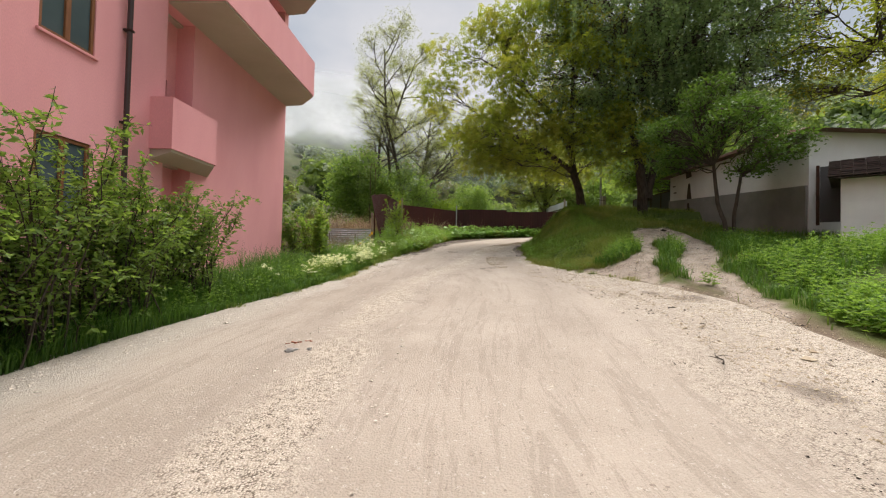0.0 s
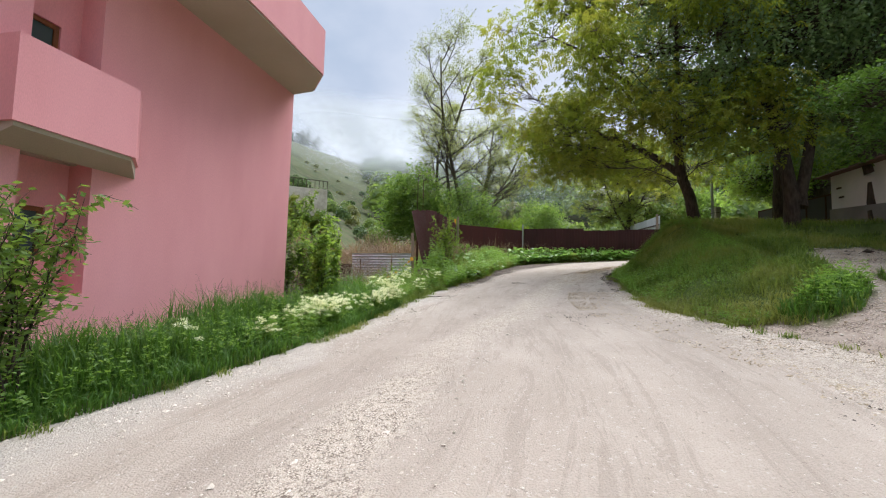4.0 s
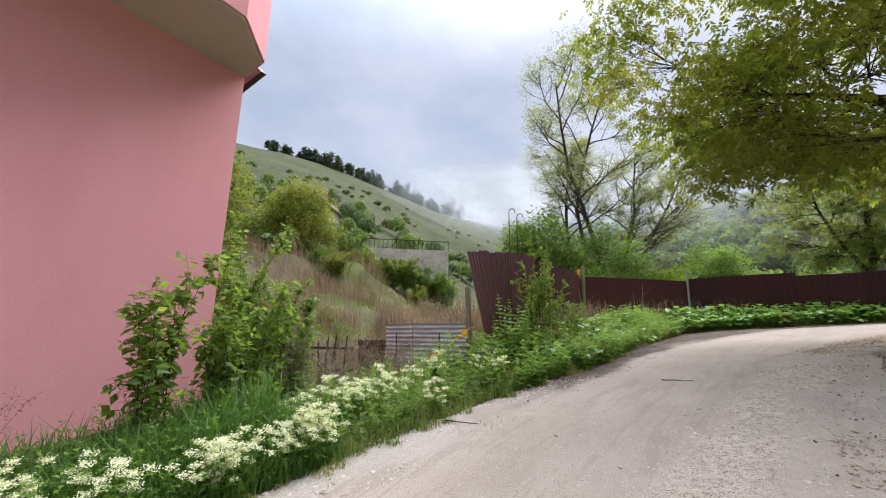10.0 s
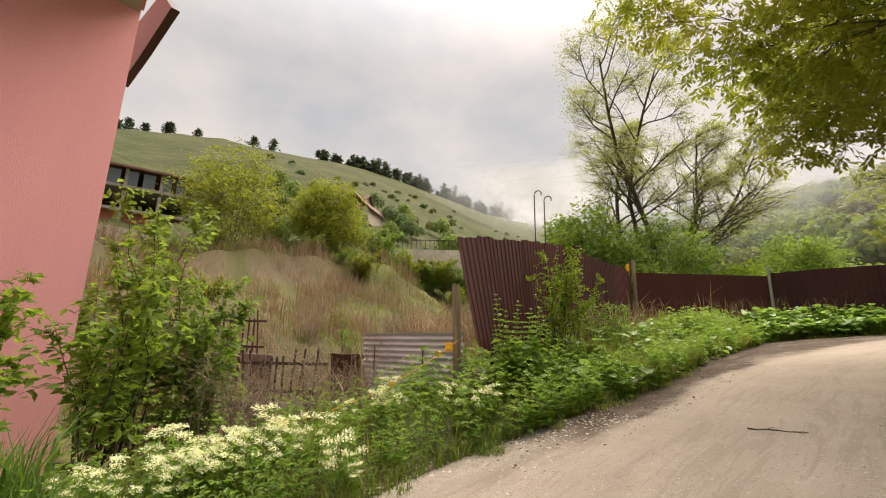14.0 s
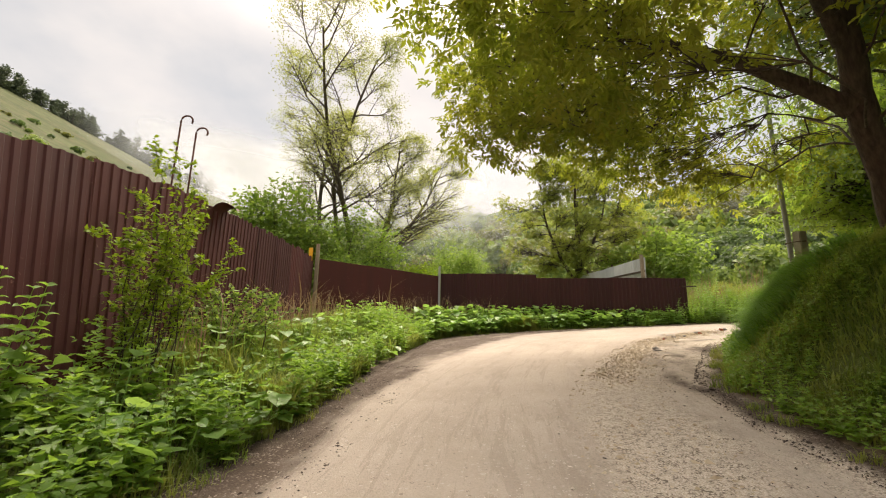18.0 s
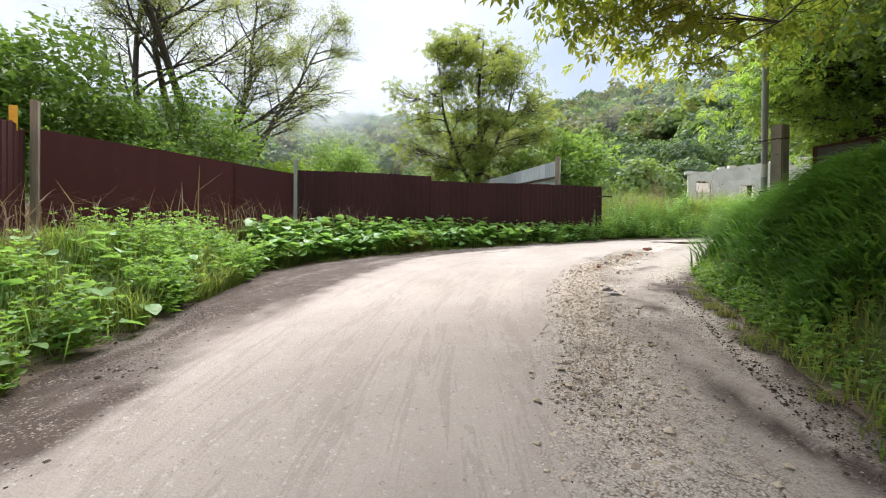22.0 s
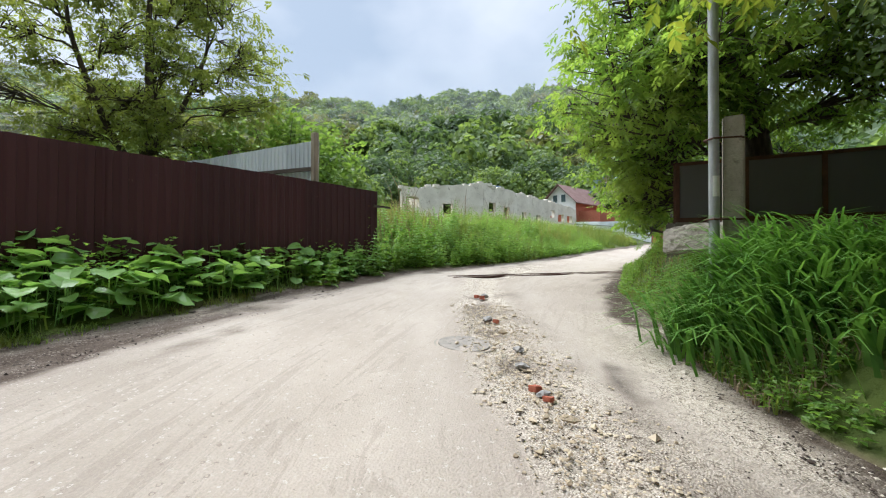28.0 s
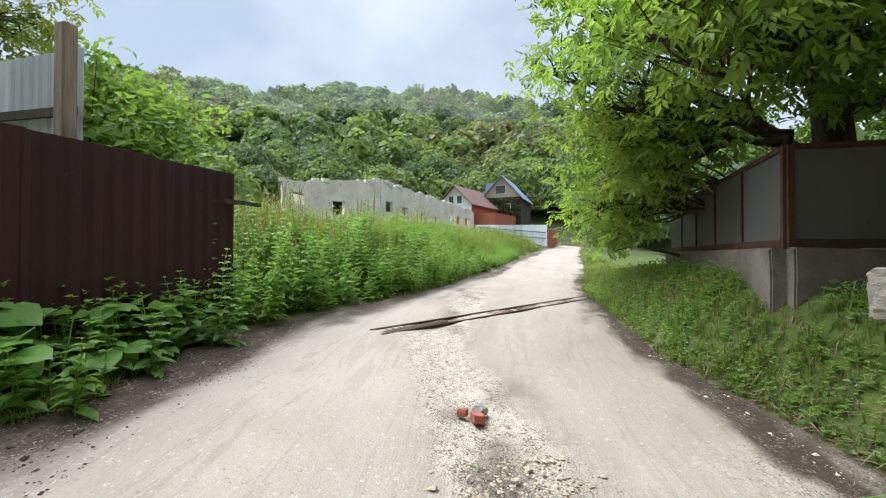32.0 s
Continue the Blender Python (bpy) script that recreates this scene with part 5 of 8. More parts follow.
def fronds(rng, centres, spread, per, length, leaflet, shape=0.45, droop=0.35):
    """Compound leaves: three pairs of leaflets and an end one along a drooping stalk."""
    c = np.repeat(np.asarray(centres, float), per, axis=0)
    n = len(c)
    p = c + np.clip(rng.normal(0, 1, (n, 3)), -1.8, 1.8) * np.asarray(spread)
    d = rng.normal(0, 1, (n, 3)) * (1, 1, 0.35)
    d[:, 2] -= droop
    d = unit(d)
    s = unit(np.cross(d, rng.normal(0, 0.3, (n, 3)) + (0, 0, 1.0)))
    nn = np.cross(s, d)
    L = length * rng.uniform(0.7, 1.25, (n, 1))
    out = []
    for t, side in ((0.3, -1), (0.34, 1), (0.58, -1), (0.62, 1), (0.85, -1), (0.88, 1), (1.0, 0)):
        q = p + d * L * t - (0, 0, 0.12) * L * t * t
        e = unit(d * (0.6 if side else 1.0) + s * side * 0.85 + rng.normal(0, 0.16, (n, 3)) - (0, 0, 0.22))
        w = unit(np.cross(e, nn))
        l = leaflet * rng.uniform(0.75, 1.2, (n, 1)) * (0.8 + 0.3 * t)
        m = q + e * l * 0.5 + nn * l * 0.05
        out.append(np.stack([q, m + w * l * shape / 2, q + e * l - (0, 0, 0.1) * l, m - w * l * shape / 2], 1))
    v = np.stack(out, 1).reshape(-1, 3)
    return v, np.arange(len(v)).reshape(-1, 4)


def strands(rng, centres, spread, per, length, leaf, count, shape=0.62):
    """Hanging twigs set with small leaves, as a weeping birch has them."""
    c = np.repeat(np.asarray(centres, float), per, axis=0)
    n = len(c)
    p = c + rng.normal(0, 1, (n, 3)) * np.asarray(spread)
    out = unit(rng.normal(0, 1, (n, 3)) * (1, 1, 0)) * rng.uniform(0.02, 0.3, (n, 1))
    L = length * rng.uniform(0.45, 1.3, (n, 1))
    t = (np.arange(count) + 0.5)[None, :, None] / count
    a = p[:, None] + out[:, None] * np.sqrt(t) * L[:, None] - np.array([0, 0, 1.0]) * L[:, None] * t ** 1.25
    a = a.reshape(-1, 3) + rng.normal(0, 0.02, (n * count, 3))
    return leaves(rng, a, (0.015,) * 3, 1, leaf, 0.5, 0.7, shape)


def broad_leaves(rng, base, d, length, wide=0.7, curl=0.35, small=False):
    """Large leaf blades of eight faces each, folded along the midrib and bent down at the tip; small ones are one folded face."""
    n = len(base)
    d = unit(d)
    s = unit(np.cross(d, np.array([0, 0, 1.0]) + rng.normal(0, 0.25, (n, 3))))
    nn = np.cross(s, d)
    L = np.asarray(length).reshape(-1, 1)
    if small:
        m = base + d * L * 0.42 + nn * L * 0.07
        v = np.stack([base, m + s * L * wide * 0.5, base + d * L - np.array([0, 0, 1.0]) * L * curl * 0.6, m - s * L * wide * 0.5], 1).reshape(-1, 3)
        return v, np.arange(4 * n).reshape(-1, 4)
    rows = []
    for t, w in ((0.0, 0.32), (0.2, 0.9), (0.48, 1.0), (0.78, 0.68), (1.0, 0.08)):
        c = base + d * L * t - np.array([0, 0, 1.0]) * L * curl * t * t
        e = L * wide * 0.5 * w * rng.uniform(0.9, 1.1, (n, 1))
        rise_e = nn * L * (0.10 * w + 0.03 * rng.normal(0, 1, (n, 1)))
        rows += [c - s * e + rise_e, c, c + s * e + rise_e]
    v = np.stack(rows, 1).reshape(-1, 3)
    k = 15 * np.arange(n)[:, None]
    f = np.stack([k + [3 * i + j, 3 * i + j + 1, 3 * i + j + 4, 3 * i + j + 3] for i in range(4) for j in range(2)], 1).reshape(-1, 4)
    return v, f


def limb(rng, a, b, r0, r1, bend=0.12, n=7, sides=6, lift=0.0):
    a, b = np.asarray(a, float), np.asarray(b, float)
    t = np.linspace(0, 1, n)[:, None]
    L = np.linalg.norm(b - a)
    w = rng.normal(0, bend * L, 3) * np.array([1, 1, 0.6])
    w[2] += lift * L
    p = a + (b - a) * t + w * np.sin(np.pi * t) * (1 - 0.3 * t)
    p[1:-1] += rng.normal(0, 0.025 * L, (n - 2, 3))
    return p, tube_arrays(p, r0 + (r1 - r0) * t[:, 0] ** 0.8, sides)


def tree(name, x, y, z, trunks, lobes, leaf_mat, bark, label, seed, per=40, size=0.2, spread=0.3, twig=0.012, flat=0.5, droop=0.3, shape=0.5, category="tree", group="", limb_r=0.09, drip=0.0, sides=8, habit="leaf"):
    """trunks: lists of (x, y, z, r) from the base; lobes: (centre, radii, clusters), all relative to the base.
    Each lobe hangs on a limb from the nearest trunk; each of its leaf clusters sits on a twig from that limb."""
    rng = np.random.default_rng(seed)
    rt = root(name, pose(x, y, z), label, category, group)
    wood, tips, stems = [], [], []
    for tr in trunks:
        tr = np.array(tr, float)
        t = np.linspace(0, len(tr) - 1, 4 * len(tr))
        p = np.stack([np.interp(t, np.arange(len(tr)), tr[:, k]) for k in range(4)], 1)
        k = np.array([0.25, 0.5, 0.25])
        q = np.pad(p, ((1, 1), (0, 0)), mode="edge")
        p = q[:-2] * 0.25 + q[1:-1] * 0.5 + q[2:] * 0.25
        p[1:, :2] += rng.normal(0, 0.02, (len(p) - 1, 2)) * p[1:, 3:4] * 4
        p[0, 3] *= 1.35
        stems.append(p)
        wood.append(tube_arrays(p[:, :3], p[:, 3], sides + 2))
    allp = np.concatenate(stems)
    for centre, radii, count in lobes:
        centre, radii = np.array(centre, float), np.array(radii, float)
        cost = np.linalg.norm(allp[:, :3] - centre, axis=1) + 1.2 * np.clip(allp[:, 2] - centre[2] + 0.25 * np.linalg.norm(allp[:, :2] - centre[:2], axis=1), 0, None)
        near = allp[np.argmin(cost)]
        end = centre + rng.normal(0, 0.25, 3) * radii
        r0 = min(limb_r * (0.6 + 0.4 * radii.mean()), near[3] * 0.75)
        p, tb = limb(rng, near[:3], end, r0, r0 * 0.35, 0.07, 9, sides - 1, 0.04)
        wood.append(tb)
        u = unit(rng.normal(0, 1, (count, 3))) * rng.uniform(0.35, 1.0, (count, 1)) ** 0.5
        c = centre + u * radii
        c[:, 2] -= (0.6 if habit == "strand" else drip) * rng.uniform(0, 1, count) * radii[2]
        tips.append(c)
        for q in c[:: 2 if count > 60 else 1]:
            k = rng.integers(4, 9)
            wood.append(limb(rng, p[k], q, r0 * 0.3 + twig, twig * 0.5, 0.08, 4, 4)[1])
    v, f = joined(wood)
    part_np("trunk", v, f, bark, rt, "", True)
    tips = np.concatenate(tips)
    if habit == "frond":
        v, f = fronds(rng, tips, (spread, spread, spread * 0.6), per, size * 1.9, size, shape, droop)
    elif habit == "strand":
        v, f = strands(rng, tips, (spread, spread, spread), per, drip, size, 13, shape)
    else:
        v, f = leaves(rng, tips, (spread, spread, spread * (0.7 + drip)), per, size, flat, droop, shape)
    part_np("crown", v, f, leaf_mat, rt)
    return rt


def ring_lobes(rng, centre, radii, n, lobe, count, low=-0.6):
    """Flat boughs at uneven reach through an ellipsoid crown."""
    out = []
    for k in range(n):
        h = low + (1 - low) * (k + 0.5) / n
        a = k * 2.399963 + rng.uniform(-0.5, 0.5)
        w = math.sqrt(max(0.08, 1 - h * h)) * rng.choice((0.45, 0.7, 0.9, 1.0, 1.12)) * rng.uniform(0.85, 1.1)
        c = (centre[0] + radii[0] * w * math.cos(a), centre[1] + radii[1] * w * math.sin(a), centre[2] + radii[2] * h * rng.uniform(0.75, 1.1))
        s = lobe * rng.uniform(0.55, 1.35)
        out.append((c, (s, s, s * 0.5), int(count * rng.uniform(0.6, 1.4) * min(1.3, s / lobe + 0.2))))
    return out


def thicket(name, x, y, label, seed, mat, stems, h, spread, leaf, dens, arch=0.6, category="bush", group="", shape=0.5, twig=0.4, droop=0.15, thick=0.014, bare=0.2, bark="bark"):
    """Arching shoots from one stock, with side twigs and leaves along them."""
    rng = np.random.default_rng(seed)
    rt = root(name, pose(x, y, ground_z(x, y)), label, category, group)
    wood, pa, pb = [], [], []
    for k in range(stems):
        a = rng.uniform(0, 2 * np.pi)
        dr = np.array([np.cos(a), np.sin(a), 0])
        L, out = h * rng.uniform(0.5, 1.12), spread * rng.uniform(0.15, 1.0)
        base = np.append(rng.normal(0, spread * 0.22, 2), -0.1)
        t = np.linspace(0, 1, 9)[:, None]
        p = base + dr * out * t ** 1.5 + np.array([0, 0, 1.0]) * L * (t * (1 + arch) - arch * t * t)
        p[1:] += np.cumsum(rng.normal(0, 0.018 * L, (8, 3)), axis=0)
        wood.append(tube_arrays(p, thick * (1.1 - 0.9 * t[:, 0]) * (0.6 + 0.4 * L / h), 5))
        for q in rng.uniform(bare, 1.0, int(11 * L / max(0.6, h ** 0.5))):
            i0 = q * 8
            s0 = p[int(i0)] + (p[min(8, int(i0) + 1)] - p[int(i0)]) * (i0 % 1)
            d = unit(rng.normal(0, 1, 3) + dr * 0.4 + (0, 0, 0.45))
            s1 = s0 + d * twig * rng.uniform(0.4, 1.2) * (1.15 - 0.6 * q)
            wood.append(tube_arrays([s0, (s0 + s1) / 2 + (0, 0, 0.02), s1], [thick * 0.35, thick * 0.25, 0.002], 3))
            pa.append(s0)
            pb.append(s1)
        for i0 in range(2, 8):
            pa.append(p[i0])
            pb.append(p[i0 + 1])
    pa, pb = np.repeat(np.array(pa), dens, 0), np.repeat(np.array(pb), dens, 0)
    c = pa + (pb - pa) * rng.uniform(0.1, 1.05, (len(pa), 1))
    v, f = joined(wood)
    part_np("stem", v, f, M[bark], rt, "", True)
    v, f = leaves(rng, c, (leaf * 0.25,) * 3, 1, leaf, 0.55, droop, shape)
    part_np("foliage", v, f, M[mat], rt)
    return rt


R = random.Random(7)
# spreading walnut over the road
tree("walnut_tree", 8.1, 23.2, ground_z(8.1, 23.2),
     [[(0, 0, -0.4, 0.26), (-0.25, -0.1, 0.9, 0.21), (-0.7, -0.3, 2.0, 0.19), (-0.9, -0.5, 3.6, 0.16), (-0.8, -0.4, 5.6, 0.12), (-0.9, -0.6, 9.0, 0.06)],
      [(-0.7, -0.3, 2.0, 0.15), (-2.0, 0.3, 3.2, 0.12), (-3.6, 1.0, 4.2, 0.08), (-5.0, 1.6, 4.9, 0.05)],
      [(-0.8, -0.4, 3.0, 0.12), (-2.4, -0.9, 5.2, 0.10), (-4.4, -0.8, 7.0, 0.06), (-6.0, -0.6, 8.0, 0.03)]],
     ring_lobes(R, (-3.0, -0.1, 6.0), (5.0, 4.8, 5.0), 50, 1.15, 20, -0.6) + [((-4.6, 2.2, 4.6), (1.8, 1.8, 0.6), 40), ((-3.5, 4.0, 4.6), (1.8, 1.6, 0.6), 36), ((-1.0, 4.2, 4.4), (1.8, 1.5, 0.7), 36), ((-6.0, -1.2, 3.8), (1.3, 1.6, 0.5), 30), ((-5.6, 4.4, 5.0), (1.3, 1.2, 0.5), 22), ((-8.0, 0.6, 6.6), (1.4, 1.3, 0.7), 26), ((-7.6, -0.6, 8.4), (1.3, 1.3, 0.6), 24)]
     + [((-4.6, -0.5, 2.6), (1.3, 1.2, 0.5), 22), ((-1.2, -3.4, 2.5), (1.4, 1.2, 0.6), 24), ((0.8, -3.4, 2.6), (1.4, 1.2, 0.6), 30), ((-5.6, -0.6, 3.0), (1.3, 1.2, 0.5), 28), ((-3.8, -2.8, 3.4), (1.5, 1.3, 0.6), 34),
        ((-1.5, -3.5, 3.5), (1.5, 1.3, 0.6), 34), ((1.0, -3.2, 3.8), (1.5, 1.3, 0.6), 34), ((-3.6, 2.8, 3.3), (1.5, 1.3, 0.6), 34), ((-2.2, 4.2, 3.4), (1.5, 1.3, 0.6), 34), ((-0.8, 4.6, 3.2), (1.5, 1.2, 0.6), 34), ((0.8, 5.0, 3.0), (1.5, 1.2, 0.6), 34), ((2.0, 4.0, 3.4), (1.5, 1.2, 0.7), 34), ((-2.8, 1.0, 3.2), (1.5, 1.3, 0.6), 30), ((-4.8, 1.6, 2.7), (1.2, 1.0, 0.4), 24), ((-5.6, 2.8, 3.1), (1.2, 1.0, 0.4), 24)],
     M["walnut_leaf"], M["bark"], "large spreading walnut tree in yellow-green young leaf over the road", 11, per=7, size=0.155, spread=0.40, shape=0.46, droop=0.4, limb_r=0.022, twig=0.006, habit="frond")
# dark weeping birches
tree("birch_tree", 10.5, 21.2, ground_z(10.5, 21.2),
     [[(0, 0, -0.4, 0.27), (-0.1, 0.1, 2.2, 0.22), (-0.6, 0.2, 5, 0.18), (-1.0, 0.0, 9, 0.13), (-1.2, 0, 14.5, 0.05)],
      [(0.15, 0.0, 0.6, 0.2), (0.9, 0.2, 4, 0.16), (1.6, 0.2, 8, 0.1), (2.2, 0.2, 13.5, 0.04)]],
     ring_lobes(R, (-0.6, 0.2, 9.2), (4.6, 3.6, 6.2), 58, 1.3, 40, -0.8), M["birch_leaf"], M["bark"], "tall dark weeping birch with drooping foliage", 12, per=2, size=0.13, spread=0.3, shape=0.66, drip=1.5, limb_r=0.05, group="birches", habit="strand")
tree("birch_tree", 12.6, 20.6, ground_z(12.2, 20.6),
     [[(0, 0, -0.4, 0.3), (0.2, 0, 2.5, 0.25), (0.5, 0.2, 6, 0.19), (0.7, 0, 12, 0.06)], [(0.1, 0, 1.6, 0.2), (-0.9, 0.4, 5, 0.14), (-1.0, 0.4, 10, 0.05)]],
     ring_lobes(R, (0.9, 0, 8.6), (4.0, 3.6, 5.4), 42, 1.3, 36, -0.75), M["birch_leaf"], M["bark"], "tall dark weeping birch beside its neighbour", 13, per=2, size=0.135, spread=0.3, shape=0.66, drip=1.5, limb_r=0.05, group="birches", habit="strand")
tree("birch_tree", 12.4, 25.4, ground_z(12.4, 25.4),
     [[(0, 0, -0.4, 0.28), (0.2, 0, 2.5, 0.24), (0.4, 0.2, 6, 0.18), (0.5, 0, 11, 0.06)]],
     ring_lobes(R, (0.2, 0, 7.6), (3.4, 3.2, 4.6), 24, 1.2, 26, -0.75), M["birch_leaf"], M["bark"], "tall dark birch behind the walnut tree", 18, per=2, size=0.13, spread=0.3, shape=0.66, drip=1.4, limb_r=0.05, group="birches", habit="strand")
tree("apple_tree", 9.75, 13.85, ground_z(9.75, 13.85),
     [[(0, 0, -0.3, 0.085), (-0.12, 0, 0.55, 0.07), (-0.3, 0.1, 1.2, 0.065), (-0.4, 0.2, 2.6, 0.05)], [(0.28, 0.05, -0.3, 0.07), (0.22, 0.05, 0.8, 0.06), (0.5, 0.1, 2.2, 0.045)]],
     ring_lobes(R, (-0.25, 0.0, 3.3), (2.3, 2.3, 1.7), 44, 0.55, 16, -0.45), M["apple_leaf"], M["bark"], "small apple tree in fresh green leaf on the meadow", 14, per=20, size=0.105, spread=0.16, shape=0.6, droop=0.2, limb_r=0.03)
tree("walnut_tree", 23.0, 17.5, ground_z(23.0, 17.5),
     [[(0, 0, -0.4, 0.3), (-0.2, 0, 2.5, 0.25), (-0.8, 0.2, 6, 0.19), (-1.6, 0, 11, 0.06)], [(-0.2, 0, 3.0, 0.18), (-2.6, -0.4, 6.2, 0.12), (-5.2, -0.8, 8.0, 0.05)]],
     ring_lobes(R, (-2.6, 0, 8.6), (5.6, 4.6, 4.2), 40, 1.2, 22, -0.6), M["walnut_leaf"], M["bark"], "walnut tree in thin young leaf behind the white house", 19, per=16, size=0.22, spread=0.34, shape=0.45, limb_r=0.055)
# thin-leaved locusts behind the fence: limbs fork again and again into fine twigs
def locust(x, y, lean, ht, seed, low=0):
    rng = np.random.default_rng(seed)
    rt = root("locust_tree", pose(x, y, ground_z(x, y)), "tall thin-leaved locust tree with bare dark branches", "tree", "locust trees")
    wood, tips = [], []

    def grow(p0, d, L, r, depth):
        n = 7 if depth < 2 else 5
        p, dd = [np.array(p0, float)], np.array(d, float)
        for _ in range(n - 1):
            dd = unit(dd + rng.normal(0, 0.13, 3) + (0, 0, 0.05 if depth else 0.06))
            p.append(p[-1] + dd * L / (n - 1))
        p = np.array(p)
        wood.append(tube_arrays(p, r * np.linspace(1, 0.35 if depth else 0.2, n), 8 if depth == 0 else 5 if depth == 1 else 3))
        if depth == 3:
            tips.extend(p[2:])
            return
        kids = (12, 9, 9)[depth]
        for k in range(kids):
            q = (0.36 if depth == 0 else 0.28) + (0.64 if depth == 0 else 0.72) * (k + rng.uniform(0.2, 0.9)) / kids
            s0 = p[min(n - 2, int(q * (n - 1)))]
            s1 = p[min(n - 1, int(q * (n - 1)) + 1)]
            side = rng.normal(0, 1, 3) * (1.3, 0.8, 0.5) + (lean * 2, 0, 0)
            kd = unit(dd * 0.8 + unit(side) * rng.uniform(0.55, 1.05) - (0, 0, 0.12 * depth))
            kl = L * (0.27 if depth == 0 else 0.55) * rng.uniform(0.6, 1.15) * (1.25 - 0.6 * q)
            grow(s0 + (s1 - s0) * ((q * (n - 1)) % 1), kd, kl, r * (0.36 if depth == 0 else 0.5) * (1.2 - 0.6 * q), depth + 1)

    grow((0, 0, -0.4), unit(np.array([lean, 0, 1.0])), ht, 0.27, 0)
    for q in range(low):
        grow((lean * 4, 0, 3.6 + q * 1.5), unit(np.array([1.0, -0.1, 0.55])), ht * (0.52 - 0.12 * q), 0.115, 1)
    v, f = joined(wood)
    part_np("trunk", v, f, M["bark_locust"], rt, "", True)
    t = np.array(tips)
    v, f = leaves(rng, t, (0.26, 0.26, 0.2), 5, 0.12, 0.6, 0.3, 0.5)
    part_np("crown", v, f, M["locust_leaf"], rt)


for k, (tx, ty, lean, ht) in enumerate(((-5.3, 50, -0.09, 16.5), (-4.7, 52, -0.03, 20.5), (-3.8, 50.5, 0.05, 20.5), (-2.7, 53, 0.17, 18.5), (-4.3, 50.6, 0.42, 15))):
    locust(tx, ty, lean, ht, 60 + k, 2 if k == 4 else 0)
# tree behind the maroon fence
tree("walnut_tree", 11.6, 45.3, ground_z(11.6, 45.3),
     [[(0, 0, -0.4, 0.24), (0.1, 0, 2.0, 0.2), (0.3, 0.1, 5, 0.14), (0.2, 0, 8.0, 0.09), (0.5, 0, 11.0, 0.04)], [(0.05, 0, 1.7, 0.13), (-1.0, 0.3, 3.8, 0.1), (-1.9, 0.3, 6.2, 0.07), (-2.2, 0.2, 8.6, 0.03)],
      [(0.2, 0, 2.6, 0.12), (1.2, -0.3, 4.6, 0.09), (2.1, -0.2, 6.8, 0.06), (2.5, 0, 9.0, 0.03)]],
     [(c, (r[0] * 1.05, r[1] * 1.05, r[0] * 0.85), q) for c, r, q in ring_lobes(R, (0.2, 0, 6.5), (3.9, 3.4, 4.9), 54, 0.95, 22, -0.85)], M["thin_leaf"], M["bark"], "walnut tree in thin young leaf behind the maroon fence", 15, per=5, size=0.16, spread=0.32, shape=0.45, limb_r=0.045, habit="frond")
# walnut hanging over the concrete fence at the end of the walk
tree("walnut_tree", 15.9, 27.2, ground_z(15.9, 27.2),
     [[(0, 0, -0.4, 0.3), (-0.2, 0.2, 2.0, 0.25), (-0.6, 0.5, 4.0, 0.18), (-0.9, 0.7, 7, 0.1)], [(-0.2, 0.2, 1.6, 0.16), (0.8, 1.2, 3, 0.12), (1.8, 2.0, 4.2, 0.07)]],
     ring_lobes(R, (0.0, 0.5, 4.6), (3.4, 3.2, 3.3), 44, 1.0, 26, -0.65) + [((-0.4, 3.0, 3.0), (1.2, 1.0, 0.8), 40), ((1.2, 3.2, 2.4), (1.3, 0.9, 0.9), 46), ((3.0, 3.0, 1.9), (1.4, 1.0, 1.0), 50), ((-2.2, 2.6, 3.8), (1.3, 1.1, 0.7), 40),
                                                                       ((5.0, 2.8, 2.0), (1.6, 1.1, 1.2), 56), ((2.0, 2.7, 1.5), (1.0, 0.5, 0.6), 34), ((0.6, 2.5, 2.0), (1.0, 0.5, 0.6), 34), ((7.0, 3.0, 1.8), (1.6, 1.0, 1.3), 50), ((9.0, 2.6, 1.6), (1.6, 1.0, 1.3), 44), ((-2.5, 1.6, 3.0), (1.3, 1.1, 0.8), 44), ((-1.4, 2.3, 4.4), (1.3, 1.1, 0.8), 44), ((-3.4, 0.9, 3.4), (1.3, 1.1, 0.8), 40), ((-2.0, 1.4, 5.6), (1.4, 1.2, 0.8), 40), ((0.2, 2.2, 2.3), (1.2, 0.9, 0.7), 44), ((1.8, 2.4, 3.6), (1.4, 1.1, 0.8), 44), ((3.8, 2.2, 3.6), (1.5, 1.2, 0.9), 44)],
     M["walnut_fresh"], M["bark"], "walnut tree in bright fresh leaf hanging over the concrete fence", 16, per=5, size=0.14, spread=0.30, shape=0.46, droop=0.5, limb_r=0.05, habit="frond")


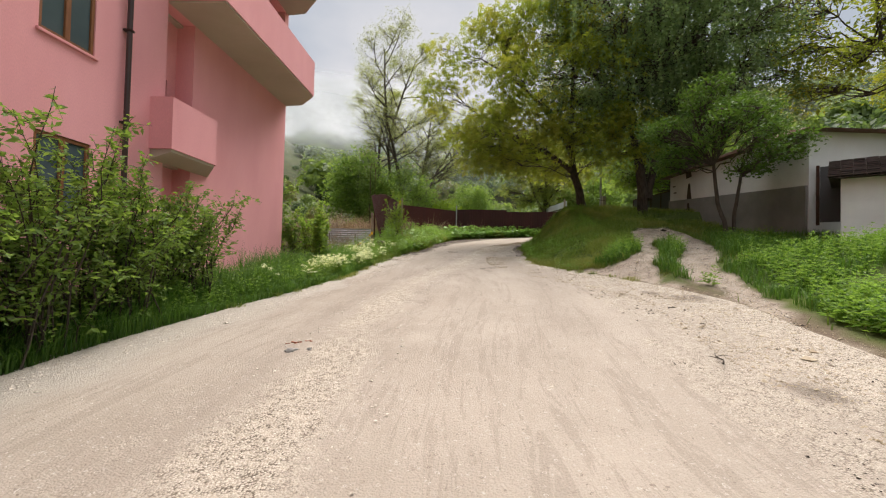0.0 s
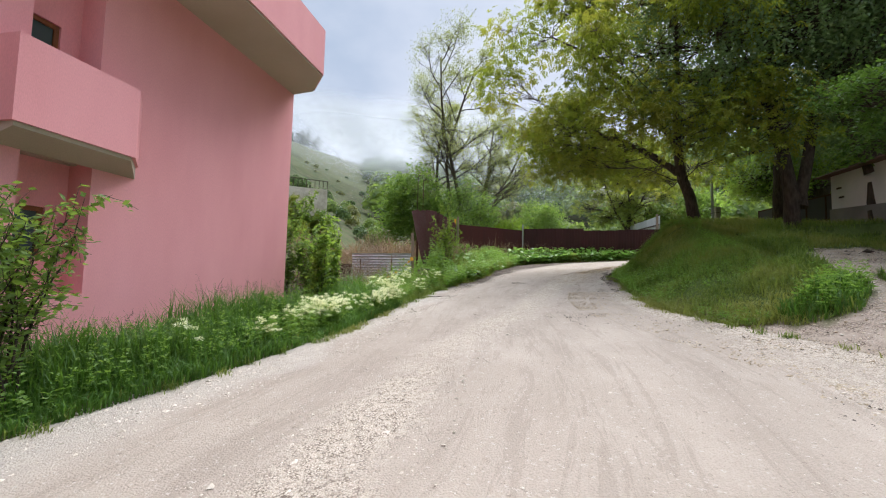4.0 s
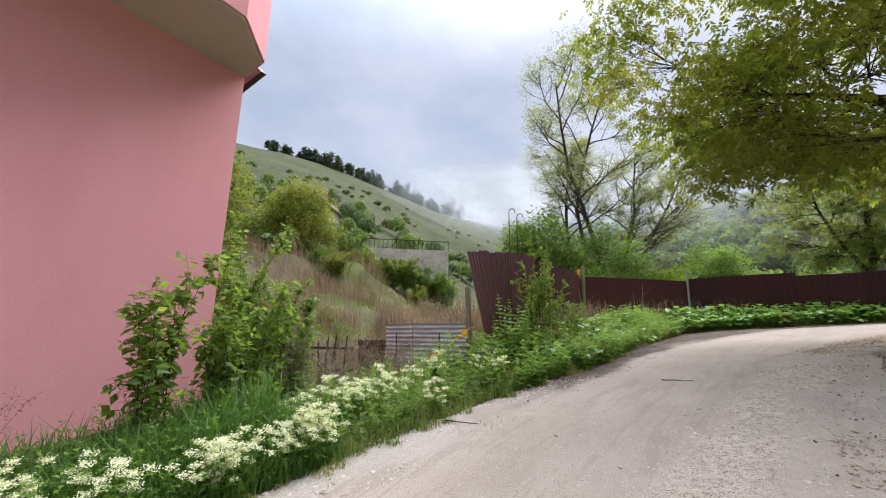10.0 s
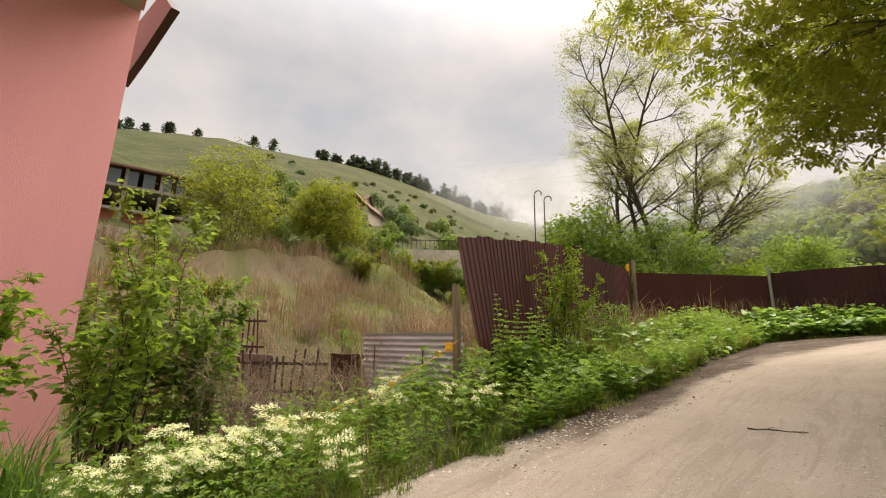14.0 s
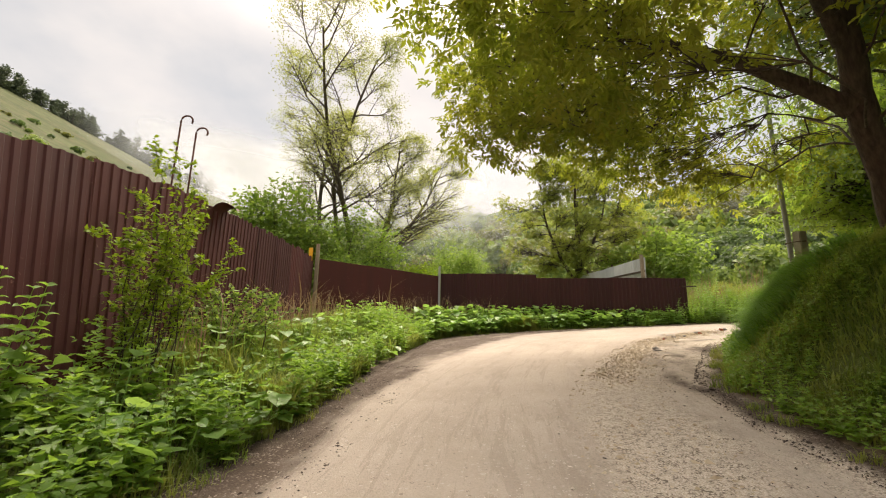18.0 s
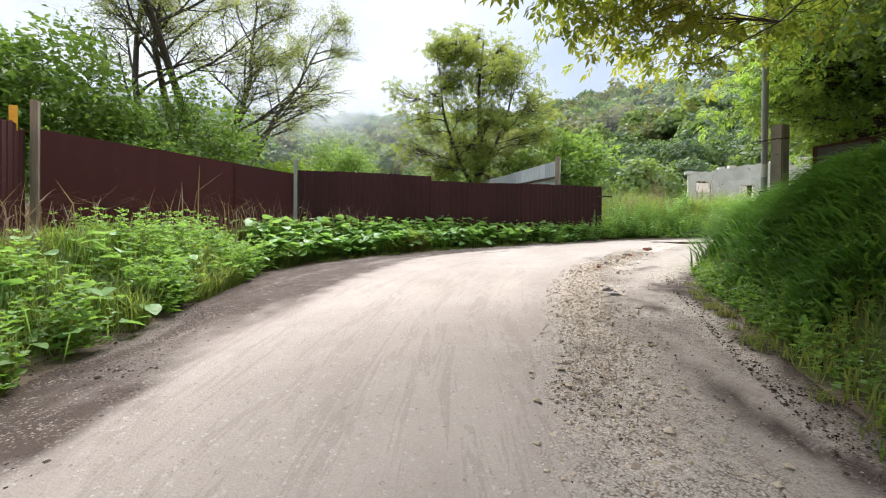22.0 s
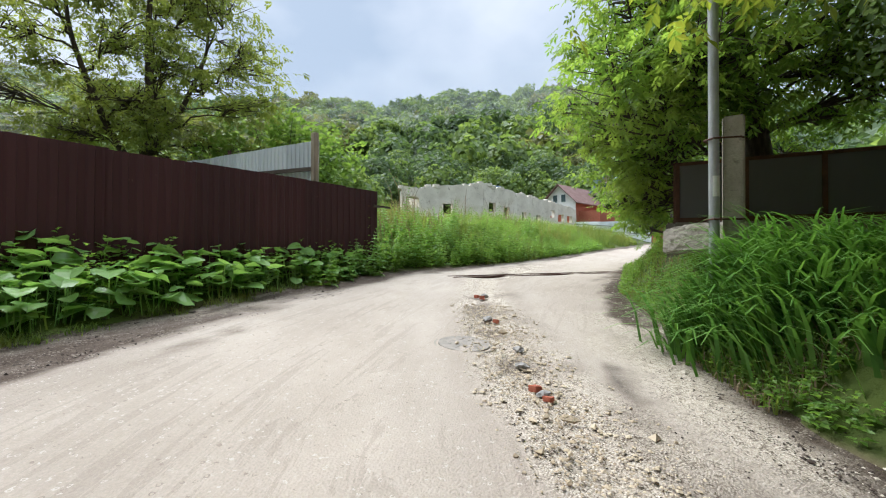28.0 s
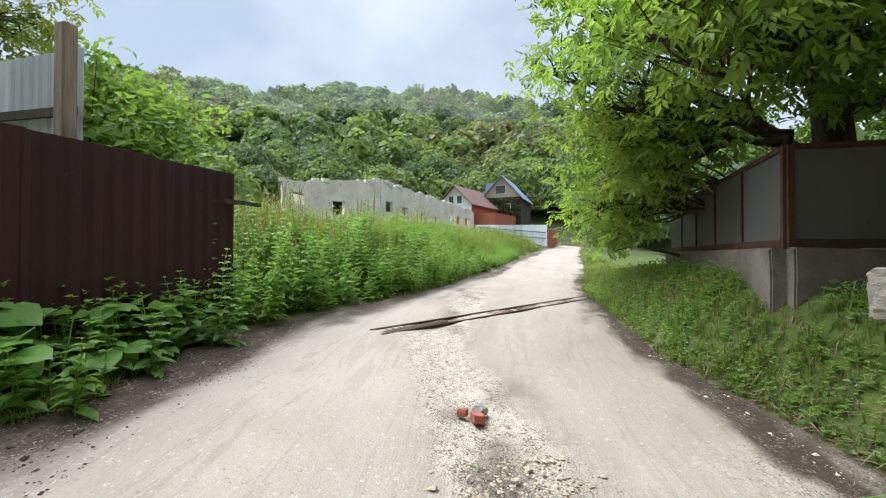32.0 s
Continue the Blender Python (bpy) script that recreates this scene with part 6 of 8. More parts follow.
def bush(name, x, y, w, h, mat, label, seed, n=14, per=26, size=0.11, spread=0.16, category="bush", group="", shape=0.55, bark="bark", lift=0.0):
    r2 = random.Random(seed)
    z = ground_z(x, y)
    stems = []
    lob = []
    for k in range(n):
        a, q = r2.uniform(0, 6.283), math.sqrt(r2.random())
        hh = h * (0.25 + 0.75 * r2.random()) * (1.05 - 0.5 * q * q) + lift
        c = (w * q * math.cos(a), w * q * math.sin(a), hh)
        lob.append((c, (w * 0.36, w * 0.36, h * 0.2), 16))
    for k in range(5):
        a = r2.uniform(0, 6.283)
        stems.append([(0.12 * math.cos(a), 0.12 * math.sin(a), -0.15, 0.03), (0.3 * w * math.cos(a), 0.3 * w * math.sin(a), h * 0.5, 0.02), (0.55 * w * math.cos(a), 0.55 * w * math.sin(a), h * 0.95, 0.008)])
    return tree(name, x, y, z, stems, lob, mat, M[bark], label, seed, per=per, size=size, spread=spread, twig=0.004, flat=0.5, droop=0.1, shape=shape, category=category, group=group, limb_r=0.016, sides=5)


for x, y, h, sp, n, sd in ((-5.15, 5.0, 2.6, 1.25, 64, 21), (-5.0, 3.5, 2.95, 1.3, 70, 22), (-4.95, 6.3, 2.2, 1.15, 54, 23), (-5.05, 7.5, 2.0, 1.0, 36, 27), (-5.2, 1.6, 2.8, 1.2, 46, 36), (-4.8, 8.0, 2.0, 1.0, 36, 47)):
    thicket("elder_bush", x, y, "green elder bush with arching shoots before the pink house", sd, "bush_leaf", n, h, sp, 0.085, 8, 0.5, group="elder bushes", twig=0.42)
thicket("maple_sapling", -4.0, 13.95, "young ash-leaved maple sapling before the pink wall", 24, "walnut_fresh", 9, 2.2, 0.45, 0.11, 8, 0.3, "sapling", "maple saplings", 0.5, 0.3, 0.3, 0.008)
thicket("maple_sapling", -3.95, 14.6, "young ash-leaved maple sapling in the verge", 37, "walnut_fresh", 8, 1.95, 0.4, 0.10, 8, 0.3, "sapling", "maple saplings", 0.5, 0.28, 0.3, 0.007)
thicket("maple_sapling", -4.75, 15.7, "leafy maple sapling at the corner of the pink house", 25, "walnut_fresh", 9, 1.9, 0.6, 0.11, 7, 0.3, "sapling", "maple saplings", 0.5, 0.4, 0.25, 0.009)
thicket("maple_sapling", -6.75, 16.7, "tall leafy maple sapling growing beside the ruins", 26, "bush_leaf", 20, 3.5, 0.95, 0.12, 13, 0.3, "sapling", "maple saplings", 0.5, 0.5, 0.25, 0.013, 0.1)
thicket("maple_sapling", -5.7, 17.1, "bushy maple sapling at the house corner", 38, "bush_leaf", 14, 2.5, 0.7, 0.11, 12, 0.3, "sapling", "maple saplings", 0.5, 0.4, 0.25, 0.009)
for x, y, h, sd in ((-5.45, 12.1, 0.95, 171), (-5.3, 13.0, 0.8, 172), (-4.9, 14.3, 0.8, 173), (-5.5, 10.6, 0.6, 174)):
    thicket("dry_stalks", x, y, "dead dark weed stalks with seed heads before the pink wall", sd, "wood_dark", 6, h, 0.45, 0.022, 1, 0.2, "weeds", "dead weed stalks", 0.9, 0.22, 0.0, 0.0035, 0.25, "wood_dark")
thicket("rose_bush", -2.3, 22.2, "arching wild rose bush against the maroon fence", 28, "lime_leaf", 20, 2.3, 0.6, 0.055, 14, 0.5, "bush", "", 0.55, 0.35, 0.1, 0.008)
thicket("rose_bush", -2.2, 23.8, "low arching bramble against the maroon fence", 39, "bush_leaf", 22, 1.0, 1.0, 0.06, 10, 0.9, "bush", "", 0.55, 0.3, 0.1, 0.008)
for k, (x, y, h) in enumerate(((-7.4, 18.0, 1.5), (-8.4, 18.6, 1.7), (-9.6, 19.4, 1.6), (-7.0, 21.0, 1.8), (-8.6, 21.8, 1.9), (-10.2, 22.4, 1.8), (-5.0, 21.2, 1.6), (-6.2, 22.8, 1.8), (-12.0, 21.4, 1.7), (-4.4, 18.8, 1.0), (-5.4, 18.6, 1.2), (-12.8, 24.6, 1.6), (-9.4, 25.2, 1.6), (-6.4, 25.6, 1.7), (-4.7, 17.3, 1.3), (-5.6, 17.7, 1.5), (-4.3, 18.3, 1.2), (-6.5, 18.7, 1.5))):
    thicket("dry_brush", x, y, "tangle of dry brown brush among the ruins", 110 + k, "straw", 34, h, 0.9, 0.05, 2, 0.4, "brush", "dry brush", 0.25, 0.6, 0.1, 0.008, 0.1, "wood_grey")
bush("shrub", -4.6, 45.5, 3.4, 7.0, M["bush_leaf"], "fresh green shrub behind the fence", 29, n=34, per=34, size=0.24, spread=0.5)
bush("shrub", -8.2, 45.5, 3.2, 8.6, M["bush_leaf"], "fresh green shrub at the foot of the locust trees", 30, n=26, per=30, size=0.3, spread=0.5)
bush("shrub", 0.6, 46.5, 1.9, 2.9, M["lime_leaf"], "vivid lime-green shrub behind the fence", 31, n=26, per=34, size=0.2, spread=0.35)
bush("shrub", 5.2, 61, 3.2, 6.6, M["bush_leaf"], "rounded fresh green tree beyond the fence", 34, n=36, per=34, size=0.26, spread=0.5)
bush("shrub", 16.5, 44, 2.6, 4.5, M["bush_leaf"], "green shrub behind the grey fence", 32, n=20, per=26, size=0.26, spread=0.45)
bush("shrub", -24.6, 27.0, 2.9, 5.6, M["yellow_leaf"], "yellow-green young tree on top of the earth bank", 33, n=40, per=16, size=0.19, spread=0.4, group="yellow shrubs", lift=0.6)
bush("shrub", -23.6, 33.4, 2.4, 4.4, M["yellow_leaf"], "spreading yellow-green shrub above the ruins", 35, n=52, per=22, size=0.19, spread=0.45, group="yellow shrubs")
for k in range(9):
    x, y = -32.0 + 0.82 * (0.6 + 1.5 * k) + 0.9, 46.4 + 0.57 * (0.6 + 1.5 * k) - 1.3
    thicket("shrub", x, y, "low scrub at the foot of the pale retaining wall", 150 + k, "yellow_leaf" if k % 2 else "bush_leaf", 30, (3.6, 2.8, 4.2)[k % 3], 1.6, 0.19, 9, twig=0.7, group="wall scrub")
thicket("shrub", -20.6, 36.4, "green shrub at the end of the earth bank", 43, "bush_leaf", 30, 2.6, 1.5, 0.13, 8, twig=0.5)
thicket("shrub", -25.5, 45.2, "low green shrub before the pale retaining wall", 48, "forest_a", 30, 2.2, 1.6, 0.13, 8, twig=0.5)
thicket("shrub", -21.8, 47.4, "yellow-green shrub before the pale retaining wall", 49, "yellow_leaf", 30, 2.4, 1.6, 0.13, 8, twig=0.5)
thicket("shrub", -19.0, 33.0, "yellow-green shrub on the slope above the ruins", 53, "yellow_leaf", 30, 1.8, 1.3, 0.13, 8, twig=0.5)
thicket("shrub", -24.6, 30.2, "green shrub on the lip of the earth bank", 54, "bush_leaf", 30, 2.0, 1.4, 0.13, 8, twig=0.5)
for k, (x, y, w, h) in enumerate(((-22.6, 23.0, 1.1, 1.3), (-22.9, 25.6, 1.2, 1.6), (-20.4, 32.4, 1.2, 1.2), (-17.2, 22.6, 0.9, 0.9))):
    thicket("shrub", x, y, "low uneven scrub growing on the earth bank above the ruins", 130 + k, "yellow_leaf" if k % 2 else "bush_leaf", 16, h, w, 0.11, 6, group="bank scrub", twig=0.35)
thicket("shrub", -22.0, 30.8, "low green shrub on the earth bank", 44, "bush_leaf", 18, 1.5, 1.3, 0.12, 6, twig=0.4)
thicket("shrub", -14.0, 27.0, "low yellow-green shrub among dry weeds", 45, "yellow_leaf", 12, 1.1, 1.0, 0.1, 5, twig=0.35, group="yellow shrubs")
thicket("shrub", -11.0, 24.8, "low green bramble among dry weeds", 46, "bush_leaf", 10, 0.9, 1.0, 0.09, 5, arch=1.0, twig=0.3)


# ---- grass, herbs and flowers ----
def blades(rng, px, py, h, w, lean=0.5, lift=0.0):
    """Bent grass blades: two quads each, tapering to the tip."""
    n = len(px)
    z = height(px, py) + lift
    a = rng.uniform(0, 2 * np.pi, n)
    d = np.stack([np.cos(a), np.sin(a), np.zeros(n)], 1)
    s = np.stack([-np.sin(a), np.cos(a), np.zeros(n)], 1)
    H = h * rng.uniform(0.5, 1.35, n)
    ln = lean * rng.uniform(0.2, 1.4, n)
    p = np.stack([px, py, z - 0.03], 1)
    b1 = p + d * (H * ln * 0.25)[:, None] + np.array([0, 0, 1.0]) * (H * 0.6)[:, None]
    b2 = p + d * (H * ln)[:, None] + np.array([0, 0, 1.0]) * (H * np.clip(1.0 - 0.35 * ln, 0.35, 1))[:, None]
    W = (w * rng.uniform(0.6, 1.4, n))[:, None]
    v = np.stack([p - s * W, p + s * W, b1 + s * W * 0.8, b1 - s * W * 0.8, b2 + s * W * 0.12, b2 - s * W * 0.12], 1).reshape(-1, 3)
    k = 6 * np.arange(n)[:, None]
    f = np.stack([k + [0, 1, 2, 3], k + [3, 2, 4, 5]], 1).reshape(-1, 4)
    return v, f


def arching(rng, px, py, length, w):
    """Long grass that rises and bows over: five cross-sections a blade."""
    n = len(px)
    z = height(px, py)
    a = rng.normal(2.2, 0.9, n)
    d = np.stack([np.cos(a), np.sin(a), np.zeros(n)], 1)
    s = np.stack([-np.sin(a), np.cos(a), np.zeros(n)], 1)
    L = (length * rng.uniform(0.5, 1.2, n))[:, None]
    out, p = rng.uniform(0.35, 0.95, (n, 1)), np.stack([px, py, z - 0.03], 1)
    rows = []
    for t in (0, 0.3, 0.55, 0.8, 1.0):
        c = p + d * L * out * t ** 1.5 + np.array([0, 0, 1.0]) * L * (1.25 * t - (0.45 + 0.5 * out) * t * t)
        wd = w * (1.15 - t) * rng.uniform(0.8, 1.2, (n, 1))
        rows += [c - s * wd, c + s * wd]
    v = np.stack(rows, 1).reshape(-1, 3)
    k = 10 * np.arange(n)[:, None]
    f = np.stack([k + [2 * i, 2 * i + 1, 2 * i + 3, 2 * i + 2] for i in range(4)], 1).reshape(-1, 4)
    return v, f


def strip_points(rng, line, n, d0, d1, side):
    """Random places beside a road edge, between two distances from it."""
    seg = np.diff(line, axis=0)
    L = np.hypot(*seg.T)
    i = rng.choice(len(seg), n, p=L / L.sum())
    t = rng.random(n)
    q = line[i] + seg[i] * t[:, None]
    u = seg[i] / L[i][:, None]
    nrm = np.stack([-u[:, 1], u[:, 0]], 1) * side
    d = d0 + (d1 - d0) * rng.random(n) ** 1.35
    r = q + nrm * d[:, None]
    return r[:, 0], r[:, 1], d


def stuff(name, v, f, mat, label, category):
    return tagged(new(name, mesh_np(name, v, f, mat)), label, category, kind="stuff")


def keep_off(px, py, extra=None):
    ok = ~inside(px, py, ROAD_RING)
    local = (px + 6.484) * math.cos(radians(3.3)) - py * math.sin(radians(3.3))
    ok &= ~((local < 0.02) & (py < 16.6) & (px > -17))
    return ok


def grasses():
    rng = np.random.default_rng(3)
    sets = []
    # left verge by the house, tall and deep green
    x, y, d = strip_points(rng, LEFT[1:8], 34000, 0.0, 2.2, 1)
    k = keep_off(x, y)
    sets.append((blades(rng, x[k], y[k], (0.22 + 0.34 * smooth01(d[k] / 0.8)) * (1 + 0.9 * fbm(x[k], y[k], 0.9, 3)), 0.0065, 0.6), "grass_deep", "tall deep-green grass before the pink house"))
    x, y, d = strip_points(rng, LEFT[7:11], 9000, 0.0, 2.0, 1)
    k = keep_off(x, y)
    sets.append((blades(rng, x[k], y[k], 0.22, 0.006, 0.7), "grass", "meadow grass along the verge by the ruins"))
    x, y, d = strip_points(rng, LEFT[10:16], 34000, 0.0, 2.6, 1)
    k = keep_off(x, y) & (d > 0.12 + 0.7 * fbm(x, y, 0.9, 3, 7))
    sets.append((blades(rng, x[k], y[k], 0.42 * (1 + 0.7 * fbm(x[k], y[k], 0.8, 3)), 0.007, 0.55), "grass", "meadow grass below the maroon fence"))
    x, y, d = strip_points(rng, LEFT[18:24], 26000, 0.0, 7.0, 1)
    k = keep_off(x, y) & (d > 0.9 * smooth01(0.5 + 2 * fbm(x, y, 0.5, 3, 41)) + 0.1)
    sets.append((blades(rng, x[k], y[k], (0.45 + 0.3 * smooth01(d[k])) * (1 + 1.1 * fbm(x[k], y[k], 0.5, 4)), 0.009, 0.6), "grass", "tall pale-green grass beyond the end of the fence"))
    # right: short turf of the mound, meadow, and the bank
    x, y, d = strip_points(rng, RIGHT[5:11], 46000, -0.05, 3.6, -1)
    k = keep_off(x, y) & off_track(x, y)
    sets.append((blades(rng, x[k], y[k], 0.13 * (1 + 0.9 * fbm(x[k], y[k], 1.4, 4, 6)), 0.006, 1.1), "grass", "short turf on the mound beside the road"))
    x, y, d = strip_points(rng, RIGHT[1:7], 42000, 0.3, 9.0, -1)
    k = keep_off(x, y)
    k &= off_track(x, y) & (d > 0.6)
    sets.append((blades(rng, x[k], y[k], 0.33 * (1 + 0.6 * fbm(x[k], y[k], 0.6, 3)), 0.008, 0.75), "grass_deep", "rough meadow grass on the slope"))
    x, y, d = strip_points(rng, RIGHT[9:16], 40000, 0.15, 4.0, -1)
    k = keep_off(x, y) & (d > 0.15 + 0.75 * smooth01(0.45 + 1.5 * fbm(x, y, 0.9, 3, 14)))
    sets.append((blades(rng, x[k], y[k], 0.19 * (1 + 0.8 * fbm(x[k], y[k], 1.2, 3, 9)), 0.007, 1.2), "grass", "short uneven grass on the steep bank under the trees"))
    x, y, d = strip_points(rng, RIGHT[16:25], 30000, 0.0, 3.0, -1)
    k = keep_off(x, y) & ~((y < 29.05) & (x > 13.2)) & ((fbm(x, y, 0.9, 3, 61) < 0.02) | (x > 22))
    sets.append((blades(rng, x[k], y[k], 0.24, 0.008, 0.8), "grass", "short grass and herbs at the foot of the concrete fence"))
    # tufts that straggle out over the gravel
    for line, side in ((LEFT[4:12], 1), (RIGHT[5:17], -1), (LEFT[13:19], 1)):
        cx, cy, d = strip_points(rng, line, 70, -0.14, 0.12, side)
        x, y = np.repeat(cx, 40) + rng.normal(0, 0.06, 2800), np.repeat(cy, 40) + rng.normal(0, 0.06, 2800)
        sets.append((blades(rng, x, y, 0.13, 0.005, 0.9), "grass", "grass tufts straggling out over the gravel edge"))
    for (v, f), mt, lab in sets:
        stuff("grass", v, f, M[mt], lab, "grass")
    # open grass behind the mound, under the trees
    x, y = rng.uniform(4.8, 14.5, 42000), rng.uniform(12.5, 25.5, 42000)
    k = keep_off(x, y) & off_track(x, y) & ~((x > 12.3) & (y < 22.5))
    sets2 = blades(rng, x[k], y[k], 0.24 * (1 + 0.6 * fbm(x[k], y[k], 0.6, 3)), 0.008, 0.8)
    stuff("grass", *sets2, M["grass"], "rough grass under the birches and walnut tree", "grass")
    # pinkish dry plumes along the foot of the fence
    x, y, d = strip_points(rng, np.array([(-2.2, 22.5), (-2.1, 30.5), (1.2, 34.3), (4.0, 34.8)]), 620, -0.35, 0.35, 1)
    v, f = blades(rng, x, y, 1.05, 0.006, 0.9)
    stuff("dry_weeds", v, f, M["straw"], "thin dry plumes along the foot of the maroon fence", "weeds")
    # straw and dead stems at the foot of the concrete fence
    x, y, d = strip_points(rng, RIGHT[16:23], 9000, 0.0, 1.6, -1)
    k = keep_off(x, y) & (fbm(x, y, 1.1, 3, 12) > 0.0)
    v, f = blades(rng, x[k], y[k], 0.2, 0.006, 1.2)
    stuff("dry_weeds", v, f, M["straw"], "flattened dry straw below the concrete fence", "weeds")
    # thin grass over the wider ground on both sides
    x, y = rng.uniform(-15, 30, 50000), rng.uniform(-6, 46, 50000)
    k = keep_off(x, y) & off_track(x, y) & ~((x > 12.3) & (x < 21.2) & (y > 13.6) & (y < 22.6)) & (rng.random(50000) < 0.55 + 0.6 * fbm(x, y, 0.25, 3, 11))
    v, f = blades(rng, x[k], y[k], 0.24, 0.010, 0.8)
    stuff("grass", v, f, M["grass"], "thin meadow grass over the open ground", "grass")
    # arching long grass on the bank by the pole
    px, py = [], []
    for cx, cy in ((9.6, 27.5), (10.1, 27.85), (10.5, 28.0), (10.6, 28.35), (10.9, 28.0), (10.25, 28.3), (9.75, 27.9), (9.2, 27.1), (9.9, 27.0), (8.8, 26.6), (8.4, 26.2), (9.3, 26.4), (10.4, 27.2), (8.0, 25.8)):
        px.append(rng.normal(cx, 0.24, 190))
        py.append(rng.normal(cy, 0.24, 190))
    cx, cy, d = strip_points(rng, RIGHT[13:16], 24, 0.6, 2.2, -1)
    for a, b in zip(cx, cy):
        px.append(rng.normal(a, 0.2, 170))
        py.append(rng.normal(b, 0.2, 170))
    px, py = np.concatenate(px), np.concatenate(py)
    v, f = arching(rng, px, py, 0.56 + 0.64 * smooth01((py - 26.9) / 1.0), 0.020)
    stuff("long_grass", v, f, M["long_grass"], "arching tufts of long glossy grass on the bank by the pole", "grass")
    # tall dead stalks in the grass before the stone ruin
    x, y = rng.uniform(13.6, 26, 1500), rng.uniform(36.6, 43, 1500)
    k = fbm(x, y, 0.35, 3, 51) > -0.02
    v, f = blades(rng, x[k], y[k], 1.75 * (1 + 0.5 * fbm(x[k], y[k], 0.8, 3)), 0.016, 0.35)
    stuff("dry_weeds", v, f, M["straw"], "tall dead reddish stalks standing in the grass before the ruin", "weeds")
    # dry stalks round the ruins and at the fence end
    x = np.concatenate([rng.uniform(-25, -3.4, 30000), rng.uniform(13.2, 20, 900), rng.uniform(-2.4, 1.2, 400)])
    y = np.concatenate([rng.uniform(17.2, 38, 30000), rng.uniform(35.8, 40, 900), rng.uniform(28, 33, 400)])
    k = keep_off(x, y) & (fbm(x, y, 0.45, 3, 6) > -0.12) & (rng.random(len(x)) < 0.75)
    v, f = blades(rng, x[k], y[k], 1.05 * (1 + 0.9 * fbm(x[k], y[k], 0.9, 3)), 0.012, 0.45)
    stuff("dry_weeds", v, f, M["straw"], "standing dry brown weed stalks round the ruins", "weeds")
    x, y = rng.uniform(-28, -3.4, 16000), rng.uniform(17.2, 38, 16000)
    k = keep_off(x, y) & (fbm(x, y, 0.45, 3, 6) < 0.1)
    v, f = blades(rng, x[k], y[k], 0.5, 0.008, 0.7)
    stuff("grass", v, f, M["grass"], "green grass among the dry weeds of the hollow", "grass")


grasses()


def leafy_stems(rng, px, py, h, leaf, shape, rows, mat, label, name="nettles", droop=0.25):
    """Upright stems with crossed pairs of leaves that grow smaller to the top."""
    n = len(px)
    base = np.stack([px, py, height(px, py)], 1)
    lean, hh, turn = rng.normal(0, 0.14, (n, 2)), h * rng.uniform(0.5, 1.3, n), rng.uniform(0, 6.283, n)
    cs, ds, ls = [], [], []
    for r in range(rows):
        q = (r + 1) / rows
        c = base + np.column_stack([lean * (hh * q)[:, None], hh * q])
        for k in range(3):
            a = turn + r * 1.571 + k * 2.094 + rng.normal(0, 0.3, n)
            cs.append(c + rng.normal(0, 0.012, (n, 3)))
            ds.append(np.stack([np.cos(a), np.sin(a), 0.45 - droop + 0.5 * q + rng.normal(0, 0.15, n)], 1))
            ls.append(leaf * rng.uniform(0.7, 1.2, n) * (1.15 - 0.55 * q))
    v, f = broad_leaves(rng, np.concatenate(cs), np.concatenate(ds), np.concatenate(ls), shape * 1.1, 0.4, True)
    stuff(name, v, f, M[mat], label, "herbs")


def tall_herb(x, y, h, stems, leaf, mat, label, seed, name="nettle_clump", group="nettle clumps"):
    """A clump of upright stalks set with crossed pairs of broad leaves."""
    rng = np.random.default_rng(seed)
    rt = root(name, pose(x, y, ground_z(x, y)), label, "herbs", group)
    wood, cs, ds, ls = [], [], [], []
    for k in range(stems):
        a, out = rng.uniform(0, 6.283), rng.uniform(0.05, 0.32)
        hh = h * rng.uniform(0.55, 1.1)
        b = np.array([math.cos(a) * out, math.sin(a) * out, -0.06])
        t = np.linspace(0, 1, 6)[:, None]
        p = b + np.array([math.cos(a) * 0.22, math.sin(a) * 0.22, 1.0]) * hh * t + rng.normal(0, 0.008, (6, 3))
        wood.append(tube_arrays(p, 0.007 * (1.1 - 0.7 * t[:, 0]), 4))
        nodes = int(hh / 0.085) + 1
        for q in range(nodes):
            w = 0.12 + 0.88 * q / max(1, nodes - 1)
            c = b + (p[-1] - b) * w
            for side in (0, 3.1416):
                g = a + q * 1.571 + side + rng.normal(0, 0.2)
                cs.append(c)
                ds.append((math.cos(g), math.sin(g), 0.25 + 0.5 * w + rng.normal(0, 0.12)))
                ls.append(leaf * rng.uniform(0.8, 1.15) * (1.15 - 0.75 * w ** 2))
    for v, f in wood:
        part_np("stem", v, f, M["herb"], rt)
    v, f = broad_leaves(rng, np.array(cs), np.array(ds), np.array(ls), 0.52, 0.45)
    part_np("foliage", v, f, M[mat], rt)


def burdock_leaves(rng, x, y, size, h, label):
    """Broad leaves on their own stalks, low over the ground."""
    n = len(x)
    a = rng.uniform(0, 6.283, n)
    hh = h * rng.uniform(0.25, 1.2, n)
    top = np.stack([x + 0.12 * np.cos(a), y + 0.12 * np.sin(a), height(x, y) + hh], 1)
    d = np.stack([np.cos(a), np.sin(a), rng.uniform(-0.25, 0.45, n)], 1)
    v, f = broad_leaves(rng, top, d, size * rng.uniform(0.45, 1.35, n), 0.95, 0.2)
    foot = np.stack([x, y, height(x, y) - 0.03], 1)
    s = np.stack([-np.sin(a), np.cos(a), np.zeros(n)], 1) * 0.006
    sv = np.stack([foot - s, foot + s, top + s, top - s], 1).reshape(-1, 3)
    v, f = joined([(v, f), (sv, np.arange(4 * n).reshape(-1, 4))])
    stuff("burdock", v, f, M["burdock"], label, "herbs")


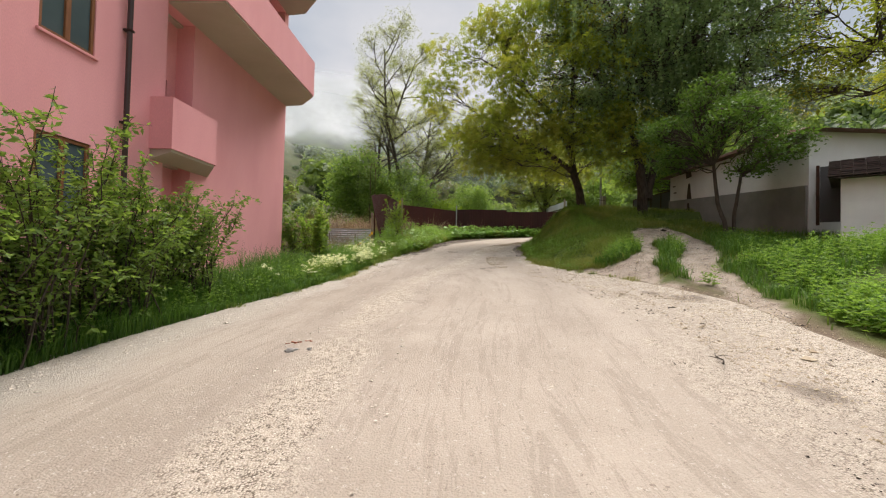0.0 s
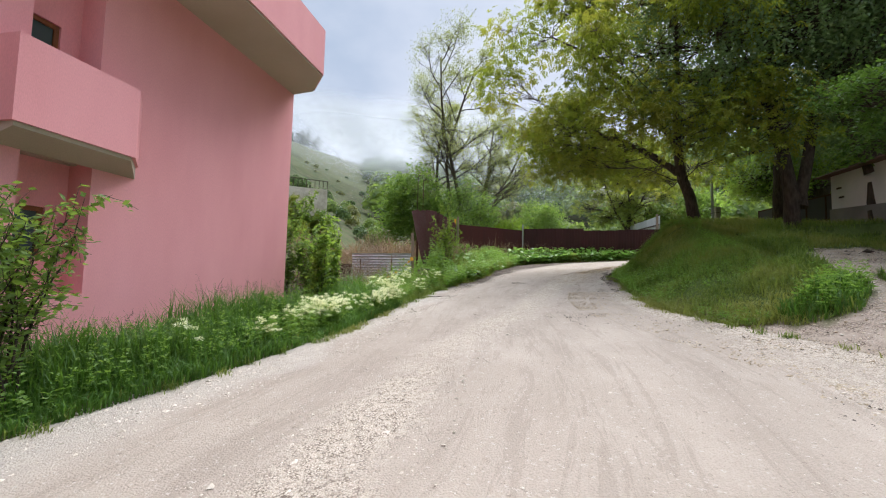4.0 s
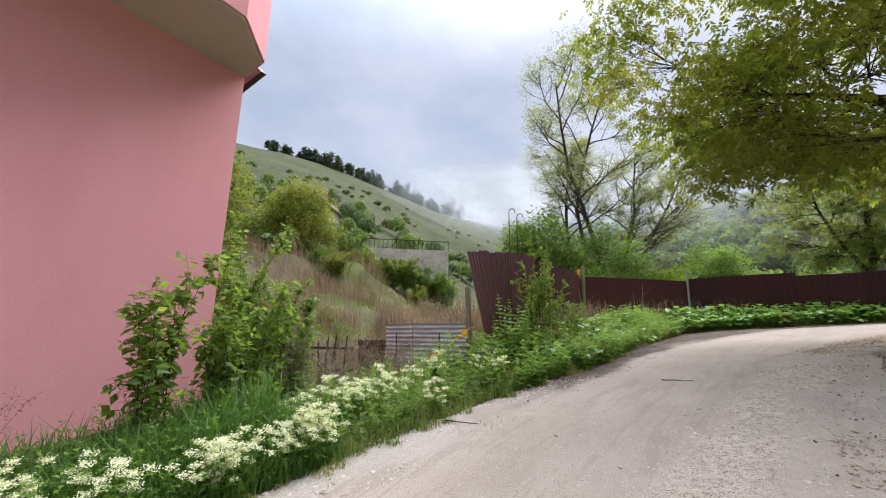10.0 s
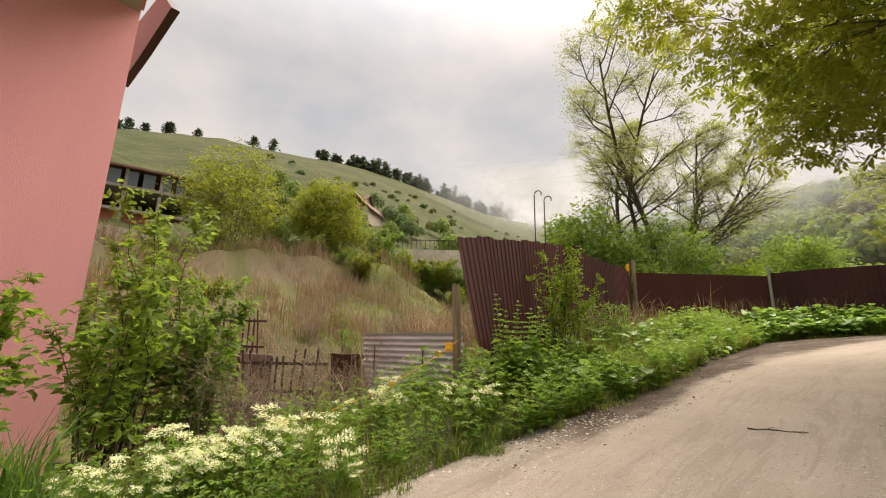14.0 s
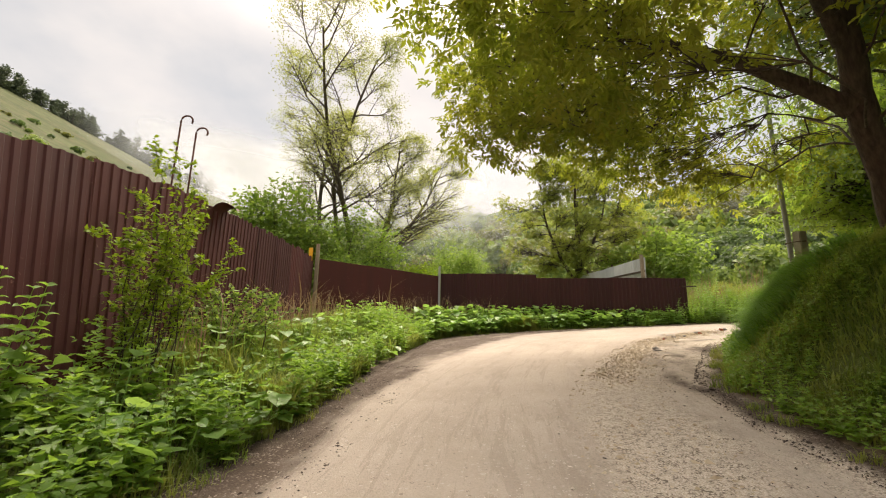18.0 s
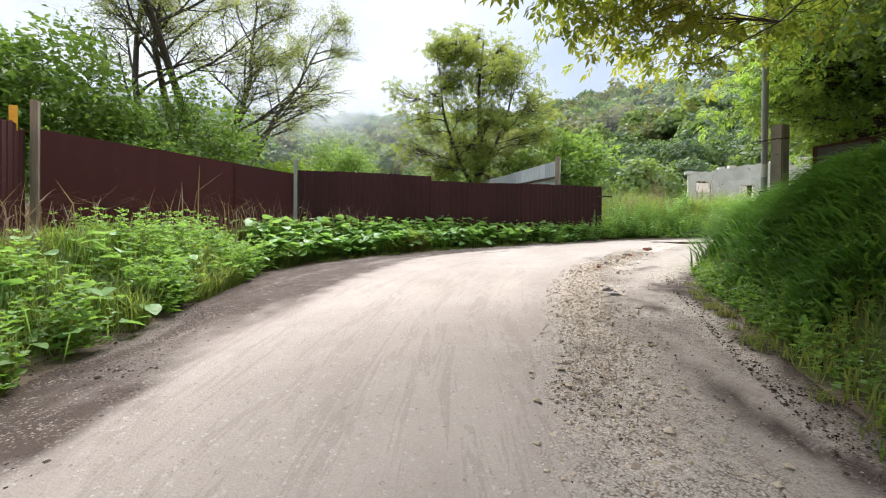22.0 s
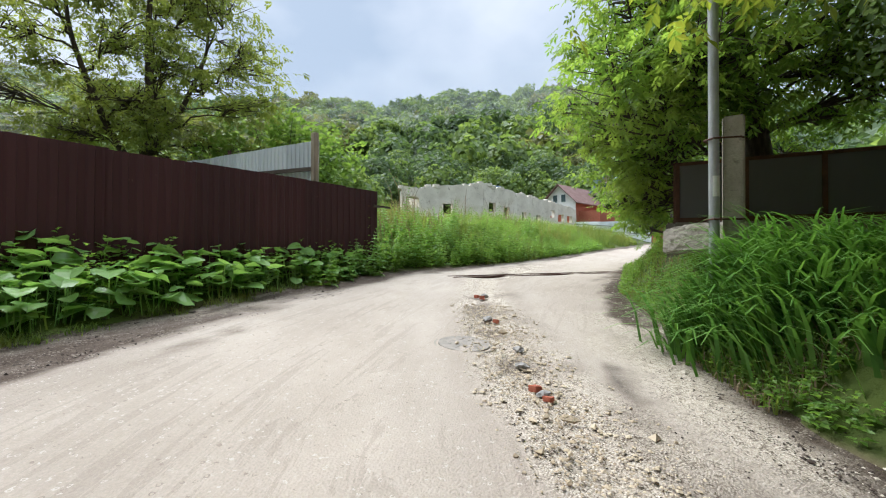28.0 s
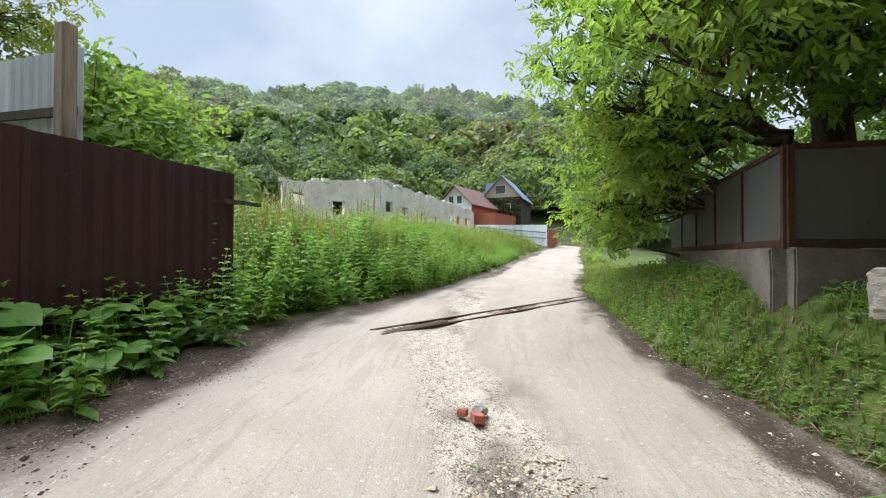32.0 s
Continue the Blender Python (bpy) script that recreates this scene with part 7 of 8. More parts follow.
def herbs():
    rng = np.random.default_rng(8)
    x, y, d = strip_points(rng, LEFT[8:14], 2900, 0.0, 2.8, 1)
    k = (fbm(x, y, 0.6, 3, 8) > -0.2) & (rng.random(len(x)) < 0.3 + 0.7 * smooth01((y - 18.5) / 2.5)) & keep_off(x, y)
    x, y = x[k], y[k]
    leafy_stems(rng, x, y, 0.55, 0.125, 0.62, 5, "herb", "nettles and brambles on the bank below the rusty fence")
    x, y, d = strip_points(rng, LEFT[13:19], 2300, 0.12, 1.45, 1)
    k = keep_off(x, y)
    k &= (rng.random(len(x)) < np.where(x > 5.0, 0.55, 1.0))
    burdock_leaves(rng, x[k], y[k], 0.25, 0.46, "broad burdock leaves along the maroon fence")
    x, y, d = strip_points(rng, LEFT[9:14], 420, 0.1, 1.6, 1)
    burdock_leaves(rng, x, y, 0.2, 0.4, "scattered burdock leaves on the bank")
    x, y, d = strip_points(rng, LEFT[13:19], 170, 0.25, 1.3, 1)
    leafy_stems(rng, x, y, 0.55, 0.13, 0.55, 6, "herb", "nettles among the burdock along the maroon fence")
    x, y, d = strip_points(rng, LEFT[17:23], 1700, 0.1, 2.6, 1)
    leafy_stems(rng, x, y, 0.5 * (1 + 1.1 * fbm(x, y, 0.6, 4, 33)), 0.12, 0.55, 5, "herb", "nettles and brambles beyond the end of the fence")
    x, y, d = strip_points(rng, RIGHT[9:17], 3000, 0.05, 3.0, -1)
    k = (fbm(x, y, 0.7, 3, 5) > 0.0) | (d < 0.35)
    x, y = x[k], y[k]
    leafy_stems(rng, x, y, 0.22, 0.085, 0.6, 3, "herb", "small herbs at the foot of the bank")
    x, y, d = strip_points(rng, RIGHT[16:22], 1300, 0.0, 1.5, -1)
    k = ~((y < 29.05) & (x > 13.2))
    leafy_stems(rng, x[k], y[k], 0.2, 0.09, 0.5, 3, "herb", "low herbs and nettles below the concrete fence")
    x, y, d = strip_points(rng, RIGHT[1:7], 6200, 0.5, 8.0, -1)
    k = off_track(x, y) & off_track(x - 0.4, y) & (x > 4.9) & (rng.random(len(x)) < smooth01((7.8 - d) / 4.5) * smooth01((y + 1.5) / 5) * (0.75 + 0.9 * fbm(x, y, 0.5, 3, 44)))
    x, y = x[k], y[k]
    leafy_stems(rng, x, y, 0.36, 0.12, 0.42, 4, "herb", "leafy docks and nettles on the meadow slope")
    x, y, d = strip_points(rng, LEFT[3:9], 1100, 0.2, 2.0, 1)
    k = keep_off(x, y)
    leafy_stems(rng, x[k], y[k], 0.42, 0.085, 0.5, 5, "herb", "leafy herbs in the verge before the pink house")
    x, y, d = strip_points(rng, RIGHT[6:12], 1500, 0.15, 3.2, -1)
    k = keep_off(x, y) & off_track(x, y) & (fbm(x, y, 0.8, 3, 15) > -0.05)
    leafy_stems(rng, x[k], y[k], 0.12, 0.075, 0.6, 2, "herb", "small clover and herbs in the turf of the mound")
    for k, (x, y, h, sp) in enumerate(((10.3, 34.75, 0.6, 0.6), (11.1, 34.95, 0.75, 0.6), (11.9, 35.05, 1.0, 0.6), (12.9, 35.2, 1.25, 0.7), (13.8, 35.3, 1.2, 0.8), (15.0, 35.1, 1.0, 0.8), (16.4, 34.9, 0.9, 0.8), (18.0, 34.9, 1.0, 0.9), (14.4, 36.3, 1.5, 0.9), (20.2, 34.9, 0.9, 0.9),
                                       (-1.6, 20.9, 0.7, 0.6), (-1.3, 22.2, 0.6, 0.6), (-1.2, 23.6, 0.75, 0.6), (-1.5, 25.2, 0.7, 0.7), (-1.2, 26.8, 0.6, 0.6))):
        tall_herb(x, y, h * 1.05, 9, 0.17 if k < 10 else 0.12, "burdock" if k % 3 else "herb", "leafy clump of broad-leaved herbs at the foot of the fence", 70 + k)
    x, y, d = strip_points(np.random.default_rng(83), LEFT[18:22], 22, 0.25, 2.4, 1)
    for k in range(22):
        tall_herb(x[k], y[k], (0.9, 1.15, 0.75, 1.3)[k % 4], 10, 0.16, ("burdock", "herb", "bush_leaf")[k % 3], "leafy clump of tall weeds in the verge beyond the fence", 300 + k)
    tall_herb(-2.35, 20.3, 1.3, 12, 0.2, "herb", "dark broad-leaved herb before the fence corner", 40, "broad_leaved_herb", "")
    x, y, d = strip_points(rng, LEFT[18:22], 900, 0.3, 4.5, 1)
    k = (fbm(x, y, 0.5, 3, 31) > -0.05) & keep_off(x, y)
    leafy_stems(rng, x[k], y[k], 0.75 * (1 + 1.1 * fbm(x[k], y[k], 0.6, 4, 34)), 0.13, 0.5, 6, "bush_leaf", "tall leafy weeds standing in the grass beyond the fence")
    # hoary cress in white bloom
    x, y, d = strip_points(rng, LEFT[6:9], 250, 0.08, 1.15, 1)
    x2, y2, d2 = strip_points(rng, LEFT[4:7], 64, 0.12, 0.9, 1)
    x3, y3, d3 = strip_points(rng, LEFT[8:10], 7, 0.15, 0.7, 1)
    x, y = np.concatenate([x, x2, x3]), np.concatenate([y, y2, y3])
    k = keep_off(x, y) & (fbm(x, y, 1.3, 2, 4) > -0.03)
    x, y = x[k], y[k]
    proto = {}
    for q in range(6):
        r2 = np.random.default_rng(90 + q)
        heads = np.column_stack([r2.normal(0, 0.10, 8), r2.normal(0, 0.10, 8), r2.uniform(0.3, 0.5, 8)])
        stems = []
        for hd2 in heads:
            stems.append(tube_arrays([(0, 0, -0.03), (hd2[0] * 0.4, hd2[1] * 0.4, hd2[2] * 0.55), tuple(hd2)], [0.004, 0.003, 0.002], 4))
        sv, sf = joined(stems)
        lv, lf = leaves(r2, heads * (0.5, 0.5, 0.55), (0.03, 0.03, 0.09), 6, 0.08, 0.5, 0.0, 0.35)
        gv, gf = joined([(sv, sf), (lv, lf)])
        bv, bf = leaves(r2, np.zeros((1, 3)), (0.026, 0.026, 0.011), 95, 0.014, 0.75, -0.1, 0.9)
        proto[q] = (mesh_np("stem", gv, gf, M["herb"]), mesh_np("flower_head", bv, bf, M["blossom"]), heads)
    for q, (a, b) in enumerate(zip(x, y)):
        sm, bl, heads = proto[q % 6]
        rt = root("white_flower", pose(a, b, ground_z(a, b), rng.normal(0, 5), rng.normal(0, 5), rng.uniform(0, 360)), "clump of white-flowering hoary cress in the verge", "flower", "white flowers")
        s = rng.uniform(0.7, 1.15)
        rt.scale = (s, s, s)
        new("stem", sm).parent = rt
        for p in heads:
            fh = new("flower_head", bl)
            fh.parent, fh.location = rt, Vector(p)


herbs()


# ---- forest and far hills ----
def forests():
    rng = np.random.default_rng(21)
    def crowns(n, az0, az1, s0, s1, size, mats, cards, tall, lab, near=None, card=0.34):
        """Tree crowns of leaf clumps on the slope between two shares of the way to the ridge."""
        az = rng.uniform(az0, az1, n)
        el, dist, start = (np.interp(az, SKYLINE[:, 0], SKYLINE[:, k]) for k in (1, 2, 3))
        s = s0 + (s1 - s0) * rng.random(n) ** 0.8
        r = start + s * (dist - start)
        if near:
            r = np.sqrt(rng.uniform(near[0] ** 2, near[1] ** 2, n))
        x, y = HUB[0] + r * np.sin(np.radians(az)), HUB[1] + r * np.cos(np.radians(az))
        z = height(x, y)
        tone = fbm(x, y, 0.02, 3, 5) + rng.normal(0, 0.28, n)
        groups = np.digitize(tone, [-0.18, 0.32])
        for g in range(3):
            k = groups == g
            if not k.any():
                continue
            m = int(k.sum())
            size_k = size * rng.uniform(0.65, 1.35, m)
            u = unit(rng.normal(0, 1, (m, cards, 3)))
            u[..., 2] = np.abs(u[..., 2]) * 1.25 - 0.25
            c = np.stack([x[k], y[k], z[k]], 1)[:, None] + u * size_k[:, None, None] * (1, 1, tall) * rng.uniform(0.75, 1.05, (m, cards, 1))
            core = cards // 6
            c[:, :core] = c[:, :core] * 0.62 + 0.38 * np.stack([x[k], y[k], z[k]], 1)[:, None]
            c[..., 2] += size_k[:, None] * tall * 0.9
            c = c.reshape(-1, 3)
            q = len(c)
            nn = unit(u.reshape(-1, 3) + rng.normal(0, 0.45, (q, 3)))
            e1 = unit(np.cross(nn, rng.normal(0, 1, (q, 3))))
            e2 = np.cross(nn, e1)
            w = np.repeat(size_k, cards)[:, None] * card * rng.uniform(0.65, 1.35, (q, 1)) * np.where(np.arange(q) % cards < core, 1.6, 1.0)[:, None]
            v = np.stack([c - e1 * w, c - e2 * w * 0.8 + nn * w * 0.2, c + e1 * w, c + e2 * w * 0.8 + nn * w * 0.2], 1).reshape(-1, 3)
            stuff("forest", v, np.arange(4 * q).reshape(-1, 4), M[mats[g]], lab, "forest")
    crowns(210, 14, 112, 0.03, 0.2, 4.4, ("forest_b", "forest_a", "forest_c"), 640, 1.0, "mixed spring forest on the lower hillside", card=0.08)
    crowns(1080, 14, 112, 0.18, 1.03, 5.2, ("forest_b", "forest_a", "forest_c"), 150, 1.0, "mixed spring forest on the far hillside", card=0.165)
    crowns(420, -20, 16, 0.15, 1.02, 5.6, ("forest_b", "forest_a", "forest_c"), 130, 1.0, "woods at the head of the valley", card=0.18)
    crowns(60, -14, 46, 0, 0, 2.6, ("forest_a", "forest_a", "forest_c"), 420, 1.2, "fresh green scrub on the valley floor", (44, 85), 0.12)
    crowns(44, 56, 76, 0, 0, 2.8, ("forest_a", "forest_a", "forest_b"), 420, 1.2, "fresh green trees round the far houses", (88, 112), 0.12)
    crowns(64, -64, -22, 0, 0, 1.7, ("forest_b", "forest_a", "forest_c"), 380, 1.1, "garden trees at the foot of the meadow slope", (48, 92), 0.12)
    crowns(64, -70, -20, 0.1, 0.7, 1.15, ("forest_c", "forest_b", "forest_a"), 70, 0.6, "scattered scrub on the meadow slope", card=0.26)
    crowns(40, 86, 140, 0, 0, 3.4, ("forest_b", "forest_a", "forest_a"), 300, 1.2, "trees behind the houses", (30, 90), 0.13)
    # pines along the skyline of the meadow hill
    az = np.concatenate([rng.normal(-53.0, 1.1, 7), rng.normal(-47.6, 1.9, 34), rng.normal(-41, 1.5, 24), rng.normal(-35.5, 1.4, 20), rng.normal(-30, 1.6, 18), rng.uniform(-80, -55, 9)])
    el, dist, start = (np.interp(az, SKYLINE[:, 0], SKYLINE[:, k]) for k in (1, 2, 3))
    r = dist * rng.uniform(0.985, 1.03, len(az))
    x, y = HUB[0] + r * np.sin(np.radians(az)), HUB[1] + r * np.cos(np.radians(az))
    z = height(x, y)
    for a, b, c0 in zip(x, y, z):
        h = rng.uniform(5.0, 8.5) * (1.0 if rng.random() < 0.7 else 1.35) * (0.6 if a < -150 else 1.0)
        rt = root("pine_tree", pose(a, b, c0 - 1.1), "dark pine on the skyline of the meadow hill", "tree", "skyline pines")
        v, f = tube_arrays([(0, 0, 0), (0, 0, h * 0.5), (0, 0, h)], [0.22, 0.15, 0.03], 5)
        part_np("trunk", v, f, M["bark"], rt)
        q = np.column_stack([rng.normal(0, 1, (60, 2)), rng.uniform(0.0, 1.0, 60)])
        q[:, :2] *= (1.12 - q[:, 2:3] + 0.12 * rng.normal(0, 1, (60, 1))) * h * 0.24
        q[:, 2] *= h
        v, f = leaves(rng, q, (0.45, 0.45, 0.3), 8, 0.85, 0.7, 0.05, 0.6)
        part_np("crown", v, f, M["dark_leaf"], rt)


forests()


def cloud_haze_material(name, thick, scale):
    """Half-clear white for cloud and imitated haze: scatters light both ways, ragged and fading to its edges."""
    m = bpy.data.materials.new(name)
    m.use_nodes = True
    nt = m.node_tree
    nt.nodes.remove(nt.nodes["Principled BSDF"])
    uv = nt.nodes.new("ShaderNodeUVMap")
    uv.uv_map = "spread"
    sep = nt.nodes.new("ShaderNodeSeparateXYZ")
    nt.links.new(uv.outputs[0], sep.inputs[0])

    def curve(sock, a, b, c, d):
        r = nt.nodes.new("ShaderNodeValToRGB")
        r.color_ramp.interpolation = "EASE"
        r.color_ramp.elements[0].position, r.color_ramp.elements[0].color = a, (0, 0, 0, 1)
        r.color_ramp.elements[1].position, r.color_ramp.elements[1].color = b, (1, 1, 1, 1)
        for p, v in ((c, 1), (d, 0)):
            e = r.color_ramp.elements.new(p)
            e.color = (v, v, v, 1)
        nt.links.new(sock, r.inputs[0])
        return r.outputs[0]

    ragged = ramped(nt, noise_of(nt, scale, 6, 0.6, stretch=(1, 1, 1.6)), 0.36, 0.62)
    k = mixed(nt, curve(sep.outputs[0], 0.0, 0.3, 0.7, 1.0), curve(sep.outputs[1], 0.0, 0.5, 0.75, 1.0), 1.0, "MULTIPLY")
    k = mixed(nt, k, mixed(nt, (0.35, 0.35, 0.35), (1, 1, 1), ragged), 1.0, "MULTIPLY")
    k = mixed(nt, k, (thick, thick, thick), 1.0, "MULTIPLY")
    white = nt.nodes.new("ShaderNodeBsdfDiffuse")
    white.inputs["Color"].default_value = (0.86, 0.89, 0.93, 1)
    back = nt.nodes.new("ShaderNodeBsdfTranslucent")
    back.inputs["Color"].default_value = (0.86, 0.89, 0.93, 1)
    both, clear, cloud_haze = (nt.nodes.new(q) for q in ("ShaderNodeMixShader", "ShaderNodeBsdfTransparent", "ShaderNodeMixShader"))
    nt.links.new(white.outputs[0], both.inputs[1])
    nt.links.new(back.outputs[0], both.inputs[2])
    nt.links.new(k, cloud_haze.inputs[0])
    nt.links.new(clear.outputs[0], cloud_haze.inputs[1])
    nt.links.new(both.outputs[0], cloud_haze.inputs[2])
    nt.links.new(cloud_haze.outputs[0], nt.nodes["Material Output"].inputs[0])
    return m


def cloud_and_haze():
    """Low cloud at the valley head and imitated distance haze, in thin curved sheets far off."""
    # the two haze sheets whiten the far slopes in place of hazy air
    for r, az0, az1, e0, e1, thick, scale, lab in ((118, -36, 34, 6, 20, 0.12, 0.030, "half-clear sheet laid on as haze over the head of the valley"), (150, -41, 20, 12.5, 23.5, 0.75, 0.022, "low cloud lying on the end of the meadow hill"),
                                                   (190, -43, 14, 14, 25.5, 0.85, 0.016, "low cloud hiding the far ridge"), (165, 30, 92, 8, 25, 0.20, 0.02, "half-clear sheet laid on as haze before the wooded hillside")):
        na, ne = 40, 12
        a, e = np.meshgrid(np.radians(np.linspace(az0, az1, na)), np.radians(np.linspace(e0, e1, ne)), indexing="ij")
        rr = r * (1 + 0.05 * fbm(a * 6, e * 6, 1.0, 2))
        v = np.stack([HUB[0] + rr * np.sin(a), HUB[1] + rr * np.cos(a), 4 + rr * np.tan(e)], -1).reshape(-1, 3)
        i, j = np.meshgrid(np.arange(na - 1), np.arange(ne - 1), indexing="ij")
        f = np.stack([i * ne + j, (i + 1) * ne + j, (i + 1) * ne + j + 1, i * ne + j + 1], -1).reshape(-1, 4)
        me = mesh_np("cloud_and_haze", v, f, cloud_haze_material("cloud_haze", thick, scale), True)
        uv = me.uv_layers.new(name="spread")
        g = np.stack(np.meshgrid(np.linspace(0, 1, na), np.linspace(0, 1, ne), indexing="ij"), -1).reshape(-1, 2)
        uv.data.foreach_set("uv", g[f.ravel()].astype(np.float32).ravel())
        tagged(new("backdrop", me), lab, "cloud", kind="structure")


cloud_and_haze()


# ---- far buildings ----
def ruin():
    h = root("ruined_building", pose(0, 0, 6.4), "roofless ruin of pale stone blocks behind tall weeds", "ruin")
    pts = [(36.6, 52.8), (44.2, 47.9), (51.7, 45.3), (60.8, 42.6)]
    tops = [4.1, 5.2, 4.5, 3.7]
    rng = random.Random(5)
    for i in range(3):
        a, b = Vector((*pts[i], 0)), Vector((*pts[i + 1], 0))
        d = b - a
        holes, q = [], 0.7
        while q < d.length - 1.6:
            w, hh = rng.uniform(0.7, 1.3), rng.uniform(0.7, 1.2)
            z0 = rng.choice((1.7, 1.9, 2.3))
            holes.append((q, q + w, z0, z0 + hh))
            q += w + rng.uniform(0.7, 2.6)
        bm = wall_with_holes(0, d.length, -1.0, 6.0, -0.2, 0.2, holes)
        for v in bm.verts:
            if v.co.z > 5.5:
                v.co.z = tops[i] + (tops[i + 1] - tops[i]) * v.co.y / d.length
        bmesh.ops.subdivide_edges(bm, edges=[e for e in bm.edges if abs(e.verts[0].co.y - e.verts[1].co.y) > 0.5], cuts=3)
        for v in bm.verts:
            if v.co.z > 3.3:
                v.co.z += 0.35 * min(0.2, noise.noise(Vector((v.co.y * 0.9, i * 7, 1)))) + 0.16 * noise.noise(Vector((v.co.y * 3.1, i * 7, 5)))
            v.co += noise.noise_vector(v.co * 1.1) * 0.06
        ob = part("wall", bm, M["ruin"], h, "pale crumbling block wall")
        ob.matrix_local = Matrix.Translation(a) @ Matrix.Rotation(math.atan2(d.y, d.x) - math.pi / 2, 4, "Z")
        for k in range(int(d.length / 1.1)):
            y = rng.uniform(0, d.length)
            top = tops[i] + (tops[i + 1] - tops[i]) * y / d.length
            blk = part("block", rough_up(box(-0.2, -0.3, -0.16, 0.2, 0.3, 0.16, 0.02), 0.04, 3, 1, k), M["ruin"], h)
            blk.matrix_local = Matrix.Translation(a) @ Matrix.Rotation(math.atan2(d.y, d.x) - math.pi / 2, 4, "Z") @ pose(rng.uniform(-0.1, 0.1), y, top + rng.uniform(-0.15, 0.05), rng.uniform(-12, 12), rng.uniform(-8, 8), 0)
    part("roof", prism([(43.8, 48.9), (47.3, 47.2), (48.2, 49.0), (44.8, 50.7)], 5.0, 5.3), M["roof_blue"], h, "blue-grey metal roof scrap")
    part("wall", box(38, 53.2, -1, 45, 53.6, 3.4), M["ruin"], h, "pale crumbling block wall")


def gable_house(name, m, w, length, eave, ridge, wall_mat, roof_mat, label, gable_mat=None, windows=()):
    """A gabled house; its gable faces -x of its own frame, the ridge runs along x."""
    h = root(name, m, label, "house")
    part("wall", box(0, -w / 2, -1.5, length, w / 2, eave), wall_mat, h)
    bm = bmesh.new()
    tri0 = [bm.verts.new(p) for p in ((0, -w / 2, eave), (0, w / 2, eave), (0, 0, ridge))]
    tri1 = [bm.verts.new(p) for p in ((0.25, -w / 2, eave), (0.25, w / 2, eave), (0.25, 0, ridge))]
    bm.faces.new(tri0[::-1])
    bm.faces.new(tri1)
    for i in range(3):
        bm.faces.new((tri0[i], tri0[(i + 1) % 3], tri1[(i + 1) % 3], tri1[i]))
    part("gable", bm, gable_mat or wall_mat, h)
    for s in (-1, 1):
        over = 0.45
        dz = (ridge - eave) / (w / 2) * over
        bm = bmesh.new()
        a = [(-0.5, 0, ridge), (length + 0.3, 0, ridge), (length + 0.3, s * (w / 2 + over), eave - dz), (-0.5, s * (w / 2 + over), eave - dz)]
        lo = [bm.verts.new(p) for p in a]
        hi = [bm.verts.new((x, y, z + 0.14)) for x, y, z in a]
        bm.faces.new(lo)
        bm.faces.new(hi)
        for i in range(4):
            bm.faces.new((lo[i], lo[(i + 1) % 4], hi[(i + 1) % 4], hi[i]))
        bmesh.ops.recalc_face_normals(bm, faces=bm.faces[:])
        part("roof_slope", bm, roof_mat, h)
    for y, z, ww, hh in windows:
        win = part("window", box(-0.04, y - ww / 2, z, 0.03, y + ww / 2, z + hh), M["glass"], h)
        for q in ((y - ww / 2 - 0.07, z - 0.07, y - ww / 2, z + hh + 0.07), (y + ww / 2, z - 0.07, y + ww / 2 + 0.07, z + hh + 0.07), (y - ww / 2, z - 0.07, y + ww / 2, z), (y - ww / 2, z + hh, y + ww / 2, z + hh + 0.07)):
            part("window_frame", box(-0.07, q[0], q[1], 0.0, q[2], q[3]), M["white_paint"], win)
    return h


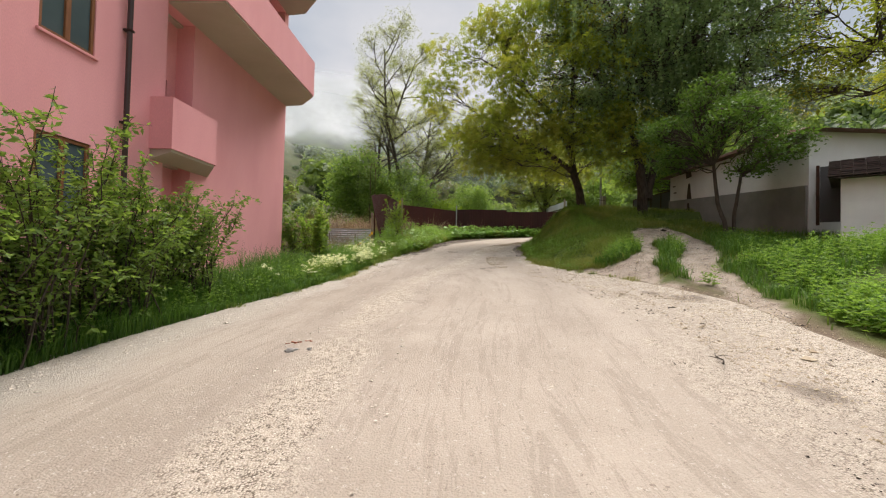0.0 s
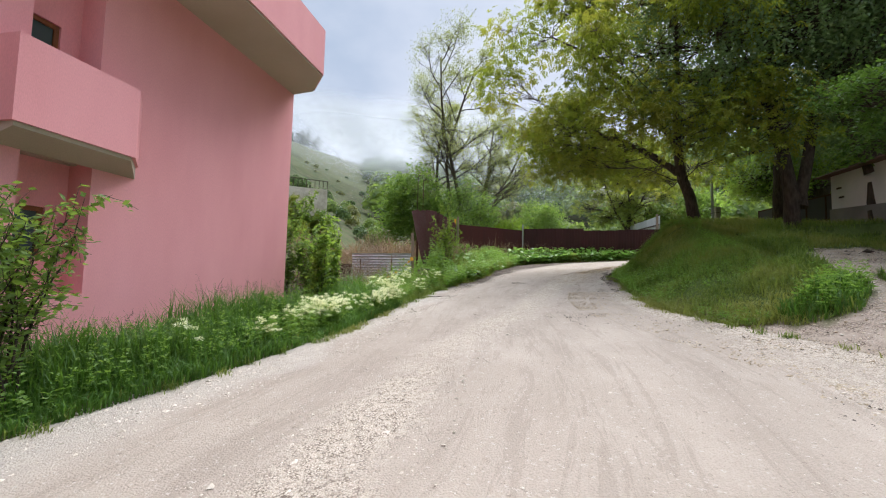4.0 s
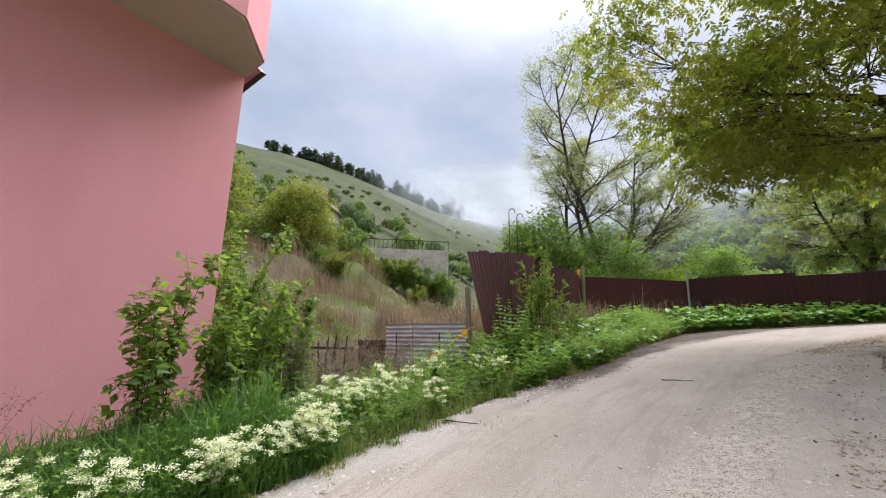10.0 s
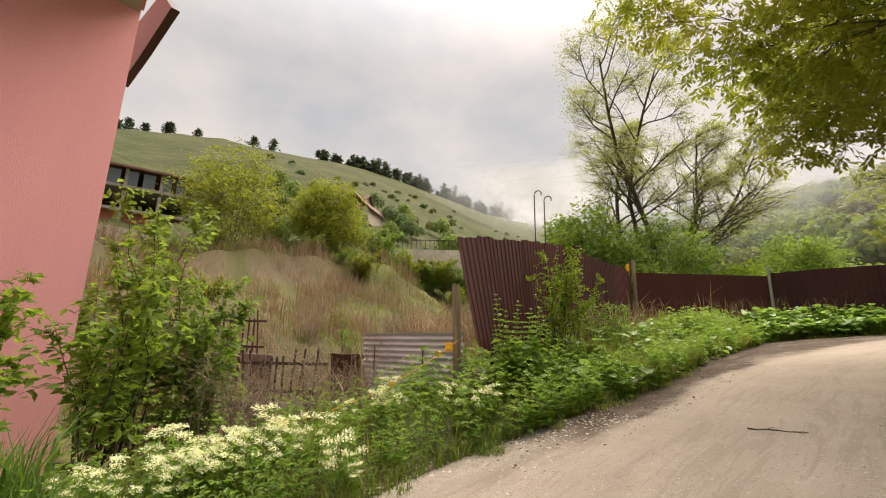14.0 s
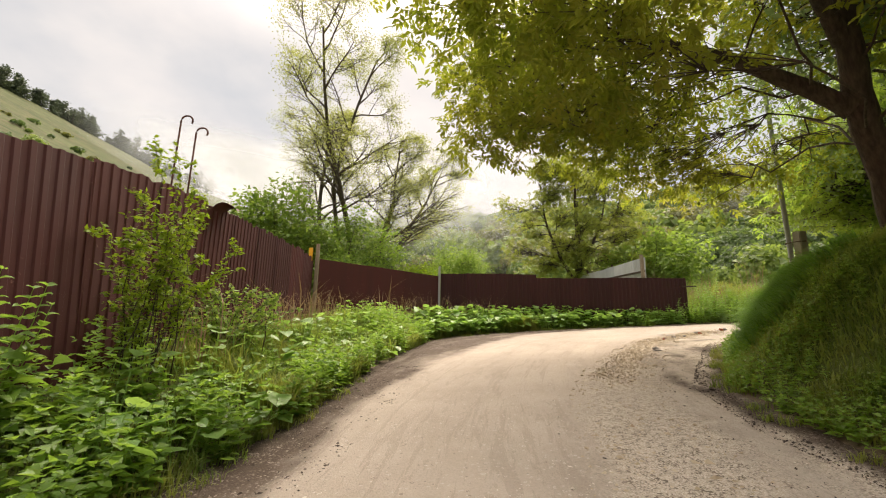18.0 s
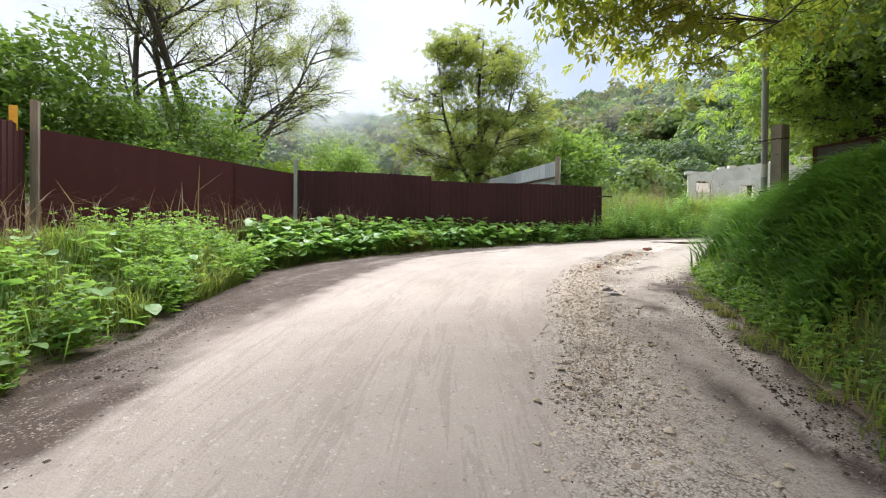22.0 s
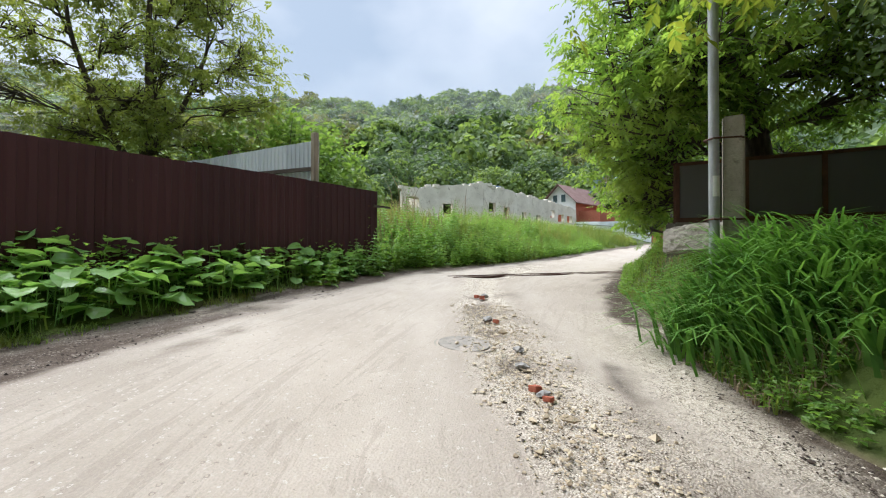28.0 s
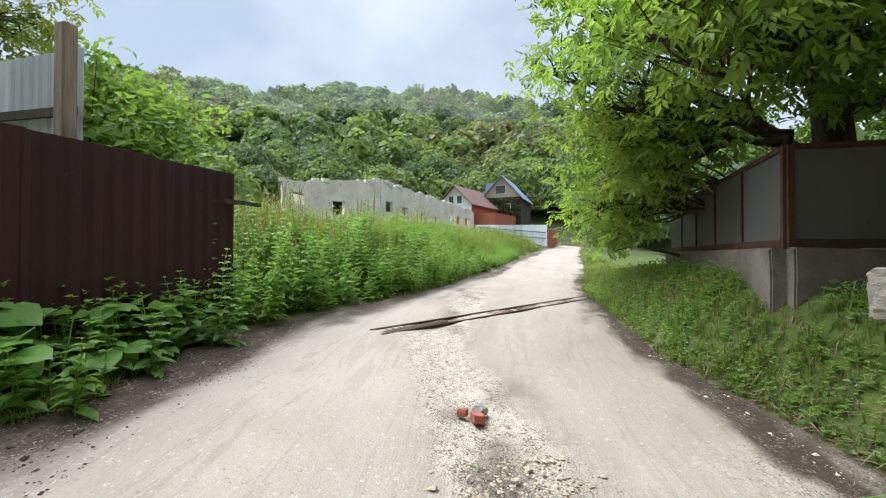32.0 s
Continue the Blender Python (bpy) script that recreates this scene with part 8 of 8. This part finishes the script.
def far_houses():
    ruin()
    h = gable_house("house", pose(68.0, 46.8, 7.2, 0, 0, -16), 5.6, 9, 4.9, 7.5, M["brick_red"], M["roof_rose"], "small brick house with a whitewashed gable and faded red roof", M["white_wall"],
                    ((-0.8, 4.9, 0.75, 1.1), (0.6, 4.9, 0.75, 1.1)))
    part("whitewash", box(-0.03, -2.8, 3.0, 0.0, 2.8, 4.9), M["white_wall"], h, "whitewashed upper wall")
    for k in range(3):
        part("window", box(2 + k * 2.2, -2.84, 1.9, 2.9 + k * 2.2, -2.78, 3.1), M["glass"], h)
    part("annex", box(1.0, -6.0, -1, 8.5, -2.8, 3.4), M["brick_red"], h, "low red-brick annex")
    g = gable_house("house", pose(75.4, 41.0, 7.0, 0, 0, -6), 6.2, 8, 6.8, 10.2, M["wood_dark"], M["roof_blue"], "tall house with a steep blue-grey metal roof and ivy-grown walls", M["soffit"],
                    ((0.2, 7.4, 1.6, 1.3), (-1.0, 4.6, 0.8, 1.1), (1.2, 4.6, 0.8, 1.1)))
    rng = np.random.default_rng(4)
    c = np.column_stack([np.full(420, -0.12), rng.uniform(-3.0, 3.0, 420), rng.uniform(0, 6.6, 420)])
    v, f = leaves(rng, c, (0.12, 0.15, 0.15), 5, 0.35, 0.3, 0.4, 0.8)
    part_np("ivy", v, f, M["forest_b"], g, "dense green ivy")
    part("dormer", box(1.0, 1.4, 8.0, 2.6, 2.9, 9.4), M["roof_blue"], g, "blue-grey dormer")
    # white sheet fence with a brown return, across the end of the road
    wf = root("fence", pose(0, 0, 0), "white sheet fence with level rails at the far bend", "fence")
    profile_run((55.05, 41.0), (56.15, 33.2), lambda q: 0.1, lambda q: 1.9 + 0.6 * q, M["white_sheet"], wf, 2.6, 0.3, 0.02, seed=31)
    for z in (0.95, 1.6):
        part("rail", beam((54.98, 40.9, z + rise(55, 40.9)), (56.05, 33.3, z + rise(56, 33.3)), 0.05, 0.07), M["dark_panel"], wf, "dark level rail")
    bf = root("fence", pose(0, 0, 0), "brown sheet fence along the far road", "fence")
    profile_run((56.2, 33.1), (64.0, 32.2), lambda q: 0.0, lambda q: 2.0, M["brick_red"], bf, 2.2, 0.3, 0.02, seed=32)
    # unfinished concrete building on the slope
    u = root("unfinished_building", pose(-56.9, 30.6, 0.5, 0, 0, -18), "unfinished concrete frame building with open floors on the slope", "building")
    for z in (14.1, 16.4, 19.2):
        part("floor_slab", box(-9, -11, z, 0, 7.2, z + 0.35), M["concrete"], u, "bare concrete slab")
    part("roof", box(-9.4, -11.4, 21.6, 0.4, 7.6, 21.85), M["roof_brown"], u, "rusty brown roof")
    for k in range(6):
        y = -10.6 + k * 3.5
        for z in (14.4, 16.7, 19.5):
            part("column", box(-0.5, y, z, -0.1, y + 0.35, z + (2.1 if z < 19 else 2.1)), M["concrete"], u, "concrete column")
    for k in range(10):
        part("window_frame", box(-0.35, -10.2 + k * 1.7, 19.6, -0.28, -9.0 + k * 1.7, 21.4), M["glass"], u, "blue-tinted window")
    part("wall", box(-8.8, -10.8, 12.0, -0.6, 7.0, 16.4), M["brick_red"], u, "red brick infill")
    # back wall in a dark colour that stands for the shade inside
    part("wall", box(-8.8, -10.8, 16.7, -7.0, 7.0, 21.6), M["wood_dark"], u, "back wall coloured dark like an unlit inside")
    rw = part("retaining_wall", box(-44.8, 20, 6.5, -44.2, 40.5, 12.2), M["concrete"])
    tagged(rw, "grey concrete retaining wall below the unfinished building", "wall")
    # houses on the meadow slope
    gable_house("house", pose(-53.4, 66.2, 23.9, 0, 0, 200), 7.5, 7, 1.5, 4.9, M["soffit"], M["roof_rose"], "white hillside house with a steep brown roof", None, ())
    gable_house("house", pose(-55.9, 68.8, 24.2, 0, 0, 290), 6.5, 6.5, 1.4, 4.6, M["soffit"], M["roof_rose"], "dark-roofed wing of the hillside house", None, ((0.0, 1.5, 0.9, 1.0),))
    gable_house("house", pose(-70.0, 60.6, 24.5, 0, 0, 215), 3.4, 4, 3.6, 5.6, M["white_wall"], M["roof_dark"], "narrow white hut with a dark roof on the slope", None, ((0.0, 1.4, 0.7, 1.0),))
    yw = part("retaining_wall", rough_up(box(0, -0.25, 5.0, 13.0, 0.25, 9.3), 0.1, 0.7, 4), M["stone_pale"])
    yw.matrix_world = pose(-32.0, 46.4, 3.3, 0, 0, 35)
    tagged(yw, "pale yellow stone retaining wall on the slope", "wall")
    fr = root("fence", pose(-32.0, 46.4, 12.55, 0, 0, 35), "dark railing on top of the pale retaining wall", "fence")
    for k in range(27):
        part("baluster", box(k * 0.5 - 0.03, -0.03, 0, k * 0.5 + 0.03, 0.03, 1.1), M["wood_dark"], fr)
    part("rail", box(0, -0.04, 1.1, 13.1, 0.04, 1.17), M["wood_dark"], fr)


far_houses()


# ---- things on the road ----
def lump(name, x, y, size, mat, label, category, seed, flat=0.6, sink=0.22):
    bm = bmesh.new()
    bmesh.ops.create_icosphere(bm, subdivisions=2, radius=1.0)
    size = tuple(0.8 * q for q in size)
    for v in bm.verts:
        v.co *= 1 + 0.5 * noise.noise(v.co * 1.4 + Vector((seed, 0, 0))) + 0.12 * noise.noise(v.co * 4 + Vector((seed, 3, 0)))
        v.co.x *= size[0]
        v.co.y *= size[1]
        v.co.z *= size[2]
    for f in bm.faces:
        f.smooth = False
    ob = part(name, bm, mat)
    ob.matrix_world = pose(x, y, ground_z(x, y) + size[2] * (1 - 2 * sink), 0, 0, seed * 47)
    return tagged(ob, label, category)


def look_level(a, b):
    """A frame at a on the ground whose x axis runs along the ground to b."""
    za, zb = rise(*a), rise(*b)
    L = math.hypot(b[0] - a[0], b[1] - a[1])
    return Matrix.Translation((a[0], a[1], za - 0.016)) @ Matrix.Rotation(math.atan2(b[1] - a[1], b[0] - a[0]), 4, "Z") @ Matrix.Rotation(-math.atan2(zb - za, L), 4, "Y") @ Matrix.Rotation(math.radians(5.3), 4, "X")


def road_things():
    # manhole cover in its ring
    m = root("manhole", pose(8.78, 30.78, ground_z(8.78, 30.78) - 0.042, 5.2, -2.5, 0), "worn iron manhole cover dusted with road dirt", "manhole cover")
    bm = bmesh.new()
    bmesh.ops.create_cone(bm, cap_ends=True, segments=48, radius1=0.30, radius2=0.295, depth=0.05)
    for v in bm.verts:
        v.co.z += 0.012
    part("cover", bm, M["dusty_iron"], m, "grey iron cover")
    v, f = tube_arrays([(0.335 * math.cos(a), 0.335 * math.sin(a), 0.008) for a in np.linspace(0, 2 * math.pi, 49)], 0.022, 6)
    part_np("ring", v, f, M["concrete"], m, "worn ring", True)
    for k in range(8):
        a = k * math.pi / 4
        part("rib", box(0.16 * math.cos(a) - 0.05, 0.16 * math.sin(a) - 0.012, 0.036, 0.16 * math.cos(a) + 0.05, 0.16 * math.sin(a) + 0.012, 0.040), M["dusty_iron"], m)
    # drain grate across the road, half buried
    g = root("drain_grate", look_level((13.42, 33.68), (19.9, 30.4)), "rusty steel drain grate half buried across the road", "drain grate")
    L = 7.3
    for y in (-0.13, 0.13):
        part("edge_bar", box(0, y - 0.022, -0.05, L, y + 0.022, 0.028, 0.004), M["rust"], g, "rusty edge bar")
    for k in range(61):
        if 4 < k < 22 or k % 23 == 5:
            continue
        part("grate_bar", box(0.1 + k * 0.117, -0.11, -0.03, 0.13 + k * 0.117, 0.11, 0.016), M["rust"], g)
    part("bed", box(0, -0.11, -0.09, L, 0.11, -0.012), M["concrete_dark"], g, "dirt-filled channel")
    pl = part("plank", rough_up(box(0, -0.07, -0.02, 1.3, 0.07, 0.03, 0.006), 0.012, 3, 3), M["wood_dark"])
    pl.matrix_world = pose(13.5, 33.55, ground_z(13.9, 33.3) - 0.012, 3, 0, -22)
    tagged(pl, "dark splintered plank lying against the drain grate", "plank")
    # stones and brick bits washed out of the gully
    for x, y, s, mt, lab, sd in ((6.44, 27.5, (0.12, 0.085, 0.05), "stone", "grey fieldstone lying in the washed-out gully", 1.0), (8.45, 29.95, (0.085, 0.07, 0.045), "stone", "blue-grey stone in the gully", 2.0),
                                 (7.92, 29.56, (0.075, 0.06, 0.038), "stone", "dark grey stone in the gully", 3.0), (10.0, 31.06, (0.17, 0.08, 0.045), "stone", "flat grey stone in the gully", 4.0),
                                 (8.95, 30.18, (0.09, 0.06, 0.04), "stone", "small grey stone by the manhole", 5.0), (11.57, 31.87, (0.085, 0.07, 0.06), "stone", "grey cobble beside broken brick", 6.0), (6.3, 27.2, (0.13, 0.08, 0.03), "stone", "flat buried stone in the gully", 7.5)):
        lump("stone", x, y, s, M[mt], lab, "stone", sd)
    for x, y, s, rz in ((11.45, 31.86, (0.075, 0.045, 0.03), 25), (8.0, 29.66, (0.05, 0.038, 0.025), 60), (9.98, 30.92, (0.045, 0.035, 0.025), 10), (7.86, 29.5, (0.04, 0.03, 0.02), 70), (11.5, 32.0, (0.04, 0.03, 0.025), 80)):
        ob = part("broken_brick", rough_up(box(-s[0], -s[1], -s[2], s[0], s[1], s[2], 0.003), 0.009, 19, 3, rz), M["brick_red"])
        ob.matrix_world = pose(x, y, ground_z(x, y) + s[2] * 0.45, 6, 8, rz)
        tagged(ob, "broken piece of red brick in the gully", "brick", "brick pieces")
    # cobble and crushed brick by the pink house
    lump("stone", -1.78, 5.02, (0.095, 0.06, 0.035), M["stone"], "smooth blue-grey cobble pressed into the gravel", "stone", 8.6)
    lump("stone", -1.57, 5.06, (0.05, 0.035, 0.025), M["stone"], "small grey stone pressed into the gravel", "stone", 9.3)
    rc = random.Random(31)
    for k in range(11):
        x, y, q = -1.92 + 0.026 * k + rc.uniform(-0.02, 0.02), 5.36 + 0.008 * k + rc.uniform(-0.035, 0.035), rc.uniform(0.008, 0.02)
        ob = part("brick_crumb", rough_up(box(-q, -q * 0.7, -q * 0.5, q, q * 0.7, q * 0.5, 0.002), 0.004, 40, 1, k), M["brick_red"])
        ob.matrix_world = pose(x, y, ground_z(x, y) + q * 0.3, 5, 9, rc.uniform(0, 180))
        tagged(ob, "crumb of crushed red brick on the gravel", "brick", "brick crumbs")
    # twigs and dead leaves on the road
    rng = random.Random(12)
    for x, y, L, a in ((0.8, 19.9, 0.55, 0.3), (3.0, 4.35, 0.6, 1.1), (-1.7, 16.5, 0.5, 0.1), (3.9, 6.85, 0.3, 0.6), (4.2, 2.2, 0.9, 2.2)):
        pts = [(x + math.cos(a) * L * q + rng.uniform(-0.02, 0.02), y + math.sin(a) * L * q + rng.uniform(-0.02, 0.02), ground_z(x, y) + 0.02 + rng.uniform(0, 0.015)) for q in np.linspace(-0.5, 0.5, 7)]
        ch = [tube_arrays(pts, np.linspace(0.010, 0.004, 7), 5)]
        for k in (2, 4):
            p = pts[k]
            b = a + rng.choice((-0.8, 0.8))
            ch.append(tube_arrays([p, (p[0] + math.cos(b) * L * 0.15, p[1] + math.sin(b) * L * 0.15, p[2] + 0.01), (p[0] + math.cos(b) * L * 0.28, p[1] + math.sin(b) * L * 0.28, p[2] + 0.005)], [0.005, 0.004, 0.002], 4))
        v, f = joined(ch)
        ob = part_np("twig", v, f, M["wood_dark"])
        tagged(ob, "dry forked twig lying on the gravel", "twig", "twigs")


road_things()


def gravel():
    """Loose limestone chips: many at the verges and along the gully, few in the ruts."""
    rng = np.random.default_rng(17)
    base = np.array([(1, 0, 0), (-1, 0, 0), (0, 1, 0), (0, -1, 0), (0.25, 0.2, 0.9), (-0.2, -0.1, -0.9)], float)
    tri = np.array([(0, 2, 4), (2, 1, 4), (1, 3, 4), (3, 0, 4), (2, 0, 5), (1, 2, 5), (3, 1, 5), (0, 3, 5)])

    def scatter(px, py, size, mat, label):
        n = len(px)
        z = height(px, py)
        rad = size * rng.lognormal(0, 0.45, n)
        sc = rng.uniform(0.6, 1.3, (n, 1, 3)) * (1, 1, 0.6) * rad[:, None, None]
        a = rng.uniform(0, 6.283, n)
        v = base[None] * (1 + rng.normal(0, 0.16, (n, len(base), 1))) * sc
        x = v[..., 0] * np.cos(a)[:, None] - v[..., 1] * np.sin(a)[:, None]
        y = v[..., 0] * np.sin(a)[:, None] + v[..., 1] * np.cos(a)[:, None]
        v = np.stack([x + px[:, None], y + py[:, None], v[..., 2] + (z + rad * 0.25)[:, None]], -1).reshape(-1, 3)
        f = (tri[None] + len(base) * np.arange(n)[:, None, None]).reshape(-1, 3)
        stuff("gravel", v, f, mat, label, "gravel")

    for line, side, a, b, n, mat, lab in ((LEFT[1:10], 1, 0.2, -0.9, 17000, "stone_pale", "loose pale limestone chips along the road edge"), (RIGHT[1:10], -1, -1.6, 0.25, 15000, "stone_tan", "loose tan chips along the road edge below the mound"),
                                          (RIGHT[15:21], -1, -0.4, 0.1, 700, "stone_pale", "loose chips at the foot of the grassy bank")):
        x, y, d = strip_points(rng, line, n, a, b, side)
        scatter(x, y, 0.0085, M[mat], lab)
    # the washed-out line between the wheel tracks
    x, y, d = strip_points(rng, STONES[1:8], 38000, -0.8, 0.8, 1)
    x2, y2, d2 = strip_points(rng, STONES[6:13], 20000, -0.75, 0.55, 1)
    k = rng.random(len(x2)) < np.exp(-(d2 / 0.4) ** 2)
    scatter(x2[k], y2[k], 0.0105, M["stone_tan"], "loose tan stones in the washed-out gully")
    k = (rng.random(len(x2)) < 0.5) & (np.abs(d2 - 0.1) < 0.3) & (fbm(x2, y2, 1.8, 4, 5) > 0.08)
    scatter(x2[k], y2[k], 0.006, M["soil"], "dark crumbs of earth along the gully")
    near = (rng.random(len(x)) < np.exp(-(d / 0.42) ** 2)) & (fbm(x, y, 1.6, 3, 2) > -0.3)
    scatter(x[near], y[near], 0.0085, M["stone_pale"], "loose limestone chips between the wheel ruts")
    k = (rng.random(len(x)) < 0.16) & (np.abs(d) < 0.4) & (fbm(x, y, 2.1, 4, 7) > 0.1)
    scatter(x[k], y[k], 0.006, M["soil"], "dark crumbs of earth among the loose chips")
    x, y = rng.uniform(-4, 5, 5000), rng.uniform(0.5, 24, 5000)
    on = inside(x, y, ROAD_RING)
    scatter(x[on], y[on], 0.005, M["stone_pale"], "small stone chips strewn over the road")
    x, y = rng.uniform(2.6, 9.0, 60000), rng.uniform(1.5, 16.5, 60000)
    on = inside(x, y, FAN) & ~off_track(x, y)
    x, y = x[on], y[on]
    half = rng.random(len(x)) < 0.5
    dark = (rng.random(len(x)) < 0.16) & (fbm(x, y, 1.4, 4, 71) > 0.0)
    scatter(x[dark] + 0.02, y[dark], 0.009, M["soil"], "dark crumbs of earth on the side track")
    x3, y3, d = strip_points(rng, RIGHT[1:8], 5200, -2.2, 0.2, -1)
    dark = fbm(x3, y3, 1.2, 4, 72) > 0.06
    scatter(x3[dark], y3[dark], 0.0075, M["soil"], "dark crumbs of earth among the loose chips of the road edge")
    scatter(x[half], y[half], 0.0085, M["stone_pale"], "loose pale stones on the side track")
    scatter(x[~half], y[~half], 0.0085, M["stone_tan"], "loose tan stones on the side track")
    # dead leaves and bits of bark on the shaded half of the bend
    x, y, d = strip_points(rng, RIGHT[8:17], 1500, -1.9, 0.1, -1)
    scatter(x, y, 0.0065, M["soil"], "dead leaves and bark crumbs on the shaded half of the road")
    # dark clods at the damp verge
    x, y, d = strip_points(rng, LEFT[8:19], 17000, 0.25, -0.95, 1)
    x2, y2, d2 = strip_points(rng, RIGHT[9:18], 5000, -0.4, 0.2, -1)
    scatter(np.concatenate([x, x2]), np.concatenate([y, y2]), 0.007, M["soil"], "dark clods of damp earth and leaf litter at the verge")


gravel()
